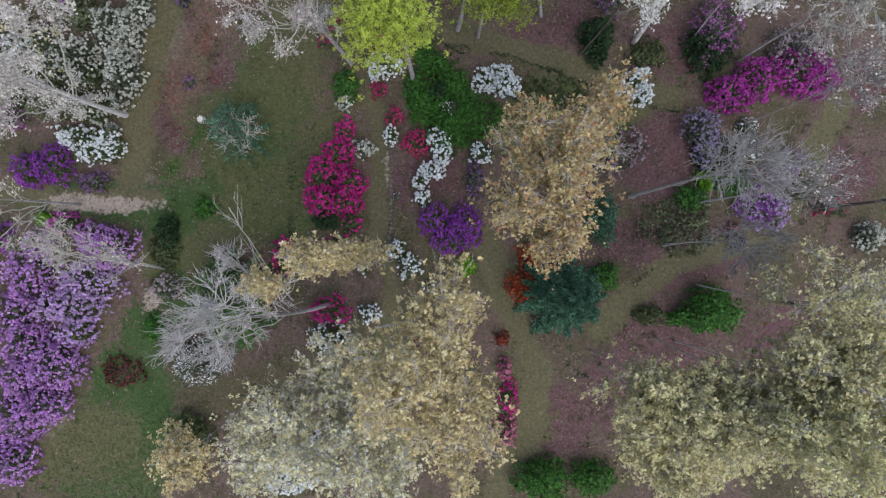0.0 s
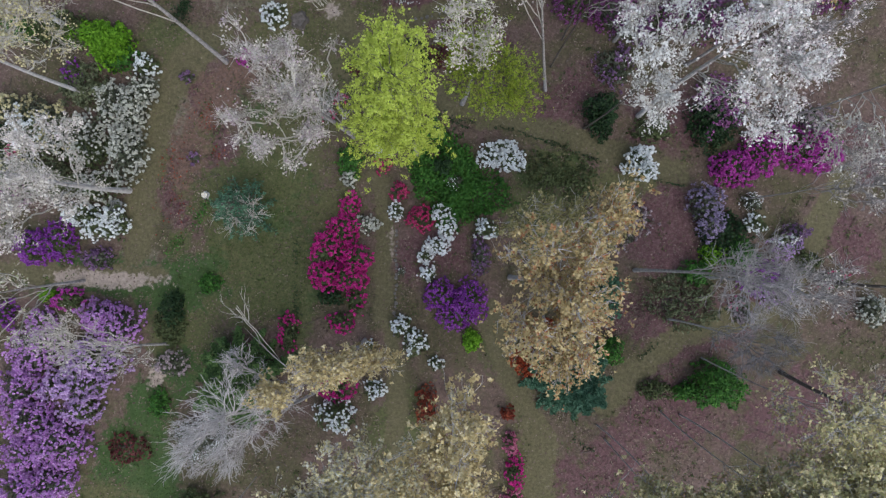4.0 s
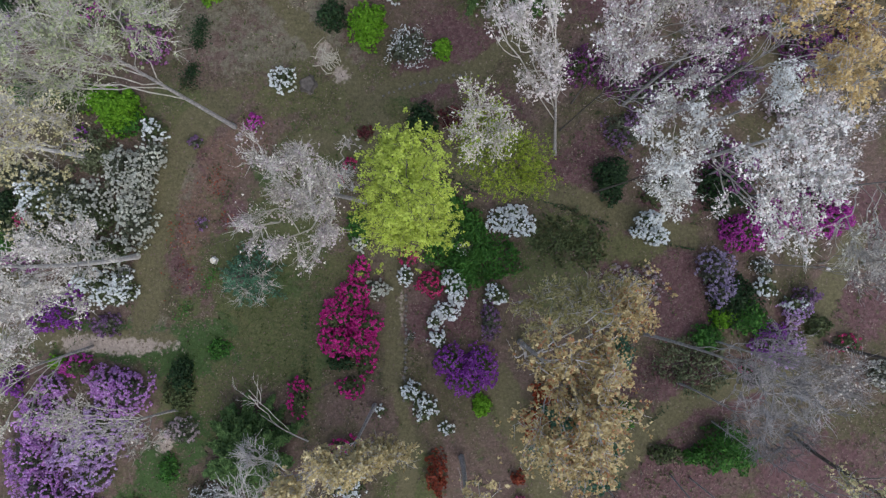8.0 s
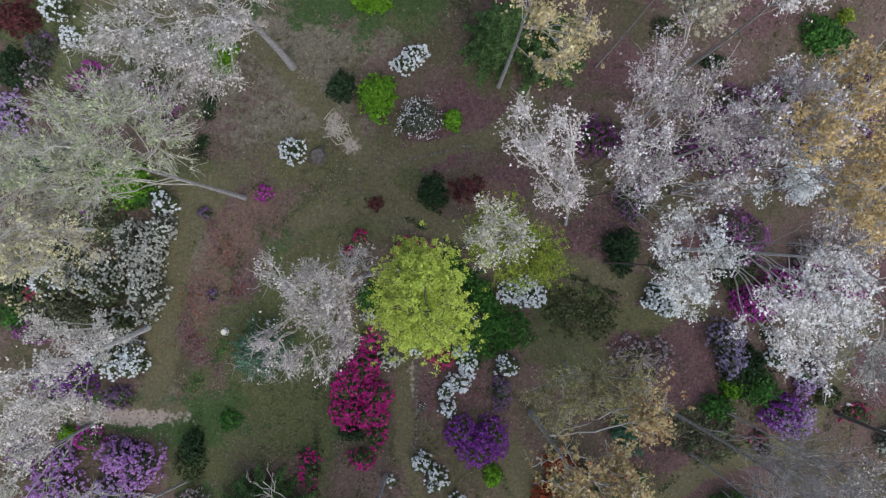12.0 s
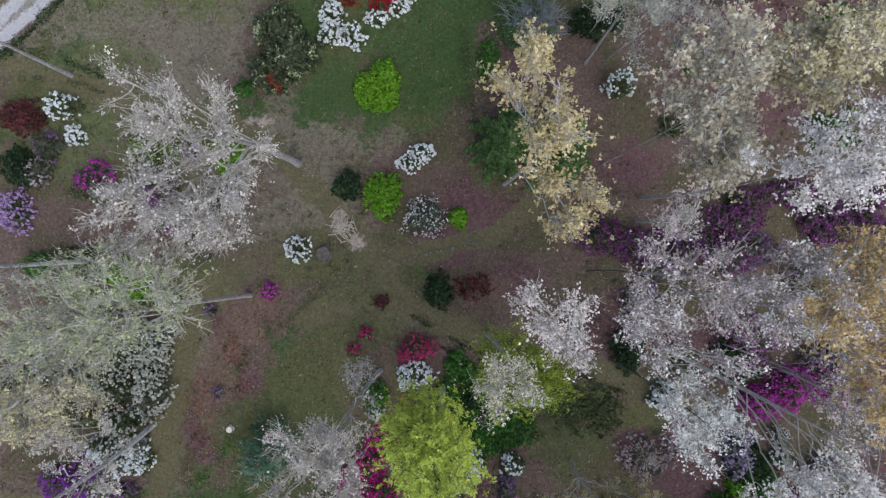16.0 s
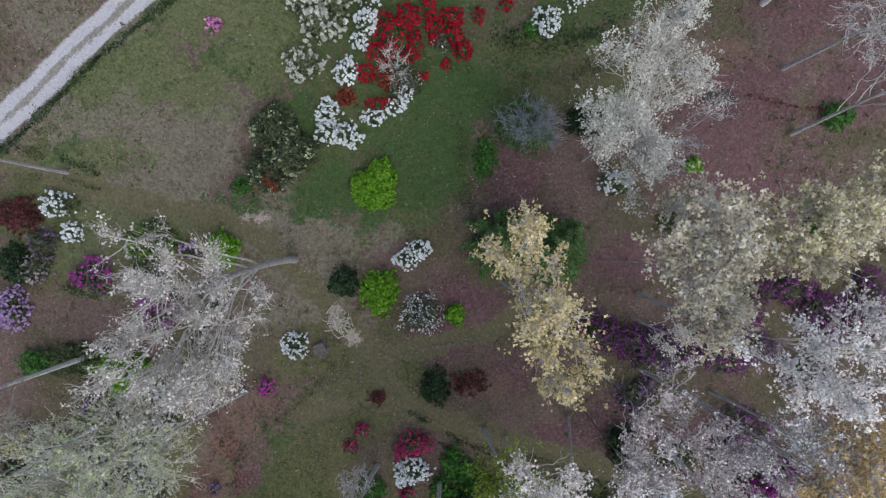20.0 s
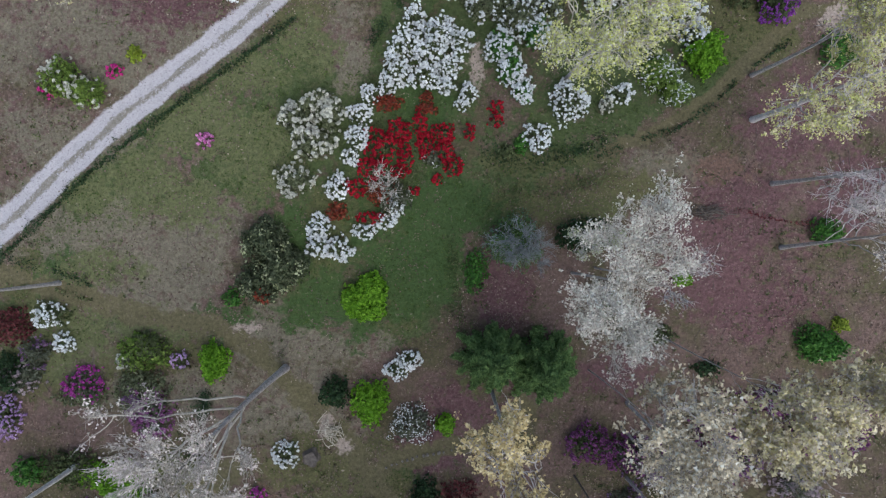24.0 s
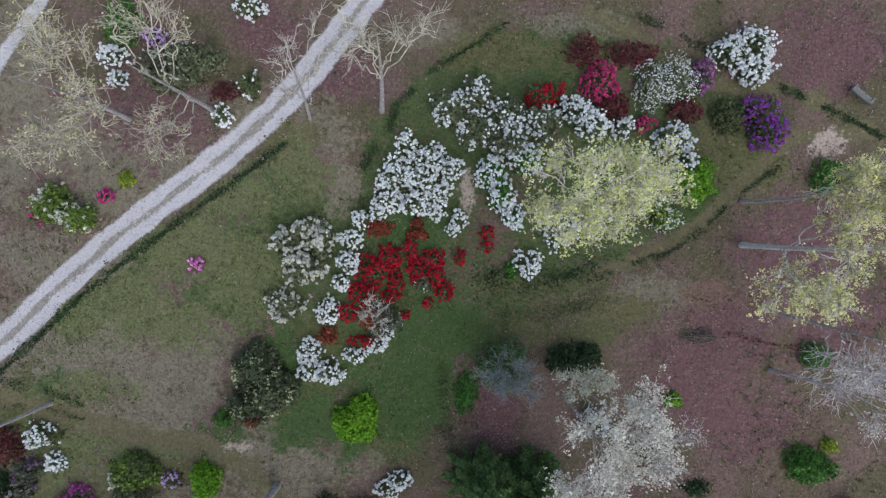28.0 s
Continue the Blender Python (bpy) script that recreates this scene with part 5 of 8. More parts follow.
bush("white_azalea", -6.13, 48.94, [(0, 0, 0.79, 0.71, 1.3)], OLIVE, WHITE, "azalea bush covered in white blossom edging the red bed", cover=0.8, group='white azaleas edging the red bed')
bush("white_azalea", -6.91, 47.48, [(0, 0, 0.95, 0.79, 1.4)], OLIVE, WHITE, "azalea bush covered in white blossom edging the red bed", cover=0.8, group='white azaleas edging the red bed')
bush("white_azalea", -7.12, 45.9, [(0, 0, 0.87, 0.95, 1.4)], OLIVE, WHITE, "azalea bush covered in white blossom edging the red bed", cover=0.8, group='white azaleas edging the red bed')
bush("white_azalea", -7.62, 44.51, [(0, 0, 0.71, 0.63, 1.2)], OLIVE, WHITE, "azalea bush covered in white blossom edging the red bed", cover=0.8, group='white azaleas edging the red bed')
bush("white_azalea", -8.56, 42.43, [(0, 0, 0.95, 1.03, 1.3)], OLIVE, WHITE, "azalea bush covered in white blossom edging the red bed", cover=0.8, group='white azaleas edging the red bed')
bush("white_azalea", -9.88, 39.61, [(0, 0, 0.96, 1.04, 1.5)], OLIVE, WHITE, "azalea bush covered in white blossom edging the red bed", cover=0.8, group='white azaleas edging the red bed')
bush("white_azalea", -8.63, 38.06, [(0, 0, 1.2, 0.96, 1.6)], OLIVE, WHITE, "azalea bush covered in white blossom edging the red bed", cover=0.8, group='white azaleas edging the red bed')
bush("white_azalea", -10.04, 38.26, [(0, 0, 0.96, 1.04, 1.5)], OLIVE, WHITE, "azalea bush covered in white blossom edging the red bed", cover=0.8, group='white azaleas edging the red bed')
bush("white_azalea", -6.76, 39.24, [(0, 0, 0.96, 0.52, 1.1)], OLIVE, WHITE, "azalea bush covered in white blossom edging the red bed", cover=0.8, group='white azaleas edging the red bed')
bush("white_azalea", -5.22, 39.98, [(0, 0, 0.88, 0.56, 1.1)], OLIVE, WHITE, "azalea bush covered in white blossom edging the red bed", cover=0.8, group='white azaleas edging the red bed')
bush("white_azalea", -4.41, 41.08, [(0, 0, 0.52, 0.88, 1.1)], OLIVE, WHITE, "azalea bush covered in white blossom edging the red bed", cover=0.8, group='white azaleas edging the red bed')
bush("red_azalea", -5.37, 45.29, [(0, 0, 1.44, 1.36, 1)], OLIVE, RED, "low azalea bush covered in bright red blossom", cover=1.0, size=0.075, group='red azaleas of the bed')
bush("red_azalea", -4.25, 46.29, [(0, 0, 0.96, 0.96, 1.1)], OLIVE, RED, "low azalea bush covered in bright red blossom", cover=1.0, size=0.075, group='red azaleas of the bed')
bush("red_azalea", -6.18, 43.7, [(0, 0, 1.21, 0.88, 1)], OLIVE, RED, "low azalea bush covered in bright red blossom", cover=1.0, size=0.075, group='red azaleas of the bed')
bush("red_azalea", -7.32, 42.36, [(0, 0, 0.81, 0.73, 0.9)], OLIVE, RED, "low azalea bush covered in bright red blossom", cover=1.0, size=0.075, group='red azaleas of the bed')
bush("red_azalea", -3.8, 44.49, [(0, 0, 0.56, 0.97, 0.8)], OLIVE, RED, "low azalea bush covered in bright red blossom", cover=1.0, size=0.075, group='red azaleas of the bed')
bush("red_azalea", -2.67, 46.88, [(0, 0, 0.56, 1.21, 1)], OLIVE, RED, "low azalea bush covered in bright red blossom", cover=1.0, size=0.075, group='red azaleas of the bed')
bush("red_azalea", -2.28, 45.37, [(0, 0, 0.72, 0.80, 1)], OLIVE, RED, "low azalea bush covered in bright red blossom", cover=1.0, size=0.075, group='red azaleas of the bed')
bush("red_azalea", -1.2, 46.16, [(0, 0, 1.04, 0.72, 1)], OLIVE, RED, "low azalea bush covered in bright red blossom", cover=1.0, size=0.075, group='red azaleas of the bed')
bush("red_azalea", -1.01, 44.89, [(0, 0, 0.72, 0.88, 1)], OLIVE, RED, "low azalea bush covered in bright red blossom", cover=1.0, size=0.075, group='red azaleas of the bed')
bush("red_azalea", -0.41, 43.81, [(0, 0, 0.73, 0.81, 0.9)], OLIVE, RED, "low azalea bush covered in bright red blossom", cover=1.0, size=0.075, group='red azaleas of the bed')
bush("red_azalea", -3.22, 42.14, [(0, 0, 0.40, 0.40, 0.6)], OLIVE, RED, "low azalea bush covered in bright red blossom", cover=1.0, size=0.075, group='red azaleas of the bed')
bush("red_azalea", -1.53, 42.95, [(0, 0, 0.40, 0.36, 0.6)], OLIVE, RED, "low azalea bush covered in bright red blossom", cover=1.0, size=0.075, group='red azaleas of the bed')
bush("red_azalea", 2.65, 48.03, [(0, 0, 0.56, 0.53, 0.7)], OLIVE, RED, "low azalea bush covered in bright red blossom", cover=1.0, size=0.075, group='red azaleas of the bed')
bush("red_azalea", 2.65, 46.99, [(0, 0, 0.56, 0.48, 0.7)], OLIVE, RED, "low azalea bush covered in bright red blossom", cover=1.0, size=0.075, group='red azaleas of the bed')
bush("red_azalea", 0.78, 46.2, [(0, 0, 0.36, 0.65, 0.7)], OLIVE, RED, "low azalea bush covered in bright red blossom", cover=1.0, size=0.075, group='red azaleas of the bed')
bush("red_azalea", -6.24, 40.24, [(0, 0, 1.06, 0.48, 0.8)], OLIVE, RED, "low azalea bush covered in bright red blossom", cover=1.0, size=0.075, group='red azaleas of the bed')
bush("red_azalea", -2.41, 44.68, [(0, 0, 0.40, 0.40, 0.6)], OLIVE, RED, "low azalea bush covered in bright red blossom", cover=1.0, size=0.075, group='red azaleas of the bed')
bush("red_azalea", -4.21, 43.48, [(0, 0, 0.65, 0.48, 0.7)], OLIVE, RED, "low azalea bush covered in bright red blossom", cover=1.0, size=0.075, group='red azaleas of the bed')
bush("rust_red_shrub", -8.63, 40.66, [(0, 0, 0.8, 0.72, 0.9)], RUST, None, "low azalea with rust-red fading blossom in the red bed", cover=0)
bush("rust_red_shrub", -5.61, 42.08, [(0, 0, 1.04, 0.96, 0.9)], RUST, None, "low azalea with rust-red fading blossom in the red bed", cover=0)
bush("rust_red_shrub", -4.97, 48.27, [(0, 0, 1.03, 0.64, 0.8)], RUST, None, "low azalea with rust-red fading blossom in the red bed", cover=0)
bush("rust_red_shrub", -2.28, 48.66, [(0, 0, 0.56, 0.4, 0.7)], RUST, None, "low azalea with rust-red fading blossom in the red bed", cover=0)
bush("rust_red_shrub", -2.2, 47.87, [(0, 0, 0.8, 0.48, 0.8)], RUST, None, "low azalea with rust-red fading blossom in the red bed", cover=0)
bush("stippled_white_shrub", -4.59, 41.71, [(0, 0, 1.35, 1.43, 1.4)], DRAB, GREY_WHITE, "leafless twiggy grey shrub in the red bed", cover=0.25, leafy=0.25, size=0.05)
bush("stippled_white_shrub", -1.81, 44.49, [(0, 0, 0.88, 0.72, 0.8)], DRAB, WHITE, "grey-green shrub stippled with small white flowers", cover=0.3, leafy=0.5, size=0.05)
bush("white_azalea", -3.02, 54.11, [(0, 0, 0.86, 0.86, 1.9)], OLIVE, WHITE, "big azalea bush covered in white blossom in the main bed", cover=0.93, leafy=1.3, ragged=0.4, group='white azaleas of the main bed')
bush("white_azalea", -1.46, 53.13, [(0, 0, 1.33, 0.94, 2.1)], OLIVE, WHITE, "big azalea bush covered in white blossom in the main bed", cover=0.93, leafy=1.3, ragged=0.4, group='white azaleas of the main bed')
bush("white_azalea", -3.65, 52.15, [(0, 0, 1.33, 1.17, 2.1)], OLIVE, WHITE, "big azalea bush covered in white blossom in the main bed", cover=0.93, leafy=1.3, ragged=0.4, group='white azaleas of the main bed')
bush("white_azalea", -1.85, 51.64, [(0, 0, 1.41, 1.1, 2.2)], OLIVE, WHITE, "big azalea bush covered in white blossom in the main bed", cover=0.93, leafy=1.3, ragged=0.4, group='white azaleas of the main bed')
bush("white_azalea", 0.02, 52.35, [(0, 0, 0.94, 1.02, 2)], OLIVE, WHITE, "big azalea bush covered in white blossom in the main bed", cover=0.93, leafy=1.3, ragged=0.4, group='white azaleas of the main bed')
bush("white_azalea", -4.28, 50.41, [(0, 0, 1.18, 1.02, 1.9)], OLIVE, WHITE, "big azalea bush covered in white blossom in the main bed", cover=0.93, leafy=1.3, ragged=0.4, group='white azaleas of the main bed')
bush("white_azalea", -2.37, 50.02, [(0, 0, 1.18, 0.94, 1.9)], OLIVE, WHITE, "big azalea bush covered in white blossom in the main bed", cover=0.93, leafy=1.3, ragged=0.4, group='white azaleas of the main bed')
bush("white_azalea", -0.69, 50.49, [(0, 0, 0.79, 1.02, 1.7)], OLIVE, WHITE, "big azalea bush covered in white blossom in the main bed", cover=0.93, leafy=1.3, ragged=0.4, group='white azaleas of the main bed')
bush("white_azalea", -5.02, 49.33, [(0, 0, 0.63, 0.55, 1.3)], OLIVE, WHITE, "big azalea bush covered in white blossom in the main bed", cover=0.93, leafy=1.3, ragged=0.4, group='white azaleas of the main bed')
bush("white_azalea", -1, 49.33, [(0, 0, 0.63, 0.47, 1.2)], OLIVE, WHITE, "big azalea bush covered in white blossom in the main bed", cover=0.93, leafy=1.3, ragged=0.4, group='white azaleas of the main bed')
bush("white_azalea", 0.42, 48.54, [(0.24, 0.39, 0.71, 0.79, 1.2), (-0.24, -0.39, 0.64, 0.4, 0.9)], OLIVE, WHITE, "rounded azalea bush covered in white blossom", cover=0.85)
bush("rhododendron", 0.17, 56.61, [(0, 0, 1.64, 1.41, 2.2)], SAGE, WHITE, "rhododendron with white flower heads among sage-green leaves", cover=0.33, leafy=1.9, group='rhododendrons of the main bed')
bush("rhododendron", 1.92, 57.37, [(0, 0, 1.56, 1.64, 2.3)], SAGE, WHITE, "rhododendron with white flower heads among sage-green leaves", cover=0.33, leafy=1.9, group='rhododendrons of the main bed')
bush("rhododendron", 2.11, 55.24, [(0, 0, 1.8, 1.48, 2.3)], SAGE, WHITE, "rhododendron with white flower heads among sage-green leaves", cover=0.33, leafy=1.9, group='rhododendrons of the main bed')
bush("rhododendron", 4.05, 56, [(0, 0, 1.72, 1.4, 2.4)], SAGE, WHITE, "rhododendron with white flower heads among sage-green leaves", cover=0.33, leafy=1.9, group='rhododendrons of the main bed')
bush("rhododendron", 4.25, 54.27, [(0, 0, 1.72, 1.41, 2.3)], SAGE, WHITE, "rhododendron with white flower heads among sage-green leaves", cover=0.33, leafy=1.9, group='rhododendrons of the main bed')
bush("rhododendron", 6.38, 55.62, [(0, 0, 1.56, 1.4, 2.4)], SAGE, WHITE, "rhododendron with white flower heads among sage-green leaves", cover=0.33, leafy=1.9, group='rhododendrons of the main bed')
bush("white_azalea", 8.73, 56.41, [(0, 0, 1.49, 1.1, 2.2)], OLIVE, WHITE, "azalea bush covered in white blossom in the main bed", cover=0.7, group='white azaleas of the main bed')
bush("white_azalea", 9.9, 55.64, [(0, 0, 1.33, 1.1, 2.2)], OLIVE, WHITE, "azalea bush covered in white blossom in the main bed", cover=0.7, group='white azaleas of the main bed')
bush("white_azalea", 2.91, 52.16, [(0, 0, 1.18, 1.33, 1.9)], GREEN, WHITE, "azalea bush covered in white blossom in the main bed", cover=0.68, leafy=1.7, group='white azaleas of the main bed')
bush("white_azalea", 3.7, 50.61, [(0, 0, 1.02, 1.41, 1.8)], GREEN, WHITE, "azalea bush covered in white blossom in the main bed", cover=0.68, leafy=1.7, group='white azaleas of the main bed')
bush("white_azalea", 4.5, 49.04, [(0, 0, 0.87, 0.95, 1.6)], GREEN, WHITE, "azalea bush covered in white blossom in the main bed", cover=0.68, leafy=1.7, group='white azaleas of the main bed')
bush("white_azalea", 5.25, 53.13, [(0, 0, 1.41, 1.18, 2)], GREEN, WHITE, "azalea bush covered in white blossom in the main bed", cover=0.68, leafy=1.7, group='white azaleas of the main bed')
bush("white_azalea", 12.07, 55.27, [(0, 0, 0.86, 0.78, 2)], OLIVE, WHITE, "azalea bush covered in white blossom in the main bed", cover=0.7, group='white azaleas of the main bed')
bush("white_azalea", 15.55, 54.47, [(0, 0, 1.56, 1.17, 2.2)], OLIVE, WHITE, "azalea bush covered in white blossom in the main bed", cover=0.7, group='white azaleas of the main bed')
bush("white_azalea", 16.43, 52.75, [(0, 0, 0.94, 1.18, 1.8)], OLIVE, WHITE, "azalea bush covered in white blossom in the main bed", cover=0.7, group='white azaleas of the main bed')
bush("rose_azalea", 6.62, 57.62, [(0, 0, 1.65, 0.94, 1.8)], OLIVE, RED, "azalea bush covered in rose-red blossom", cover=0.7)
bush("red_azalea", 10.51, 58.39, [(0, 0, 1.41, 1.49, 1.9)], OLIVE, ROSE, "low azalea bush covered in bright red blossom", cover=1.0, size=0.075)
bush("maroon_shrub", 11.45, 56.74, [(0, 0, 1.34, 1.02, 1.7)], MAROON, None, "low shrub with dark maroon leaves", cover=0)
bush("maroon_shrub", 9.4, 60.68, [(0, 0, 1.34, 1.18, 1.4)], MAROON, None, "low shrub with dark maroon leaves", cover=0, leafy=0.8)
bush("maroon_shrub", 12.75, 60.42, [(0, 0, 1.98, 1.03, 1.3)], MAROON, None, "low shrub with dark maroon leaves", cover=0, leafy=0.7)
bush("stippled_white_shrub", 14.98, 58.37, [(-0.78, -0.19, 1.57, 1.96, 2), (0.78, 0.19, 1.73, 1.8, 2)], SAGE, WHITE, "tall white-flowering shrub with green leaves", cover=0.7, leafy=1.2, size=0.05)
bush("pink_azalea", 17.77, 59, [(0, 0, 0.79, 1.26, 1.7)], DRAB, DUSKY, "thin azalea bush with faded purple-pink blossom", cover=0.7)
bush("maroon_shrub", 16.53, 56.52, [(0, 0, 1.35, 0.87, 1.2)], MAROON, None, "low shrub with dark maroon leaves", cover=0)
bush("rose_azalea", 13.72, 55.59, [(0, 0, 0.71, 0.55, 1.5)], OLIVE, ROSE, "azalea bush covered in rose-red blossom", cover=0.85)
bush("white_azalea", 20.71, 60.16, [(-1.12, 0.31, 1.56, 1.41, 2.2), (0.62, 0.7, 1.33, 1.72, 2.2), (0.5, -1.01, 1.57, 1.02, 2)], OLIVE, WHITE, "large loose white-flowering dogwood shrub at the path edge", cover=0.7)
bush("pink_azalea", 21.93, 55.66, [(-0.3, 0.78, 1.57, 1.18, 2), (0.3, -0.78, 1.49, 1.33, 2)], OLIVE, PURPLE, "rounded azalea covered in dark purple blossom", cover=0.6)
bush("olive_shrub", 19.49, 56.13, [(0, 0, 1.35, 1.35, 1.2)], OLIVE, None, "dense rounded shrub with olive-green leaves", cover=0, leafy=1.5)
bush("bright_green_shrub", 17.17, 51.65, [(0, 0, 1.41, 1.57, 2)], BRIGHT, None, "dense rounded shrub with bright green leaves", cover=0, leafy=4.0)
bush("white_azalea", 5.56, 45.85, [(0, 0, 1.11, 1.11, 1.2)], OLIVE, WHITE, "small round azalea bush covered in white blossom on the lawn", cover=0.95)
bush("white_azalea", 7.68, 48.24, [(0, 0, 1.34, 1.66, 1.8)], OLIVE, WHITE, "loose azalea with white blossom at the edge of the main bed", cover=0.65)
bush("white_azalea", 11.41, 48.86, [(0, 0, 0.87, 0.71, 1.3)], OLIVE, WHITE, "loose azalea bush with scattered white blossom", cover=0.8)
bush("cream_azalea", 10.36, 48.09, [(0, 0, 0.48, 0.64, 1.2)], DRAB, CREAM, "shrub with cream-white blossom among grey-green leaves", cover=0.6)
bush("stippled_white_shrub", 14.65, 49.55, [(-0.63, 0.64, 1.57, 1.57, 2), (0.63, -0.64, 1.19, 1.03, 1.6)], SPRING, WHITE, "tall white-flowering shrub with fresh green leaves", cover=0.45, leafy=1.8, size=0.055)
bush("green_shrub", 17.07, 50.67, [(0, 0, 0.79, 0.79, 1.5)], BRIGHT, None, "leafy green evergreen shrub", cover=0, leafy=1.4)
bush("green_shrub", 3.3, 44.88, [(0, 0, 0.64, 0.56, 0.7)], OLIVE, None, "leafy green evergreen shrub", cover=0, leafy=1.4)
bush("green_shrub", 4.38, 45.35, [(0, 0, 0.48, 0.72, 0.6)], GREEN, None, "leafy green evergreen shrub", cover=0, leafy=1.4)
bush("green_shrub", 1.22, 36.47, [(0, 0, 0.97, 1.62, 0.7)], GREEN, None, "leafy green evergreen shrub", cover=0, leafy=1.4)
bush("stippled_white_shrub", 3.87, 38.46, [(0, 0, 2.28, 2.2, 3.4)], CEDAR, BLUE_GREEN, "rounded blue-green twiggy evergreen shrub", cover=0.5, leafy=1.0, size=0.05, wood=BARK_GREY, stems=14)
bush("green_shrub", 26.84, 51.8, [(0, 0, 1.58, 1.35, 1.2)], GREEN, None, "leafy green evergreen shrub", cover=0, leafy=1.4)
bush("green_shrub", 26.02, 31.06, [(0, 0, 1.63, 1.47, 1.6)], GREEN, None, "leafy green evergreen shrub", cover=0, leafy=1.4)
bush("bright_green_shrub", 16.26, 35.81, [(0, 0, 0.73, 0.61, 0.7)], BRIGHT, None, "dense rounded shrub with bright green leaves", cover=0, leafy=4.0)
bush("lime_shrub", 27.84, 32.39, [(0, 0, 0.53, 0.66, 0.8)], LIME_DARK, None, "rounded shrub with fresh yellow-green leaves", cover=0, leafy=2.5)
bush("dark_evergreen_shrub", 18.21, 29.14, [(0, 0, 0.99, 0.62, 0.7)], DARK, None, "dark green evergreen shrub", cover=0, leafy=1.5)
bush("olive_shrub", -26.88, 49.54, [(-0.84, 0.49, 1.57, 1.57, 2), (0.84, -0.49, 1.57, 1.18, 1.8)], SPRING, CREAM, "loose pale green flowering shrub beside the drive", cover=0.3, leafy=1.5)
bush("rose_azalea", -24.17, 50.57, [(0, 0, 0.56, 0.56, 0.8)], OLIVE, MAGENTA, "azalea bush covered in rose-red blossom", cover=0.7)
bush("rose_azalea", -29.02, 49.07, [(0, 0, 0.56, 0.48, 0.9)], OLIVE, MAGENTA, "azalea bush covered in rose-red blossom", cover=0.6)
bush("lime_shrub", -22.7, 51.72, [(0, 0, 0.6, 0.56, 0.8)], LIME_DARK, None, "rounded shrub with fresh yellow-green leaves", cover=0, leafy=2.5)
bush("white_azalea", -23.43, 60.37, [(0, 0, 1.02, 0.79, 1.6)], OLIVE, WHITE, "rounded azalea bush covered in white blossom", cover=0.95)
bush("white_azalea", -23.11, 58.74, [(0, 0, 0.71, 0.63, 1.3)], OLIVE, WHITE, "rounded azalea bush covered in white blossom", cover=0.7)
bush("lilac_azalea", -20.52, 61.59, [(0, 0, 0.79, 0.71, 1.5)], OLIVE, LILAC, "tall azalea bush covered in lilac blossom", cover=0.97)
bush("dark_evergreen_shrub", -22.64, 62.42, [(0, 0, 1.41, 1.73, 2)], GREEN, None, "dark green evergreen shrub", cover=0, leafy=1.5)
bush("white_azalea", -15.92, 56.12, [(0, 0, 0.79, 0.87, 1.3)], OLIVE, WHITE, "loose azalea bush with scattered white blossom", cover=0.5)
bush("white_azalea", -13.87, 63.61, [(0, 0, 1.26, 0.79, 1.5)], OLIVE, WHITE, "loose azalea bush with scattered white blossom", cover=0.5)
bush("white_azalea", -13.94, 58.27, [(0, 0, 0.87, 1.03, 1.3)], OLIVE, WHITE, "loose azalea bush with scattered white blossom", cover=0.3)
bush("cream_azalea", -19.74, 59.78, [(0, 0, 2.36, 1.58, 1.6)], DRAB, CREAM, "shrub with cream-white blossom among grey-green leaves", cover=0.3)
bush("white_azalea", -29.61, 33.36, [(0, 0, 1.54, 1.06, 1.4)], OLIVE, WHITE, "loose azalea bush with scattered white blossom", cover=0.5)
bush("lime_shrub", -22.61, 30.92, [(0, 0, 1.47, 1.23, 1.2)], OLIVE, None, "rounded shrub with fresh yellow-green leaves", cover=0, leafy=2.5)
bush("cream_azalea", -24.44, 29.93, [(0, 0, 0.74, 0.66, 1)], DRAB, CREAM, "shrub with cream-white blossom among grey-green leaves", cover=0.6)
bush("lilac_azalea", -20.34, 29.92, [(0, 0, 0.74, 0.74, 0.9)], OLIVE, LILAC, "tall azalea bush covered in lilac blossom", cover=0.4)
bush("mauve_azalea", -23.65, 27.09, [(0, 0, 1.06, 1.23, 1.5)], DRAB, MAUVE, "twiggy azalea bush with faded mauve blossom", cover=0.6)
conifer("cedar", 2.39, 30.43, 2.54, 7, CEDAR, "dark green bushy cedar beside the lawn")
conifer("cedar", 5.92, 29.82, 2.78, 7, CEDAR, "dark green bushy cedar behind a white-flowering tree")
conifer("pine", 8.35, -3.36, 2.9, 10.5, BLUE_GREEN, "blue-green pine with soft needles beside the path")
conifer("pine", -14.74, 8.51, 2.28, 6, BLUE_GREEN, "thin grey-green young pine on mossy ground", dense=0.2, size=0.12)
tree("tan_tree", 4.6, 3.4, [(0.16, 1.76, 16.6, 2.57, 2.16, 4), (-0.27, -1.02, 17.6, 2.35, 2.35, 4.5), (3.65, 4.13, 14.6, 1.15, 1.73, 3), (1.3, 0.28, 17.6, 1.57, 2.87, 4), (0.7, -3.37, 16.6, 1.62, 1.08, 3)], TAN, BARK_GREY, "tall tree covered in tan spring catkins", tips=460, limbs=14, crown='crown', size=0.07, spread=0.34, bare_tips=0.08, per_tip=120, leaf_two=COPPER, share=0.13)
tree("tan_tree", 0.2, -5.2, [(-0.04, 2.09, 17.6, 2.09, 2.87, 4), (-1.81, -0.82, 18.6, 2.77, 2.77, 5), (0.74, -2.61, 17.6, 1.83, 2.87, 4)], GOLD, BARK_GREY, "tall tree with golden young leaves and catkins", spread=0.35, bare_tips=0.05, tips=520, limbs=14, crown='crown', size=0.07, per_tip=120)
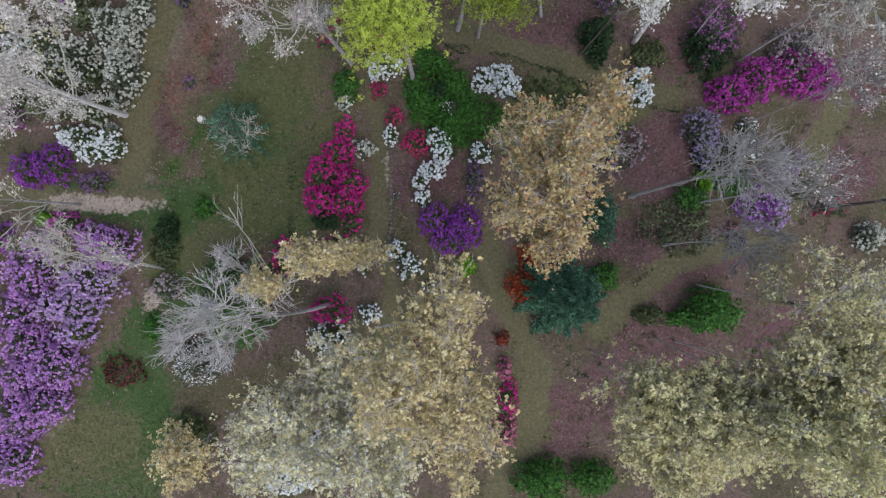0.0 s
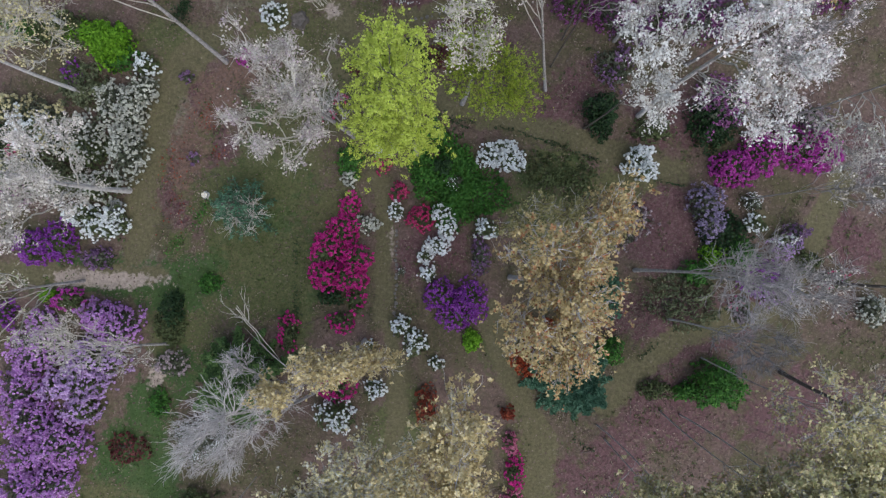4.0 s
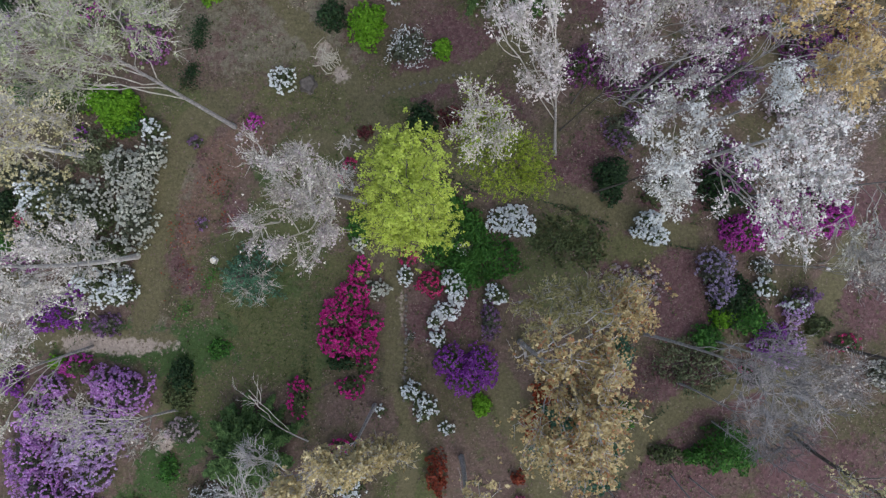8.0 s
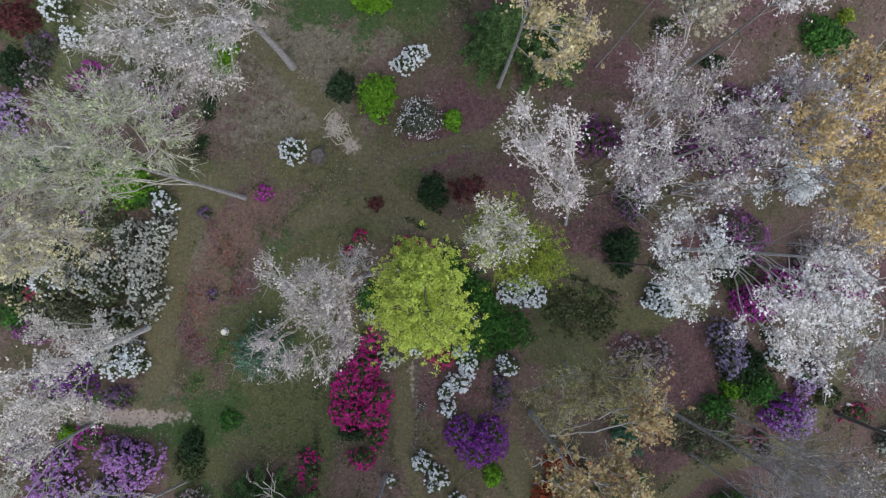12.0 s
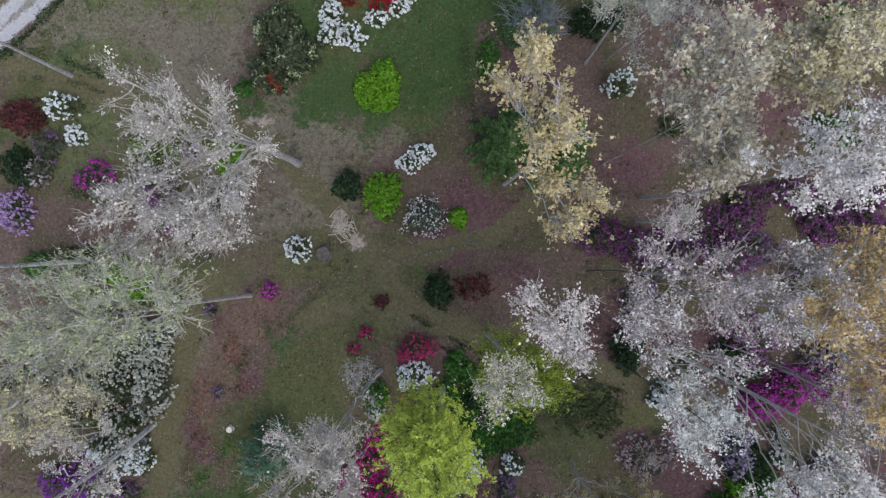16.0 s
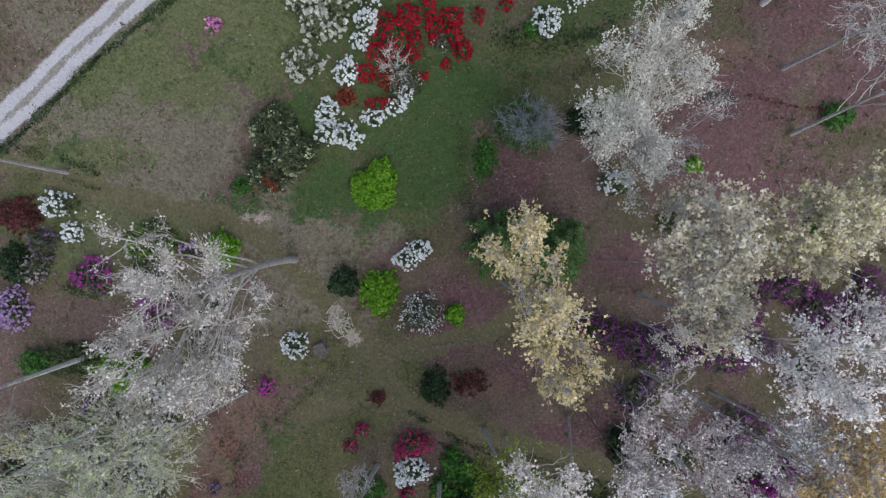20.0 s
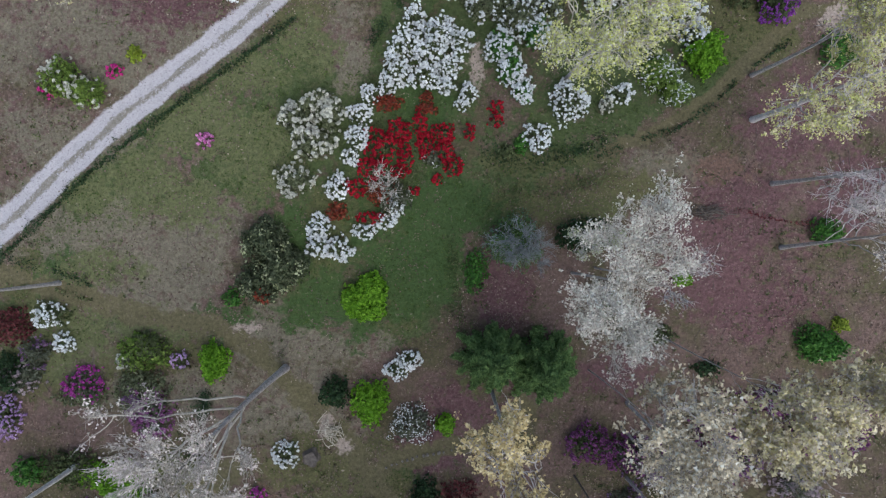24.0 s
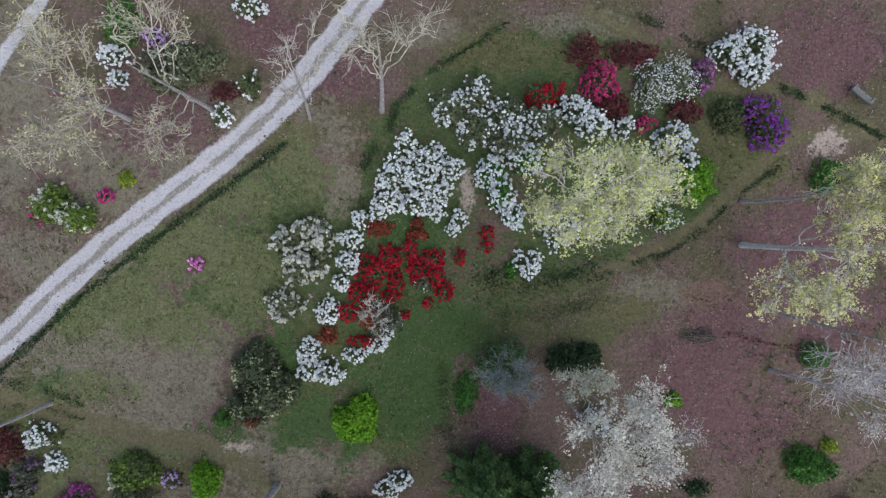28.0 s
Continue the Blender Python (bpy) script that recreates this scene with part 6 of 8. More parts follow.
tree("tan_tree", -6, -11, [(-0.77, 1.97, 13.1, 3.93, 2.72, 4), (-3.91, -0.02, 11.6, 2.53, 2.53, 3.5), (1.85, 0.65, 14.6, 3.46, 2.31, 4), (1.05, 4.69, 13.1, 3.02, 2.11, 3)], YELLOW, BARK_GREY, "wide tree with pale yellow young leaves", spread=0.35, bare_tips=0.05, tips=800, limbs=14, crown='crown', leaf_two=CREAM, size=0.07, per_tip=120)
tree("tan_tree", -6.2, -1.2, [(-0.26, 0.8, 14.6, 2.02, 0.92, 2.5), (1.92, 0.93, 13.6, 1.49, 0.89, 2), (-2.86, -0.5, 14.6, 1.04, 0.87, 2)], GOLD, BARK_GREY, "slender tree with golden young leaves", tips=325, limbs=8, crown='crown', size=0.07, per_tip=120)
tree("bare_tree", -8.38, -4.09, [(-2.5, 1.2, 13.6, 3.3, 1.7, 4), (-4.3, -0.7, 12.6, 2.8, 1.8, 4), (-2.8, 3.5, 12.6, 1.6, 1.2, 3)], None, BARK_GREY, "leafless tree with pale grey spreading branches", tips=380, limbs=10, twig=5, per_tip=0)
tree("beige_tree", 11.61, -8.66, [(0.55, 1.37, 17.6, 2.87, 2.35, 4), (-0.55, -1.37, 15.6, 2.51, 1.96, 4)], WOOD_TAN, BARK_GREY, "tall tree with beige and olive-tan buds", leaf_two=STRAW_GREEN, share=0.3, tips=650, limbs=10, crown='crown', size=0.062, girth=0.3, trunk_bark=BARK_TRUNK, spread=0.36, bare_tips=0.03, per_tip=150)
tree("beige_tree", 17.24, -6.89, [(-1.31, -0.86, 19.6, 3.16, 2.43, 5), (1.31, 0.86, 18.6, 2.02, 2.27, 4)], WOOD_TAN, BARK_GREY, "tall tree with pale yellow-tan young leaves", tips=624, limbs=11, crown='crown', leaf_two=STRAW_GREEN, share=0.5, size=0.062, girth=0.3, trunk_bark=BARK_TRUNK, spread=0.36, bare_tips=0.03, per_tip=150)
tree("beige_tree", 18.91, -2.64, [(-1.52, 0.58, 17.6, 2.87, 2.09, 4), (1.52, -0.58, 16.6, 1.62, 2.16, 4)], WOOD_TAN, BARK_GREY, "tall thin tree with beige buds", tips=380, limbs=10, crown='crown', per_tip=70, size=0.062, girth=0.3, trunk_bark=BARK_TRUNK, spread=0.36, bare_tips=0.03, leaf_two=STRAW_GREEN, share=0.3)
tree("lime_tree", -2.2, 12.6, [(-0.37, 0.59, 17.6, 1.87, 2.39, 3.5), (-0.9, 1.7, 14.8, 1.7, 2.0, 5), (0.2, -0.85, 12.6, 1.47, 1.71, 5), (-1.74, -0.34, 10.6, 2.27, 2.27, 6)], LIME, BARK_DARK, "tall tree with dense lime-green young leaves", tips=460, limbs=12, per_tip=330, size=0.046, crown='crown', spread=0.46, gather=0.1, bare_tips=0.0)
tree("lime_tree", 2.61, 15.86, [(-0.33, -0.48, 9.6, 2.79, 2.13, 3), (1.48, -0.7, 8.6, 1.71, 1.71, 3), (-1.15, 1.18, 9.6, 1.99, 1.66, 3)], LIME_DARK, BARK_DARK, "smaller tree with yellow-green young leaves", tips=280, limbs=8, crown='crown', spread=0.42, gather=0.1, bare_tips=0.0, per_tip=142, size=0.046)
tree("blossom_tree", 1.09, 16.41, [(-0.36, 0.39, 15.6, 2.22, 1.94, 4), (0.36, -0.39, 13.6, 1.48, 1.48, 3)], GREY_WHITE, BARK_PALE, "thin tree with pinkish white blossom", tips=187, limbs=8, per_tip=44, leaf_two=LIME_DARK, share=0.35, gather=0.62, hollow=0.65, bare_tips=0.12, tilt=0.6)
tree("blossom_tree", -6.82, 13.86, [(-1.2, 0.15, 16.6, 2.69, 2.29, 4), (-2.27, -2.36, 15.6, 1.95, 2.23, 4), (-0.03, -1.54, 15.6, 1.67, 2.51, 4)], GREY_WHITE, BARK_PALE, "tall thin tree with greyish white blossom on pale branches", tips=325, limbs=11, per_tip=50, twig=5, leaf_two=BLUSH, share=0.5, crown='crown', gather=0.62, hollow=0.65, bare_tips=0.12, tilt=0.6)
tree("dogwood_tree", 10.15, 14.5, [(-0.85, 0.8, 17.6, 2.08, 2.34, 4), (0.85, -0.8, 12.6, 1.53, 1.83, 4)], DOGWOOD, BARK_PALE, "tall tree full of white blossom", tips=262, limbs=9, gather=0.62, hollow=0.65, bare_tips=0.12, tilt=0.6, girth=0.4, trunk_bark=BARK_DARK)
tree("dogwood_tree", 14.22, 15.4, [(-2.8, -1.19, 22.6, 1.82, 1.93, 4), (-2.15, -2.64, 19.6, 1.45, 1.45, 3.5), (0.52, -2.42, 19.6, 1.21, 1.69, 3.5), (-0.7, -3.8, 18.6, 1.26, 2.26, 4)], DOGWOOD, BARK_PALE, "tall wide tree full of white blossom", gather=0.62, hollow=0.5, bare_tips=0.1, tilt=0.6, tips=300, limbs=15, leaf_two=PINK_WHITE, share=0.5, twig=2, girth=0.85, trunk_bark=BARK_GREY, lean=0.15)
tree("blossom_tree", 7.35, 17.33, [(-5.26, 2.92, 19.6, 1.82, 1.82, 4), (-3.75, 1.42, 16.6, 1.35, 1.62, 4)], PINK_WHITE, BARK_PALE, "slender tree with pale pink blossom", tips=212, limbs=8, twig=2, per_tip=44, gather=0.62, hollow=0.65, bare_tips=0.12, tilt=0.6, girth=0.6)
tree("blossom_tree", 8.55, 21.09, [(-0.52, 1.84, 18.6, 3.01, 2.51, 4), (1.65, -0.46, 17.6, 2.6, 2.08, 4), (-1.14, -1.39, 15.6, 1.67, 1.67, 4)], BLUSH, BARK_PALE, "wide tree with pinkish white blossom", tips=300, limbs=12, per_tip=64, leaf_two=PINK_WHITE, share=0.4, gather=0.62, hollow=0.5, bare_tips=0.1, tilt=0.6, girth=0.35, trunk_bark=BARK_DARK)
tree("tan_tree", 15.2, 19.6, [(-2.1, 1.3, 21.0, 1.5, 2.0, 3), (-0.2, 2.9, 20.4, 1.6, 1.6, 3.5), (-0.6, -3.0, 21.4, 1.2, 1.7, 3), (1.3, -0.2, 19.0, 1.5, 1.9, 3)], ORANGE_GOLD, BARK_GREY, "tall tree with golden-orange young leaves", tips=360, limbs=12, crown='crown', per_tip=110, size=0.06, girth=0.6)
tree("blossom_tree", 17.8, 19.22, [(0, 0, 11.6, 2.08, 1.76, 3)], WHITE, BARK_PALE, "small tree with bluish white blossom", gather=0.62, hollow=0.5, bare_tips=0.1, tilt=0.6, tips=120, limbs=8)
tree("blossom_tree", -12.8, 29.2, [(-1.38, -0.52, 16.49, 3.74, 2.94, 4.5), (-2.76, -4.5, 16.49, 2.94, 2.67, 4.5), (0.98, -3.19, 16.49, 2.14, 3.47, 4), (-0.6, -5.0, 17.6, 2.86, 1.56, 4)], PINK_WHITE, BARK_PALE, "wide thin tree with pale blossom on silvery branches", tips=600, limbs=14, per_tip=46, twig=6, girth=1.5, trunk_bark=BARK_TRUNK, leaf_two=GREY_WHITE, share=0.5, gather=0.62, hollow=0.65, bare_tips=0.12, tilt=0.6, lean=0.4)
tree("budding_tree", -16.41, 19.5, [(-0.38, 1.6, 17.6, 4.16, 2.86, 4.5), (-3.33, -0.29, 16.6, 3.23, 2.42, 4)], PALE_GREEN, BARK_PALE, "wide thin tree with pale green buds", tips=430, limbs=12, per_tip=100, twig=6, girth=0.9, crown='crown')
tree("blossom_tree", -23.7, 10, [(3.76, -0.2, 15.6, 3.07, 2.79, 5), (2.24, -2.76, 14.6, 2.31, 2.31, 5)], GREY_WHITE, BARK_PALE, "tall tree with greyish white blossom leaning over a bench", tips=350, limbs=11, per_tip=64, girth=1.15, trunk_bark=BARK_GREY, twig=2, leaf_two=PINK_WHITE, gather=0.62, hollow=0.65, bare_tips=0.12, tilt=0.6, lean=0.15)
tree("budding_tree", -26.97, 17.29, [(5.85, -1.28, 16.6, 3.23, 1.89, 4)], YELLOW, BARK_PALE, "thin tree with pale yellow buds", tips=250, limbs=9, per_tip=64, girth=0.9, trunk_bark=BARK_GREY, crown='crown', twig=6, lean=0.15)
tree("gold_tree", 2.4, 27.58, [(-1, 2.8, 19.57, 1.8, 2.04, 3.5), (-0.05, -0.07, 19.57, 1.92, 1.68, 3.5), (1.05, -2.74, 17.57, 1.81, 1.81, 3.5)], GOLD, BARK_GREY, "tall open tree with golden young leaves", tips=300, limbs=11, per_tip=102, size=0.06, gather=0.6, crown='crown', girth=0.8, spread=0.32)
tree("beige_tree", 9.61, 28.97, [(-0.55, 1.6, 19.51, 2.16, 2.88, 4), (0.55, -1.6, 17.51, 1.55, 2.06, 4)], BEIGE, BARK_GREY, "tall tree with beige buds", tips=420, limbs=10, per_tip=85, crown='crown', leaf_two=CREAM, share=0.15, size=0.07, girth=0.3, trunk_bark=BARK_TRUNK, spread=0.36, bare_tips=0.1)
tree("beige_tree", 14.91, 31.5, [(-1.54, -0.72, 19.31, 2.64, 2.16, 4), (1.54, 0.72, 18.31, 1.74, 1.49, 4)], YELLOW, BARK_GREY, "tall tree with pale yellow young leaves", tips=360, limbs=10, crown='crown', leaf_two=BEIGE, share=0.5, size=0.07, girth=0.3, trunk_bark=BARK_TRUNK, spread=0.36, bare_tips=0.1, per_tip=112)
tree("dogwood_tree", 12.47, 26.53, [(-1.26, -0.64, 23.6, 2.03, 1.83, 4), (1.26, 0.64, 22.6, 1.27, 1.49, 4)], PINK_WHITE, BARK_PALE, "tall tree full of pinkish white blossom", tips=312, limbs=10, leaf_two=DOGWOOD, share=0.4, gather=0.62, hollow=0.65, bare_tips=0.12, tilt=0.6, girth=0.6)
tree("dogwood_tree", 7.7, 19.11, [(0.9, -1.05, 17.6, 3.35, 2.84, 4.5), (-0.9, 1.05, 17.6, 2.06, 2.06, 4)], BLUSH, BARK_PALE, "wide tree full of pale blossom", tips=220, limbs=12, per_tip=64, leaf_two=DOGWOOD, share=0.4, gather=0.62, hollow=0.65, bare_tips=0.12, tilt=0.6, girth=0.35, trunk_bark=BARK_DARK)
tree("dogwood_tree", 12.42, 20.95, [(0, 0, 19.6, 2.64, 2.4, 4.5)], BLUSH, BARK_PALE, "tall tree with white blossom", tips=250, limbs=9, per_tip=64, leaf_two=DOGWOOD, share=0.35, gather=0.62, hollow=0.65, bare_tips=0.12, tilt=0.6, girth=0.6)
tree("dogwood_tree", 8.2, 36.2, [(-1.76, 1.05, 16.15, 2.3, 3.3, 4.5), (-0.22, 3.23, 17.15, 1.5, 2.0, 4), (-0.67, -2.4, 15.15, 2.0, 2.2, 4), (-2.0, -1.0, 15.6, 2.0, 1.6, 3.5), (0.97, 1.5, 16.15, 1.4, 1.6, 3), (0.37, 4.5, 17.0, 1.0, 1.5, 2.5)], CREAM, BARK_PALE, "tall tree full of creamy white blossom beside the lawn", tips=560, limbs=12, leaf_two=GREY_WHITE, share=0.45, gather=0.5, hollow=0.5, bare_tips=0.16, tilt=0.8, per_tip=115, size=0.043, lean=0.5, girth=0.6)
tree("bare_tree", 9.8, 36.6, [(2.5, 1.0, 12.6, 1.5, 1.1, 1.4), (1.2, -1.2, 12.0, 1.2, 0.8, 1.2)], GREY_WHITE, BARK_GREY, "slender tree with bare grey branches beside a white-flowering tree", tips=46, limbs=5, twig=2, per_tip=9, girth=0.6, crook=1.5)
tree("dogwood_tree", 8.5, 38.3, [(-0.6, 0.1, 5.6, 1.5, 1.1, 1.6), (0.8, 0.5, 6.0, 1.3, 1.2, 1.6)], CREAM, BARK_PALE, "small dogwood with thin cream blossom at the lawn edge", tips=150, limbs=8, per_tip=46, size=0.05, leaf_two=PALE_GREEN, share=0.45, gather=0.55, girth=0.7)
bush("dark_evergreen_shrub", 8.9, 38.9, [(-0.5, 0, 1.5, 1.3, 1.7), (0.9, 0.2, 1.2, 1.1, 1.5)], DARK, None, "dark evergreen shrub beneath a small dogwood", cover=0, leafy=1.6)
tree("yellow_tree", 7.64, 50.06, [(-0.63, 0.9, 11.9, 3.3, 2.5, 4.5), (2.5, 0.4, 10.9, 2.3, 2.5, 4), (-1.6, -1.2, 9.9, 2.2, 2.0, 4), (1.0, -1.3, 9.9, 1.8, 1.7, 3.5)], PALE_LIME, BARK_PALE, "wide tree with pale yellow-green young leaves in the main bed", tips=520, limbs=15, per_tip=105, crown='crown', leaf_two=CREAM, share=0.26, spread=0.36, bare_tips=0.10, gather=0.5, hollow=0.3)
tree("yellow_tree", 20.8, 47.1, [(-3.39, -2.18, 12.9, 2.55, 1.98, 4), (-0.2, 1.43, 11.9, 2.05, 2.34, 4)], YELLOW, BARK_GREY, "leaning tree with pale yellow young leaves", tips=330, gather=0.5, leaf_two=PALE_LIME, share=0.5, limbs=9, girth=1.4, trunk_bark=BARK_GREY, crown='crown', per_tip=105, lean=0.15)
tree("bare_tree", -4.8, 56.58, [(1.01, 1.57, 11.9, 2.64, 2.05, 4), (3.65, 1.25, 12.9, 1.7, 1.42, 4), (-0.45, 0.7, 11.9, 1.76, 1.76, 3)], None, BARK_SYCAMORE, "leafless sycamore with pale limbs beside the gravel drive", crook=1.6, girth=1.3, tips=90, limbs=7, twig=3, per_tip=0)
tree("bare_tree", -9.87, 55.98, [(1.24, 0.36, 9.9, 1.87, 2.18, 4), (2.68, 2.49, 10.9, 1.51, 1.51, 3)], None, BARK_PALE, "slender leafless tree reaching over the gravel drive", tips=60, limbs=6, twig=3, per_tip=0)
tree("bare_tree", -22.6, 56.0, [(3.2, 1.2, 12.6, 2.0, 2.3, 3.5), (4.0, -2.3, 11.9, 2.0, 2.4, 3), (1.2, -3.6, 11.4, 1.9, 2.0, 3)], STRAW_GREEN, BARK_SYCAMORE, "tall tree with tangled pale limbs and thin straw-green buds", crook=1.9, girth=1.3, tips=230, limbs=11, twig=3, per_tip=26, crown='crown', leaf_two=WOOD_TAN, share=0.4, lean=0.5)
tree("bare_tree", -16.8, 56.7, [(1.8, -3.8, 11.9, 2.2, 1.9, 2.5), (1.6, 1.6, 12.4, 2.3, 1.5, 3)], STRAW_GREEN, BARK_SYCAMORE, "leafless tree with forked tan branches beside the drive", crook=1.7, girth=1.2, tips=130, limbs=9, twig=3, per_tip=10, crown='crown', lean=0.5)
tree("blossom_tree", 23.3, 38.0, [(0.1, 0.2, 12.2, 2.3, 1.6, 3), (-0.9, 2.6, 11.2, 2.0, 1.4, 3)], GREY_WHITE, BARK_GREY, "thin tree with greyish white blossom leaning over leaf litter", tips=150, limbs=7, twig=3, per_tip=30, girth=1.15, trunk_bark=BARK_TRUNK, gather=0.62, hollow=0.65, bare_tips=0.12, tilt=0.6)
tree("bare_tree", 22.4, 42.6, [(-3.07, -1.65, 14.09, 2.47, 1.65, 3)], BLUSH, BARK_GREY, "thin tree with blush-grey buds", tips=137, limbs=7, twig=3, per_tip=12, girth=1.1, trunk_bark=BARK_TRUNK, crown='crown', lean=0.15)
tree("bare_tree", -11.15, -3.92, [(-0.96, 6.28, 9.6, 1.5, 1.67, 2.5)], None, BARK_PALE, "thin leaning leafless tree with pale stem", tips=8, limbs=2, crook=0.4, girth=0.5, twig=2, per_tip=0)
tree("bare_tree", -20.79, -1.46, [(-0.22, 1.04, 8.6, 3.43, 1.89, 3), (-2.6, 2.08, 8.6, 2.06, 1.71, 2.5)], GREY_WHITE, BARK_PALE, "leafless pale tree spreading over the lilac azaleas", tips=162, limbs=9, twig=4, per_tip=4)
tree("bare_tree", 13.9, 3.9, [(0.3, -0.3, 17.0, 2.5, 2.1, 4), (2.4, 0.7, 13.6, 2.4, 1.9, 3)], None, BARK_TWIG, "leafless tree with fine blue-grey twigs and dark trunk", girth=0.75, tips=230, limbs=9, twig=6, per_tip=0)
tree("bare_tree", 18.85, 3.45, [(0, 0, 13.6, 2.68, 1.78, 3)], GREY_WHITE, BARK_TWIG, "thin leafless grey tree with pale twig ends", girth=0.6, trunk_bark=BARK_TWIG, tips=150, limbs=8, twig=4, per_tip=4)
tree("bare_tree", 16.36, 0.25, [(0, 0, 12.6, 2.45, 1.84, 3)], None, BARK_TWIG, "thin leafless grey tree over leaf litter", girth=0.6, trunk_bark=BARK_TWIG, tips=137, limbs=8, twig=5, per_tip=0)
tree("bare_tree", 27.4, 3.1, [(0.4, 0.6, 12.6, 2.6, 2.4, 3.5)], GREY_WHITE, BARK_TWIG, "thin leafless tree with few pale buds and a dark trunk", tips=130, limbs=9, twig=5, per_tip=8, trunk_bark=BARK_DARK)
tree("bare_tree", 22.2, 9.2, [(0.0, 0.0, 12.6, 2.0, 2.2, 3.0)], GREY_WHITE, BARK_TWIG, "thin grey tree with scattered white buds", tips=120, limbs=8, twig=5, per_tip=14, girth=0.4)
tree("beige_tree", 24.8, -3.7, [(-2.4, 0.9, 15.0, 2.5, 2.1, 3.5), (0.5, -1.2, 15.6, 2.3, 2.0, 3.5)], BEIGE, BARK_TWIG, "thin tree with beige buds and a dark trunk", tips=260, limbs=9, twig=4, per_tip=30, size=0.06, crown='crown', trunk_bark=BARK_DARK)
tree("dogwood_tree", 22.07, 14.11, [(-4.03, -4.76, 18.6, 1.76, 1.51, 4), (-4.94, -3.64, 17.6, 1.57, 1.31, 4)], CREAM, BARK_PALE, "tall tree with cream-white blossom behind the azalea bank", tips=137, limbs=8, per_tip=12, girth=0.55, trunk_bark=BARK_TRUNK, twig=2, gather=0.62, hollow=0.65, bare_tips=0.12, tilt=0.6, lean=0.15)
tree("blossom_tree", 18.6, 15.6, [(-1.3, 0.0, 16.0, 2.1, 2.5, 3.5)], PINK_WHITE, BARK_TWIG, "thin tree with scattered pinkish white blossom over the azaleas", tips=170, limbs=9, per_tip=34, twig=4, girth=0.4, gather=0.55, tilt=0.6)
tree("bare_tree", -28.2, 22.1, [(0.2, 0.1, 13.6, 2.2, 1.7, 3), (3.6, -1.2, 14.6, 2.6, 1.4, 3.5)], PALE_GREEN, BARK_PALE, "thin pale tree with few green buds", tips=220, limbs=9, per_tip=22, girth=1.25, trunk_bark=BARK_GREY, twig=4, crown='crown', lean=0.1)
tree("bare_tree", -29.0, 35.6, [(0.3, 0.2, 12.0, 1.6, 1.3, 2.5)], GREY_WHITE, BARK_GREY, "thin leafless grey tree beside a white azalea", tips=70, limbs=7, per_tip=5, twig=3, crown='crown', girth=1.2)
tree("blossom_tree", 12.05, 24.77, [(0, 0, 8.6, 1.16, 1.16, 2.5)], GREY_WHITE, BARK_PALE, "small tree with greyish white blossom", tips=60, limbs=6, per_tip=64, gather=0.62, hollow=0.65, bare_tips=0.12, tilt=0.6)
tree("yellow_tree", 20.69, 50.22, [(0, 0, 12.9, 1.7, 1.7, 3)], YELLOW, BARK_GREY, "tree with pale yellow young leaves at the wood edge", tips=240, gather=0.5, leaf_two=PALE_LIME, share=0.5, limbs=7, crown='crown', per_tip=105)
bush("green_shrub", 9.05, -16.84, [(-1.86, -0.06, 2.21, 1.64, 2.6), (1.86, 0.06, 1.81, 1.32, 2.2)], GREEN, None, "spreading light green shrub at the path edge", cover=0, leafy=1.4)
bush("white_azalea", -30.35, 14.28, [(0, 0, 1.8, 2.05, 2.4)], OLIVE, WHITE, "rounded azalea bush covered in white blossom", cover=0.6)
bush("cream_azalea", -23.46, 12.63, [(0, 0, 1.48, 2.47, 2.2)], DRAB, CREAM, "shrub with cream-white blossom among grey-green leaves", cover=0.6)
bush("green_shrub", -26.77, 13.1, [(0, 0, 2.07, 1.66, 1.4)], OLIVE, None, "leafy green evergreen shrub", cover=0, leafy=1.4)
bush("mauve_azalea", -22.52, 25.33, [(0, 0, 1.4, 1.48, 1.6)], DRAB, DUSKY, "twiggy azalea bush with faded mauve blossom", cover=0.6)
bush("cream_azalea", -20.51, -2.79, [(0, 0, 1.49, 1, 1.4)], DRAB, BLUSH, "pale pinkish twiggy shrub beside the lilac azaleas", cover=0.5, leafy=0.4)
bush("olive_shrub", 8.61, 10.95, [(-1.05, 0.22, 2.09, 2.09, 0.35), (1.05, -0.22, 1.67, 1.84, 0.3)], OLIVE, None, "low dark green groundcover beside the path", cover=0, leafy=0.8, ragged=0.4)
bush("pink_azalea", 19.21, 24.7, [(0, 0, 2.46, 1.48, 1.9)], DRAB, PLUM, "thin azalea bush with faded dark plum-purple blossom", cover=0.7)
bush("pink_azalea", 25.58, 24.93, [(0, 0, 2.05, 2.05, 2)], DRAB, PLUM, "thin azalea bush with faded dark plum-purple blossom", cover=0.7)
bush("pink_azalea", 29.15, 26.82, [(0, 0, 1.39, 1.64, 2)], OLIVE, PLUM, "azalea bush covered in dark plum-purple blossom", cover=0.6)
bush("dark_evergreen_shrub", 26.2, 39.18, [(0, 0, 1.2, 1.04, 1.3)], GREEN, None, "dark green evergreen shrub", cover=0, leafy=1.5)
bush("pink_azalea", 27.14, 12.63, [(0, 0, 1.8, 1.8, 2.2)], OLIVE, FUCHSIA, "azalea bush covered in purple-pink blossom", cover=0.9)
bush("dark_evergreen_shrub", 26.86, 30.65, [(0, 0, 1.64, 1.07, 1.5)], GREEN, None, "dark green evergreen shrub", cover=0, leafy=1.5)
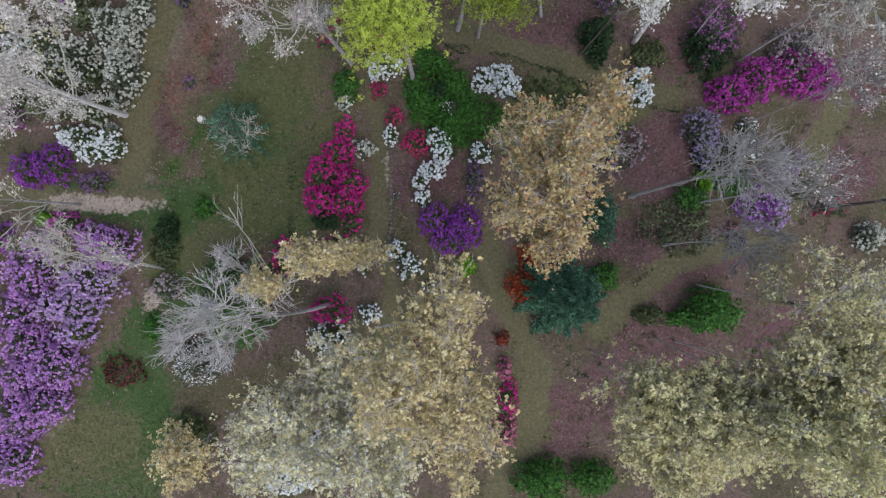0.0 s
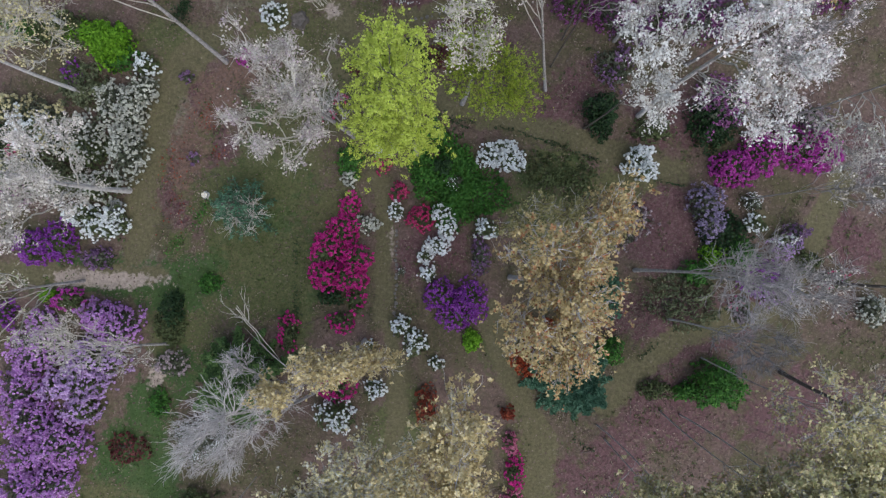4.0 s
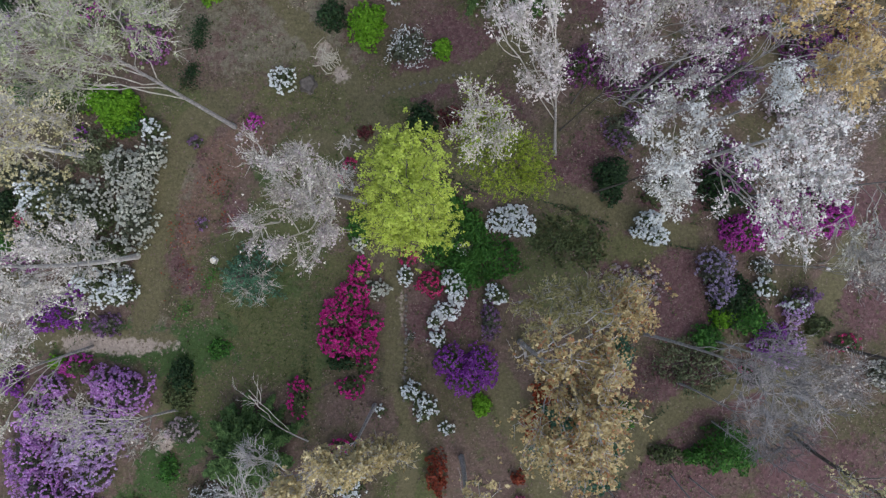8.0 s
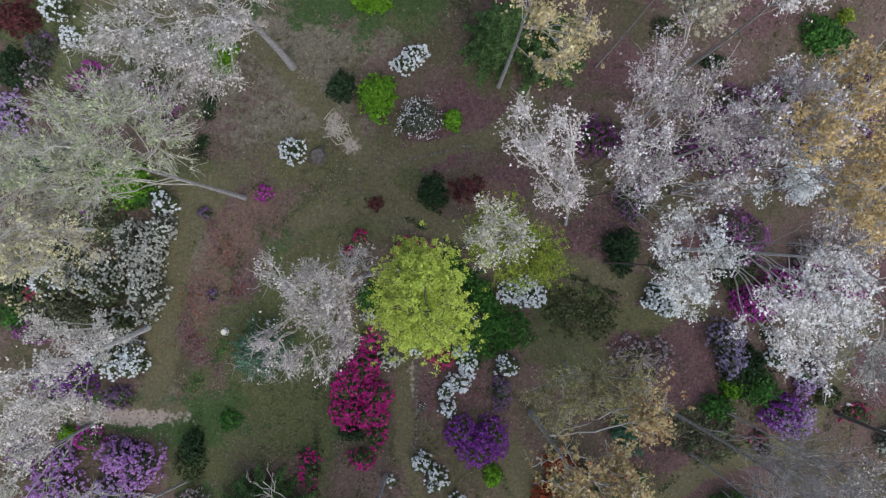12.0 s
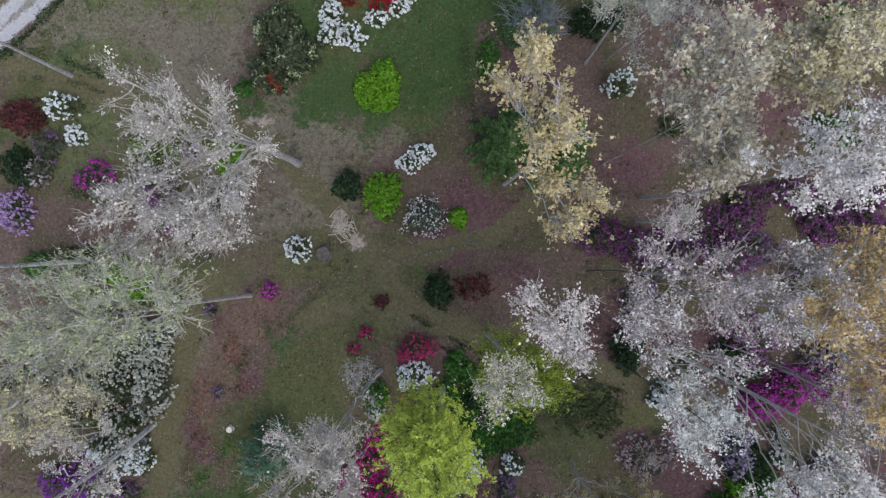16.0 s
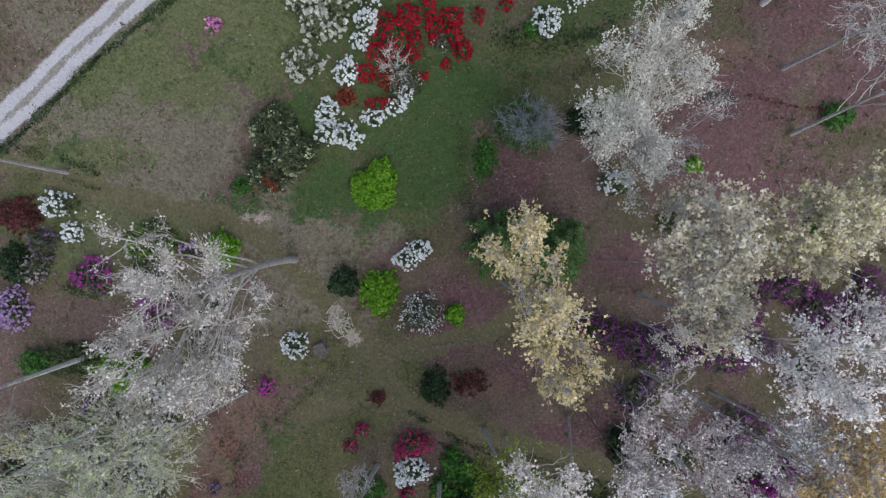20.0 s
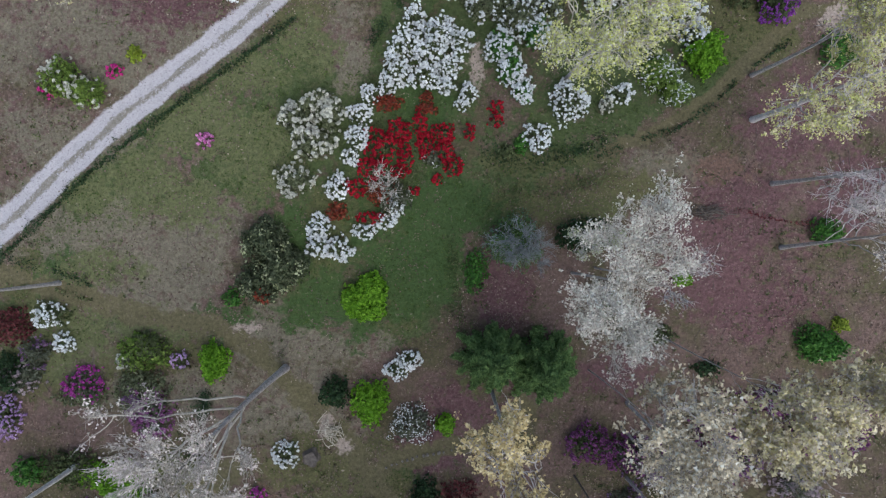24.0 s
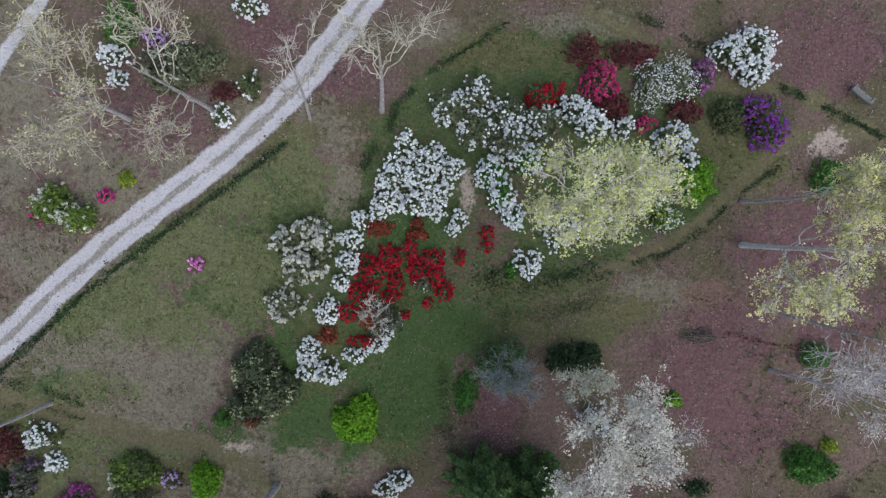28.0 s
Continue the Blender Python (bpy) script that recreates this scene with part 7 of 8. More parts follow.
tree("beige_tree", 11.0, -7.6, [(-0.86, 0.63, 16.6, 2.7, 1.89, 4), (0.86, -0.63, 17.6, 2.35, 1.57, 4)], WOOD_TAN, BARK_GREY, "tall thin tree with beige buds at the wood edge", tips=487, limbs=10, per_tip=150, crown='crown', size=0.062, girth=0.3, trunk_bark=BARK_TRUNK, spread=0.36, bare_tips=0.03, leaf_two=STRAW_GREEN, share=0.3)
tree("beige_tree", 15.8, -6.6, [(0.64, 1.33, 18.6, 2.77, 2.02, 4), (-0.64, -1.33, 16.6, 2.16, 1.89, 4)], WOOD_TAN, BARK_GREY, "tall tree with yellow-tan catkins", leaf_two=STRAW_GREEN, share=0.3, tips=520, limbs=11, per_tip=150, crown='crown', size=0.062, girth=0.3, trunk_bark=BARK_TRUNK, spread=0.36, bare_tips=0.03)
tree("beige_tree", -14.33, -11.33, [(0, 0, 11.6, 1.58, 1.89, 3)], GOLD, BARK_GREY, "small tree with few golden leaves", tips=91, limbs=6, per_tip=150, crown='crown', size=0.062, girth=0.3, trunk_bark=BARK_TRUNK, spread=0.36, bare_tips=0.03)
bush("pink_azalea", 28.49, 24.48, [(0, 0, 1.89, 1.65, 2)], OLIVE, PLUM, "azalea with dark plum-purple blossom under the flowering trees", cover=0.62)
bush("pink_azalea", 23.27, 26.77, [(0, 0, 2.47, 1.07, 1.8)], OLIVE, PLUM, "azalea with dark plum-purple blossom under the flowering trees", cover=0.62)
bush("pink_azalea", 9.63, 23.59, [(0, 0, 2.06, 1.57, 1.7)], OLIVE, PLUM, "azalea with dark plum-purple blossom under the flowering trees", cover=0.62)
bush("pink_azalea", 15.82, 22.35, [(0, 0, 1.82, 0.99, 1.7)], OLIVE, PLUM, "azalea with dark plum-purple blossom under the flowering trees", cover=0.62)
bush("cream_azalea", -32.02, 15.87, [(0, 0, 2.22, 1.32, 2)], DRAB, YELLOW, "pale yellow flowering shrub in the wood", cover=0.6)
bush("green_shrub", -31.52, 21.8, [(0, 0, 1.41, 1.08, 1.5)], GREEN, None, "leafy green evergreen shrub", cover=0, leafy=1.4)
bush("olive_shrub", -26.77, 17.57, [(0, 0, 1.82, 1.82, 1.4)], SAGE, None, "dense rounded shrub with olive-green leaves", cover=0, leafy=1.5)
bush("cream_azalea", -28.65, 13.67, [(0, 0, 1.81, 1.24, 1.8)], DRAB, YELLOW, "shrub with cream-white blossom among grey-green leaves", cover=0.4)
bush("olive_shrub", -32.85, 13.51, [(0, 0, 1.66, 1.66, 1.5)], DARK, None, "dense rounded shrub with olive-green leaves", cover=0, leafy=1.5)
bush("olive_shrub", -29.43, 14.31, [(0, 0, 2.47, 1.65, 1.6)], SAGE, None, "dense rounded shrub with olive-green leaves", cover=0, leafy=1.5)
bush("green_shrub", -33.17, 11.06, [(0, 0, 1.65, 1.23, 1.6)], GREEN, None, "leafy green evergreen shrub", cover=0, leafy=1.4)
bush("pink_azalea", -31.96, 9.81, [(0, 0, 1.65, 0.99, 1.6)], DRAB, DUSKY, "thin azalea bush with faded purple-pink blossom", cover=0.7)
bush("cream_azalea", -31.85, 11.89, [(0, 0, 2.05, 1.23, 1.8)], DRAB, YELLOW, "shrub with cream-white blossom among grey-green leaves", cover=0.4)
bush("olive_shrub", -23.25, 27.78, [(0, 0, 2.05, 1.81, 1.5)], SAGE, None, "dense rounded shrub with olive-green leaves", cover=0, leafy=1.5)
bush("mauve_azalea", -22.74, 26.56, [(0, 0, 1.64, 1.64, 1.7)], DRAB, DUSKY, "twiggy azalea bush with faded mauve blossom", cover=0.7)
bush("olive_shrub", -33, 29.08, [(0, 0, 1.39, 1.64, 1.6)], DARK, None, "dense rounded shrub with olive-green leaves", cover=0, leafy=1.5)
bush("lilac_azalea", -33.29, 25.8, [(0, 0, 1.23, 1.8, 1.8)], OLIVE, LILAC, "tall azalea bush covered in lilac blossom", cover=0.97)
bush("bright_green_shrub", 19.6, 5.11, [(0, 0, 1.08, 0.92, 1)], BRIGHT, None, "dense rounded shrub with bright green leaves", cover=0, leafy=4.0)
bush("olive_shrub", 20.4, 6.37, [(0, 0, 2.08, 2.08, 1.2)], DARK, None, "dense rounded shrub with olive-green leaves", cover=0, leafy=1.5)
bush("mauve_azalea", 23.8, 2.84, [(0, 0, 2.07, 1.65, 1.6)], DRAB, LILAC, "twiggy azalea bush with faded mauve blossom", cover=0.7)
bush("olive_shrub", 17.54, 1.76, [(0, 0, 2.92, 2.5, 0.8)], SAGE, None, "low mossy green groundcover in the wood", cover=0, leafy=0.6)
bush("cream_azalea", -26.97, 13.78, [(0, 0, 2.46, 2.05, 2)], DRAB, CREAM, "shrub with cream-white blossom among grey-green leaves", cover=0.6)
bush("olive_shrub", -29.18, 10.88, [(0, 0, 2.47, 1.64, 1.6)], SAGE, None, "dense rounded shrub with olive-green leaves", cover=0, leafy=1.5)
bush("white_azalea", -25.65, 10.26, [(0, 0, 1.89, 1.39, 1.8)], OLIVE, CREAM, "loose azalea bush with scattered white blossom", cover=0.5)
bush("green_shrub", -32.02, 12.55, [(0, 0, 2.06, 1.48, 1.6)], OLIVE, None, "leafy green evergreen shrub", cover=0, leafy=1.4)
bush("cream_azalea", -24.49, 16.21, [(0, 0, 1.39, 2.05, 2)], DRAB, CREAM, "shrub with cream-white blossom among grey-green leaves", cover=0.6)
bush("cream_azalea", -29.86, 15.42, [(0, 0, 2.05, 1.48, 1.8)], DRAB, YELLOW, "shrub with cream-white blossom among grey-green leaves", cover=0.4)
tree("dogwood_tree", -25.99, 10.34, [(1.14, -0.54, 5.1, 2.98, 1.71, 1.6), (-1.14, 0.54, 5.6, 2.2, 1.47, 1.5)], GREY_WHITE, BARK_PALE, "low spreading dogwood with greyish white blossom behind the bench", tips=150, limbs=8, per_tip=60, gather=0.62, hollow=0.65, bare_tips=0.12, tilt=0.6)
tree("tan_tree", 7.21, 7.06, [(-1.55, -0.16, 8.6, 2.74, 2.05, 3), (1.55, 0.16, 8.6, 2.05, 2.05, 3)], OLIVE_TAN, BARK_GREY, "smaller tree with olive-tan young leaves", tips=260, limbs=10, crown='crown', size=0.06, per_tip=120)
bush("green_shrub", 0.78, 9.77, [(-0.96, 1.53, 2.49, 2.49, 0.9), (1.52, -0.15, 2.5, 2.08, 0.8), (-0.56, -1.38, 2.08, 1.66, 0.8)], GREEN, None, "lush green leafy groundcover under the lime tree", cover=0, leafy=1.6)
bush("green_shrub", -28.16, 21.76, [(0, 0, 2.07, 1.49, 1.2)], OLIVE, None, "leafy green evergreen shrub", cover=0, leafy=1.4)
bush("green_shrub", -24.32, 19.91, [(0, 0, 1.49, 1.25, 1)], GREEN, None, "leafy green evergreen shrub", cover=0, leafy=1.4)
bush("purple_azalea", -27.56, 18.66, [(0, 0, 0.66, 1.08, 1.2)], OLIVE, PURPLE, "azalea bush covered in violet blossom", cover=0.5)
bush("pink_azalea", 21.24, 11.24, [(0, 0, 1.89, 1.4, 1.7)], OLIVE, FUCHSIA, "azalea bush covered in purple-pink blossom", cover=0.8)
bush("pink_azalea", 17.07, 22.64, [(0, 0, 1.65, 1.4, 1.6)], OLIVE, PLUM, "azalea bush covered in dark plum-purple blossom", cover=0.55)
bush("pink_azalea", 20.11, 26.01, [(0, 0, 1.81, 1.48, 1.6)], OLIVE, PLUM, "azalea bush covered in dark plum-purple blossom", cover=0.6)
bush("mauve_azalea", 12.29, 18.88, [(0, 0, 1.66, 1.66, 1.2)], DRAB, MAUVE, "twiggy azalea bush with faded mauve blossom", cover=0.4)
bush("mauve_azalea", 14.21, 22.18, [(0, 0, 2.48, 1.82, 1.4)], DRAB, MAUVE, "faded mauve azalea under bare twigs", cover=0.5)
bush("mauve_azalea", 20.38, 22.54, [(0, 0, 2.47, 1.65, 1.5)], DRAB, MAUVE, "faded mauve azalea under bare twigs", cover=0.5)
bush("green_shrub", 15.14, 14.5, [(0, 0, 1.66, 1.25, 0.8)], OLIVE, None, "leafy green evergreen shrub", cover=0, leafy=1.4)
bush("dark_evergreen_shrub", 14.68, 31.63, [(0, 0, 1.24, 0.83, 0.8)], OLIVE, None, "dark green evergreen shrub", cover=0, leafy=1.5)
bush("mauve_azalea", -27.45, 28.16, [(0, 0, 1.65, 1.49, 1.3)], DRAB, FUCHSIA, "twiggy azalea bush with faded mauve blossom", cover=0.5)
bush("green_shrub", -29.51, 21.92, [(0, 0, 2.49, 1.24, 1)], OLIVE, None, "leafy green evergreen shrub", cover=0, leafy=0.5)
bush("green_shrub", -26.67, 21.49, [(0, 0, 2.07, 1.08, 0.9)], BRIGHT, None, "leafy green evergreen shrub", cover=0, leafy=1.4)
tree("blossom_tree", -27.13, 3.29, [(-0.19, -1.48, 8.6, 2.05, 3.42, 3), (0.19, 1.48, 9.6, 1.67, 1.67, 3)], GREY_WHITE, BARK_PALE, "small tree with greenish white blossom beside the lilac bank", tips=140, limbs=8, per_tip=50, leaf_two=PALE_GREEN, share=0.4, gather=0.5)
bush("purple_azalea", -32.68, 0.82, [(0, 0, 0.99, 1.16, 1.5)], OLIVE, PURPLE, "azalea bush covered in violet blossom", cover=0.95)
bush("purple_azalea", -29.86, 0.39, [(0, 0, 1.24, 0.99, 1.6)], OLIVE, ORCHID, "azalea bush covered in violet blossom", cover=0.95)
bush("bright_green_shrub", -29.61, 2.26, [(0, 0, 0.67, 0.5, 0.8)], BRIGHT, None, "dense rounded shrub with bright green leaves", cover=0, leafy=4.0)
bush("green_shrub", -17.54, 3.11, [(0, 0, 1, 0.75, 0.6)], GREEN, None, "leafy green evergreen shrub", cover=0, leafy=1.4)
bush("dark_evergreen_shrub", -20.25, 1.24, [(0, 0, 0.83, 1.41, 1.6)], DARK, None, "dark green evergreen shrub", cover=0, leafy=1.5)
bush("purple_azalea", 23.08, 3.29, [(0, 0, 1.57, 1.48, 1.8)], OLIVE, PURPLE, "azalea bush covered in violet blossom", cover=0.95)
bush("purple_azalea", 19.28, 7.18, [(0, 0, 1.07, 1.4, 2)], DRAB, LAVENDER, "azalea bush covered in dusty lavender blossom", cover=0.6)
bush("dark_evergreen_shrub", 21.39, 5.1, [(0, 0, 1.49, 1.41, 1.5)], GREEN, None, "dark green evergreen shrub", cover=0, leafy=1.5)
bush("lilac_azalea", 25.04, 5.58, [(0, 0, 1.24, 1, 1.3)], OLIVE, LILAC, "tall azalea bush covered in lilac blossom", cover=0.7)
bush("olive_shrub", 26.59, 4.45, [(0, 0, 1.08, 0.92, 1)], OLIVE, None, "dense rounded shrub with olive-green leaves", cover=0, leafy=1.5)
bush("mauve_azalea", 12.85, 7.43, [(0, 0, 2.5, 1.91, 1)], DRAB, BLUSH, "pinkish beige twiggy shrub in leaf litter", cover=0.55, leafy=0.3, wood=BARK_TAN, stems=12)
bush("rose_azalea", 28.84, 3.03, [(0, 0, 1.25, 0.83, 0.8)], OLIVE, ROSE, "faded rose-pink low shrub", cover=0.35)
bush("mauve_azalea", 21.83, 0.49, [(0, 0, 0.75, 0.75, 1)], DRAB, BLUSH, "twiggy azalea bush with faded mauve blossom", cover=0.6)
bush("white_azalea", 14.3, 11.7, [(-0.3, 0.6, 0.9, 0.8, 3.2), (0.2, -0.5, 0.8, 0.75, 2.6), (-1.0, -0.2, 0.55, 0.45, 1.7)], OLIVE, WHITE, "upright azalea covered in brilliant white blossom beside the mown path", cover=0.95)
bush("mauve_azalea", 18.45, 22.08, [(0, 0, 2.44, 1.46, 2.6)], DRAB, PLUM, "twiggy shrub with faded lavender-grey blossom", cover=0.5, leafy=0.35, wood=BARK_GREY, stems=14)
bush("mauve_azalea", 26.12, 14.3, [(0, 0, 2.43, 2.03, 2.8)], DRAB, BLUSH, "twiggy shrub with faded lavender-grey blossom", cover=0.5, leafy=0.35, wood=BARK_GREY, stems=14)
bush("mauve_azalea", 20.01, 15.98, [(0, 0, 2.03, 2.43, 2.8)], DRAB, DUSKY, "twiggy shrub with faded lavender-grey blossom", cover=0.5, leafy=0.35, wood=BARK_GREY, stems=14)
bush("mauve_azalea", 24.61, 20.39, [(0, 0, 2.04, 1.22, 2.4)], DRAB, BLUSH, "twiggy shrub with faded lavender-grey blossom", cover=0.5, leafy=0.35, wood=BARK_GREY, stems=14)
bush("olive_shrub", -18.66, 59.26, [(0.72, 0.63, 2.51, 1.34, 1.8), (-0.72, -0.63, 1.97, 1.02, 1.5)], SAGE, None, "wide olive-green shrub in the wood", cover=0, leafy=1.5)
bush("maroon_shrub", -15.76, 57.86, [(0, 0, 1.11, 0.71, 0.9)], MAROON, None, "low shrub with dark maroon leaves", cover=0)
bush("olive_shrub", -22.91, 30.5, [(0, 0, 2.12, 1.55, 1.3)], SPRING, None, "light olive-green leafy shrub in rough grass", cover=0, leafy=1.3)
bush("bright_green_shrub", -17.81, 29.85, [(0, 0, 1.14, 1.63, 1.5)], BRIGHT, None, "upright bright green shrub in rough grass", cover=0, leafy=4.0)
bush("olive_shrub", -27.58, 27.32, [(0, 0, 2.06, 1.07, 1)], SAGE, None, "dense rounded shrub with olive-green leaves", cover=0, leafy=1.5)
bush("mauve_azalea", -31.99, 28.64, [(0, 0, 1.64, 1.23, 1.2)], DRAB, BLUSH, "twiggy azalea bush with faded mauve blossom", cover=0.4)
tree("bare_tree", 4.1, 38.3, [(-0.3, 0.3, 3.2, 1.9, 2.0, 1.8), (0.5, -0.4, 3.2, 1.7, 1.7, 1.6)], None, BARK_BLUE, "small leafless shrub-like tree of grey-blue twigs", tips=190, limbs=13, twig=5, per_tip=0, girth=0.4, fork=0.08)
bush("lilac_azalea", -30.79, -3.28, [(0.64, 1.43, 2.05, 2.22, 2.5), (-0.64, -1.43, 1.64, 2.05, 2.4)], DRAB, ORCHID, "tall azalea bush covered in purple blossom", cover=1.0)
tree("bare_tree", -14.21, 8.04, [(0, 0, 3.8, 2.32, 1.7, 1)], None, BARK_PALE, "small leafless tree with pale twigs over a young pine", tips=60, limbs=9, twig=3, per_tip=0, girth=0.5, fork=0.1)
tree("bare_tree", -5.07, 42.41, [(0, 0, 1.71, 1.32, 1.32, 1)], None, BARK_PALE, "small leafless twiggy shrub among red azaleas", tips=50, limbs=9, twig=3, per_tip=0, girth=0.45, fork=0.1)
tree("bare_tree", -7.68, 14.71, [(0, 0, 5.6, 1.61, 1.61, 2)], GREY_WHITE, BARK_GREY, "small thin grey tree with few pale buds", tips=60, limbs=7, twig=3, per_tip=6, girth=0.6, fork=0.15)


# ---- edging, benches, stumps and other small things ----
def edging(name, line, half, high, material, label, dense=1.0, category="border"):
    """A scruffy line of low plants along a path's edge."""
    rng = fresh()
    ln = np.array(line)
    seg = np.hypot(*np.diff(ln, axis=0).T)
    n = int(seg.sum() * 260 * half * 2 * dense)
    s = rng.uniform(0, seg.sum(), n)
    k = np.searchsorted(np.cumsum(seg), s).clip(0, len(seg) - 1)
    f = ((s - np.concatenate([[0], np.cumsum(seg)])[k]) / seg[k])[:, None]
    xy = ln[k] * (1 - f) + ln[k + 1] * f + rng.normal(0, half * 0.7, (n, 2)) * (1 + 0.5 * np.sin(s * 1.7))[:, None]
    gap = np.sin(s * 0.8 + 2) + np.sin(s * 1.9) > (-9 if name == "verge" else -0.9)
    xy, s, n = xy[gap], s[gap], int(gap.sum())
    hump = high * (0.5 + 0.5 * np.sin(s * 2.3) * np.sin(s * 0.9 + 1)) + 0.05
    at = np.column_stack([xy, lay(xy[:, 0], xy[:, 1]) + rng.uniform(0, 1, n) * hump])
    ob = new(name, quad_mesh(name, *leaves(rng, at, 0.075, tilt=0.9), material))
    return tagged(ob, label, category, kind="stuff")


def box(sx, sy, sz, bevel=0.008):
    bm = bmesh.new()
    bmesh.ops.create_cube(bm, size=1)
    bmesh.ops.scale(bm, vec=(sx, sy, sz), verts=bm.verts)
    bmesh.ops.bevel(bm, geom=bm.edges[:], offset=bevel, segments=1, affect="EDGES")
    return bm


def solid(name, bm, material, parent, m=Matrix(), label=""):
    me = bpy.data.meshes.new(name)
    bm.transform(m)
    bm.to_mesh(me)
    bm.free()
    me.materials.append(material)
    ob = new(name, me)
    ob.parent = parent
    return tagged(ob, label)


GREY_WOOD = bark_material("weathered_grey_wood", (0.10, 0.105, 0.105), (0.22, 0.225, 0.22), 9.0)
CUT_WOOD = bark_material("pale_cut_wood", (0.52, 0.46, 0.36), (0.75, 0.70, 0.60), 8.0)
ROCK = bark_material("dark_field_stone", (0.06, 0.055, 0.05), (0.22, 0.20, 0.185), 5.0)


def bench(x, y, turn, label, long=1.65):
    ob = base_empty("garden_bench", x, y)
    ob.rotation_euler[2] = radians(turn)
    for i in range(4):
        solid("seat_slat", box(long, 0.095, 0.035), GREY_WOOD, ob, pose(0, -0.2 + i * 0.125, 0.45))
    for i in range(3):
        solid("back_slat", box(long, 0.03, 0.10), GREY_WOOD, ob, pose(0, 0.27 + i * 0.045, 0.56 + i * 0.14, -14))
    for sx in (-1, 1):
        for sy in (-0.2, 0.2):
            solid("leg", box(0.08, 0.08, 0.46), GREY_WOOD, ob, pose(sx * (long / 2 - 0.12), sy, 0.21))
        solid("armrest", box(0.09, 0.56, 0.04), GREY_WOOD, ob, pose(sx * (long / 2 - 0.05), 0.0, 0.66))
        solid("back_post", box(0.07, 0.06, 0.62), GREY_WOOD, ob, pose(sx * (long / 2 - 0.12), 0.29, 0.66, -14))
        solid("arm_post", box(0.06, 0.06, 0.22), GREY_WOOD, ob, pose(sx * (long / 2 - 0.06), -0.22, 0.55))
    return tagged(ob, label, "bench", "garden benches")


def stump(x, y, r, h, bark, top, label):
    rng = fresh()
    ob = base_empty("tree_stump", x, y)
    n = 18
    a = np.arange(n) * 2 * math.pi / n
    wob = 1 + 0.12 * np.sin(a * 5 + x) + rng.normal(0, 0.04, n)
    prof = [(1.55, -0.1), (1.25, 0.06), (1.04, 0.2 * h + 0.06), (1.0, h)]
    v = np.concatenate([np.stack([np.cos(a) * r * k * (wob if k > 1.02 else 1 + (wob - 1) * 0.5), np.sin(a) * r * k * wob, np.full(n, z)], 1) for k, z in prof])
    f = [(i * n + j, i * n + (j + 1) % n, (i + 1) * n + (j + 1) % n, (i + 1) * n + j) for i in range(3) for j in range(n)]
    part("bark", (v, f), bark, ob, soft=True)
    ring = [np.stack([np.cos(a) * r * k * (1 + (wob - 1) * 0.5), np.sin(a) * r * k * wob, np.full(n, h - d)], 1) for k, d in ((0.99, 0.0), (0.6, 0.01), (0.28, 0.03), (0.02, 0.05))]
    part("cut_face", (np.concatenate(ring), f), top, ob)
    return tagged(ob, label, "stump")


def stone_row(line, step, label):
    rng = fresh()
    ob = base_empty("stone_edging", *line[0])
    x0, y0 = line[0]
    protos = []
    for i in range(4):
        bm = bmesh.new()
        bmesh.ops.create_icosphere(bm, subdivisions=1, radius=0.11)
        for v in bm.verts:
            v.co *= rng.uniform(0.75, 1.25)
            v.co.z *= 0.6
        me = bpy.data.meshes.new("stone")
        bm.to_mesh(me)
        bm.free()
        me.materials.append(ROCK)
        protos.append(me)
    z0 = float(lay(x0, y0))
    for (ax, ay), (bx, by) in zip(line, line[1:]):
        n = int(math.hypot(bx - ax, by - ay) / step)
        for i in range(n):
            x, y = ax + (bx - ax) * i / n + rng.normal(0, 0.05), ay + (by - ay) * i / n + rng.normal(0, 0.05)
            s = new("stone", protos[int(rng.integers(4))])
            s.parent = ob
            s.location = (x - x0, y - y0, float(lay(x, y)) - z0 + 0.03)
            s.rotation_euler[2] = rng.uniform(0, 6)
            s.scale = (rng.uniform(0.7, 1.4),) * 3
    return tagged(ob, label, "stone edging")


def brush_pile(x, y, rx, ry, label, material=BARK_DARK, n=60):
    rng = fresh()
    ob = base_empty("brush_pile", x, y)
    for i in range(n):
        a = rng.uniform(0, math.pi)
        c = np.array([rng.normal(0, rx * 0.35), rng.normal(0, ry * 0.35), rng.uniform(0.05, 0.4)])
        d = np.array([math.cos(a) * rx, math.sin(a) * ry * 0.7, rng.normal(0, 0.08)]) * rng.uniform(0.3, 0.7)
        part("stick", tubes(bend((c - d)[None], (c + rng.normal(0, 0.12, 3))[None], (c + d)[None], 4), [np.linspace(0.035, 0.01, 4)], 4), material, ob, soft=True)
    return tagged(ob, label, "brush pile")


edging("verge", [(-33.90, 36.90), (-32.20, 38.10), (-29.00, 40.90), (-25.70, 43.90), (-21.70, 46.90), (-18.40, 49.30), (-14.80, 51.90), (-11.60, 54.30)], 0.22, 0.22, DARK, "dark green grassy verge along the gravel drive", 1.0)
# DARK leaves along the paths also stand in for shade at their ridges
edging("path_edging", [(9.85, 44.45), (12.65, 45.65), (15.46, 46.46), (17.86, 48.06), (20.25, 50.47), (23.44, 52.67)], 0.18, 0.25, DARK, "dark scruffy grass edge beside the wood", 0.5)
edging("path_edging", [(23.38, 58.25), (26.20, 57.06), (30.96, 54.66)], 0.22, 0.3, DARK, "dark leafy edge of the sandy path", 1.0)
edging("path_edging", [(13.35, 63.21), (16.15, 62.02), (18.56, 60.63)], 0.22, 0.25, DARK, "dark leafy border at the lawn edge", 0.7)
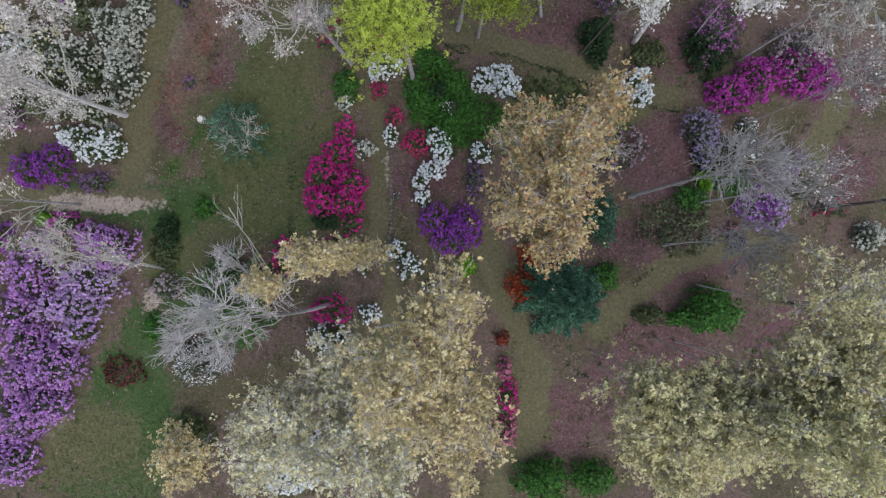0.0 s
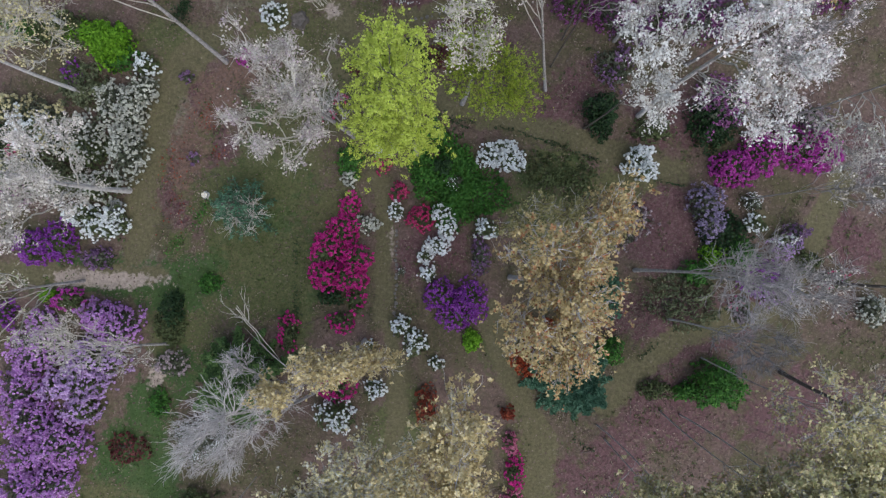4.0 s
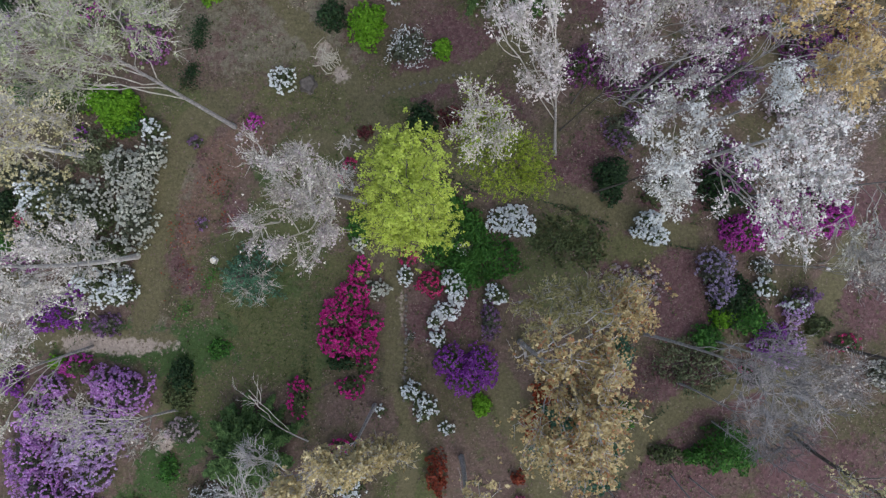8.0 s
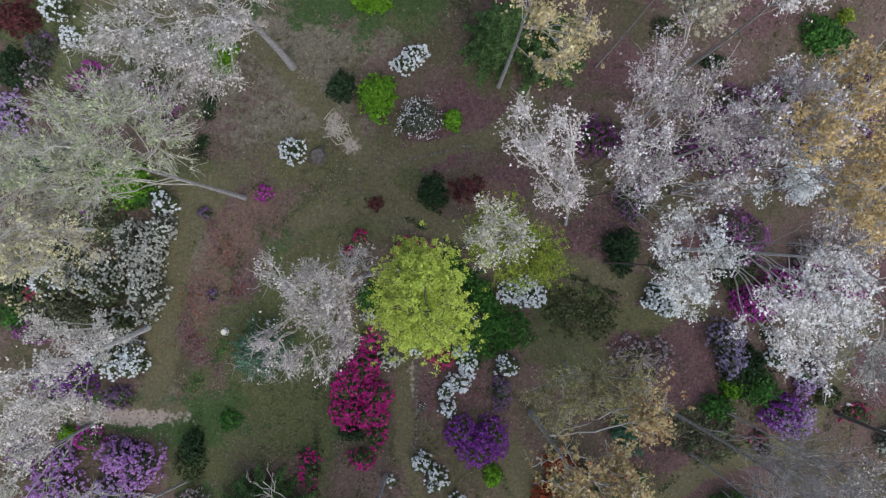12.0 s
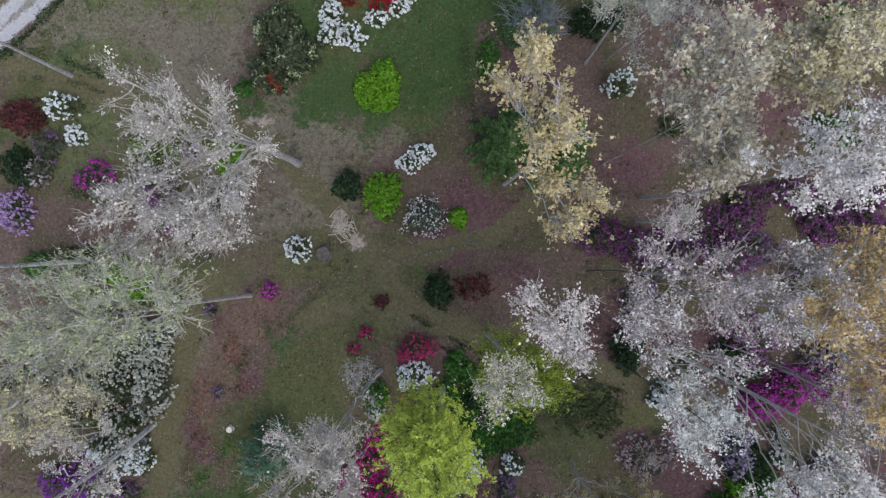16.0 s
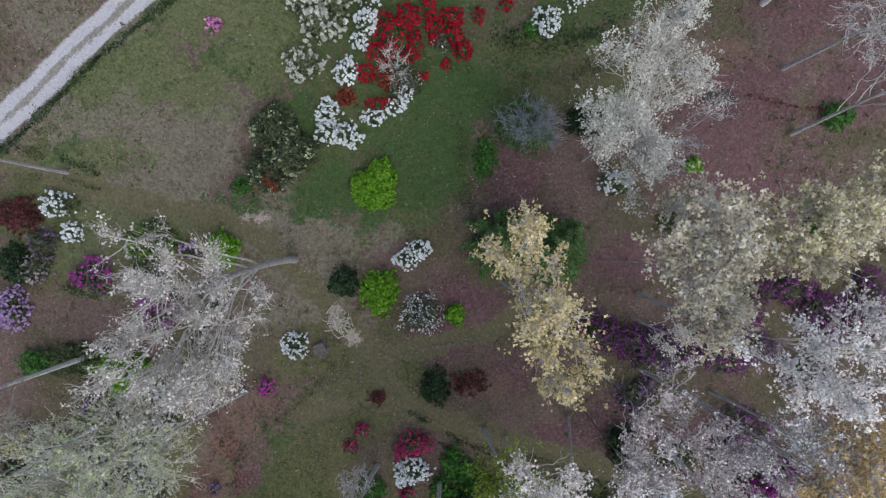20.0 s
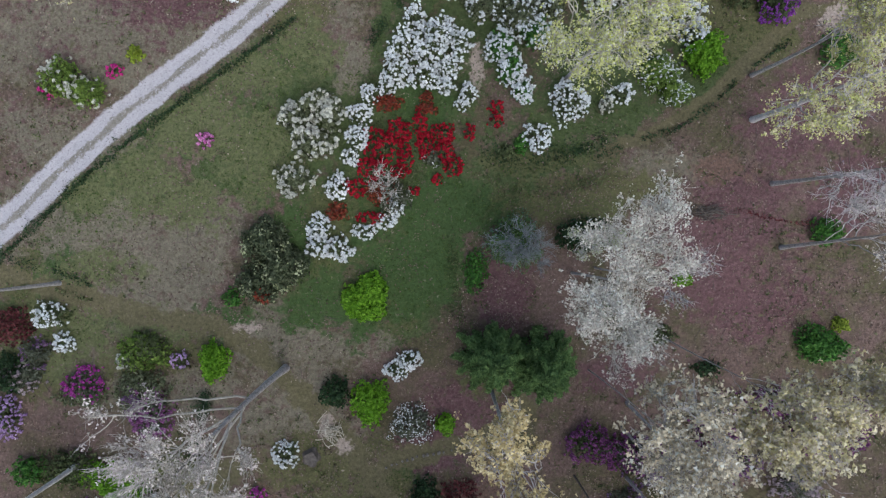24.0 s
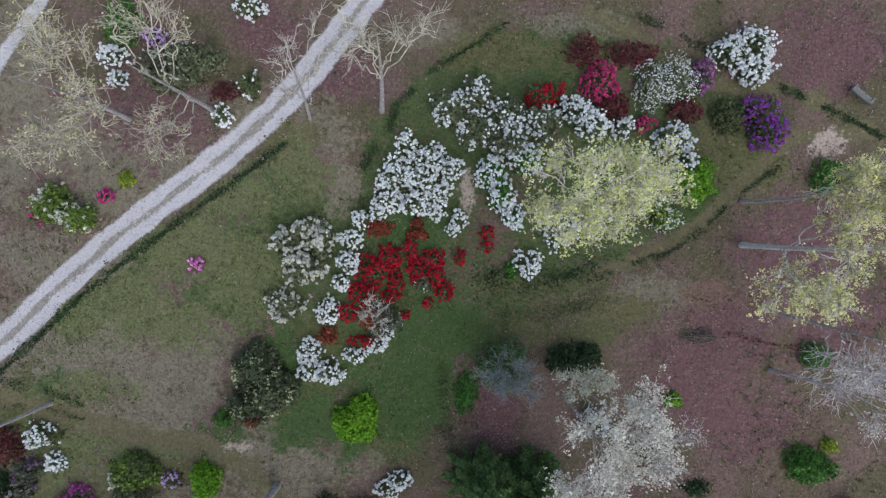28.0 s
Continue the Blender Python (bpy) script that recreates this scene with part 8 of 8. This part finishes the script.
edging("path_edging", [(-6.21, 52.47), (-5.40, 53.87), (-4.20, 55.07), (-3.80, 56.86)], 0.25, 0.3, DARK, "dark grassy edge of the main bed", 1.0)
edging("path_edging", [(-3.80, 56.86), (-1.40, 59.24), (1.39, 61.03), (4.18, 62.81)], 0.16, 0.22, DARK, "dark grassy edge of the upper lawn", 1.0)
edging("path_edging", [(-32.53, 37.25), (-29.32, 36.62), (-26.56, 35.33)], 0.25, 0.25, DARK, "dark grassy ditch edge", 0.45)
edging("path_edging", [(-32.72, 35.34), (-29.04, 35.12), (-26.64, 34.26)], 0.18, 0.2, OLIVE, "dry grassy ditch edge", 0.45)
edging("hedge", [(-18.61, 27.26), (-19.06, 25.17), (-19.80, 22.67)], 0.35, 0.7, DARK, "low dark hedge beside the dirt path", 2.0)
edging("path_edging", [(-4.59, 17.96), (-2.72, 16.90), (-0.63, 15.62), (1.46, 14.55)], 0.14, 0.2, DARK, "dark leafy line for the shaded edge of the worn path", 0.5)
edging("path_edging", [(-2.73, 15.64), (0.62, 14.56)], 0.12, 0.2, DARK, "dark leafy line for the shaded edge of the worn path", 0.5)
edging("path_edging", [(0.25, 15.29), (4.89, 14.36), (10.78, 12.26), (16.68, 10.36), (18.79, 9.94)], 0.12, 0.18, DARK, "dark grassy edge of the mown path", 0.4)
edging("path_edging", [(-11.33, 6.36), (-11.33, 0.88)], 0.2, 0.2, DARK, "dark mossy rut", 0.3)
edging("path_edging", [(-11.34, 1.34), (-11.29, -5.39)], 0.18, 0.2, DARK, "dark mossy rut", 0.3)
edging("path_edging", [(14.15, -2.70), (16.68, -0.59), (21.31, 1.10)], 0.12, 0.18, DARK, "dark leafy line for the shaded edge of the woodland path", 0.35)
edging("path_edging", [(9.22, -8.57), (12.16, -10.48)], 0.15, 0.2, DARK, "dark leafy line for the shaded edge of the woodland path", 0.35)
edging("path_edging", [(-0.62, 38.69), (-0.21, 36.16), (0.21, 32.71)], 0.25, 0.2, OLIVE, "leafy edge of the lawn", 0.4)
edging("path_edging", [(-0.11, 37.29), (-0.73, 34.52), (0.30, 31.68), (0.71, 29.21)], 0.3, 0.3, OLIVE, "leafy edge of the lawn", 0.4)
edging("path_edging", [(-17.41, 13.86), (-16.55, 15.54), (-13.17, 18.03), (-10.64, 20.53)], 0.25, 0.25, OLIVE, "leafy border of the lower lawn", 0.35)
edging("path_edging", [(-17.79, 9.24), (-18.65, 7.57), (-20.77, 5.49)], 0.3, 0.3, GREEN, "low leafy plants beside the dirt path", 0.6)
edging("path_edging", [(-18.00, 16.39), (-17.40, 14.28), (-17.01, 12.18)], 0.4, 0.25, RUST, "low rust-coloured plants in the leaf litter", 0.2)
edging("path_edging", [(-20.67, 13.04), (-20.29, 10.52), (-20.11, 8.00)], 0.7, 0.15, RUST, "low rust-coloured plants beside the dirt path", 0.12)
edging("path_edging", [(16.60, 40.40), (19.50, 40.90), (23.00, 40.00), (27.00, 39.40)], 0.14, 0.2, MAROON, "dark russet ditch edge in the leaf litter", 0.35)
edging("leaf_drift", [(13.73, 0.88), (16.26, 1.73), (18.79, 1.73)], 0.7, 0.15, FALLEN, "drift of fallen leaves", 0.6)
edging("path_edging", [(-6.21, 50.48), (-5.62, 47.67), (-6.24, 45.26)], 0.3, 0.3, OLIVE, "leafy undergrowth of the red bed", 1.0)
edging("path_edging", [(-3.82, 46.87), (-3.03, 43.64), (-5.49, 40.37)], 0.5, 0.2, OLIVE, "grassy undergrowth of the red bed", 0.6)
edging("path_edging", [(2.20, 44.85), (4.22, 44.04), (8.24, 44.85), (10.64, 45.66)], 0.6, 0.15, DARK, "rough dark grass at the lawn edge", 0.5)
edging("path_edging", [(2.62, 42.01), (6.67, 42.00), (10.69, 43.23)], 0.6, 0.12, OLIVE, "rough grass at the lawn edge", 0.5)
bench(28.92, 57.61, 142, "weathered grey wooden garden bench on leaf litter")
bench(-24.33, 8.38, 80, "weathered grey wooden garden bench beside the dirt path")
stump(-10.95, 22.54, 0.5, 0.45, BARK_DARK, BARK_DARK, "dark rotting tree stump beside a white azalea")
stump(-17.99, 9.62, 0.22, 0.3, BARK_GREY, CUT_WOOD, "small pale freshly cut tree stump")
brush_pile(17.79, 40.57, 1.6, 0.7, "heap of dark dead branches on leaf litter")
brush_pile(-9.55, 24.70, 1.0, 1.2, "heap of pale dry sticks beside the path", BARK_TAN, 50)
stone_row([(-3.78, 6.85), (-3.89, 2.98), (-4.03, -1.23)], 0.33, "row of small dark stones edging the mown path")
stone_row([(-5.40, 21.83), (-2.25, 22.77), (1.10, 23.28)], 0.4, "row of small dark stones edging the worn path")
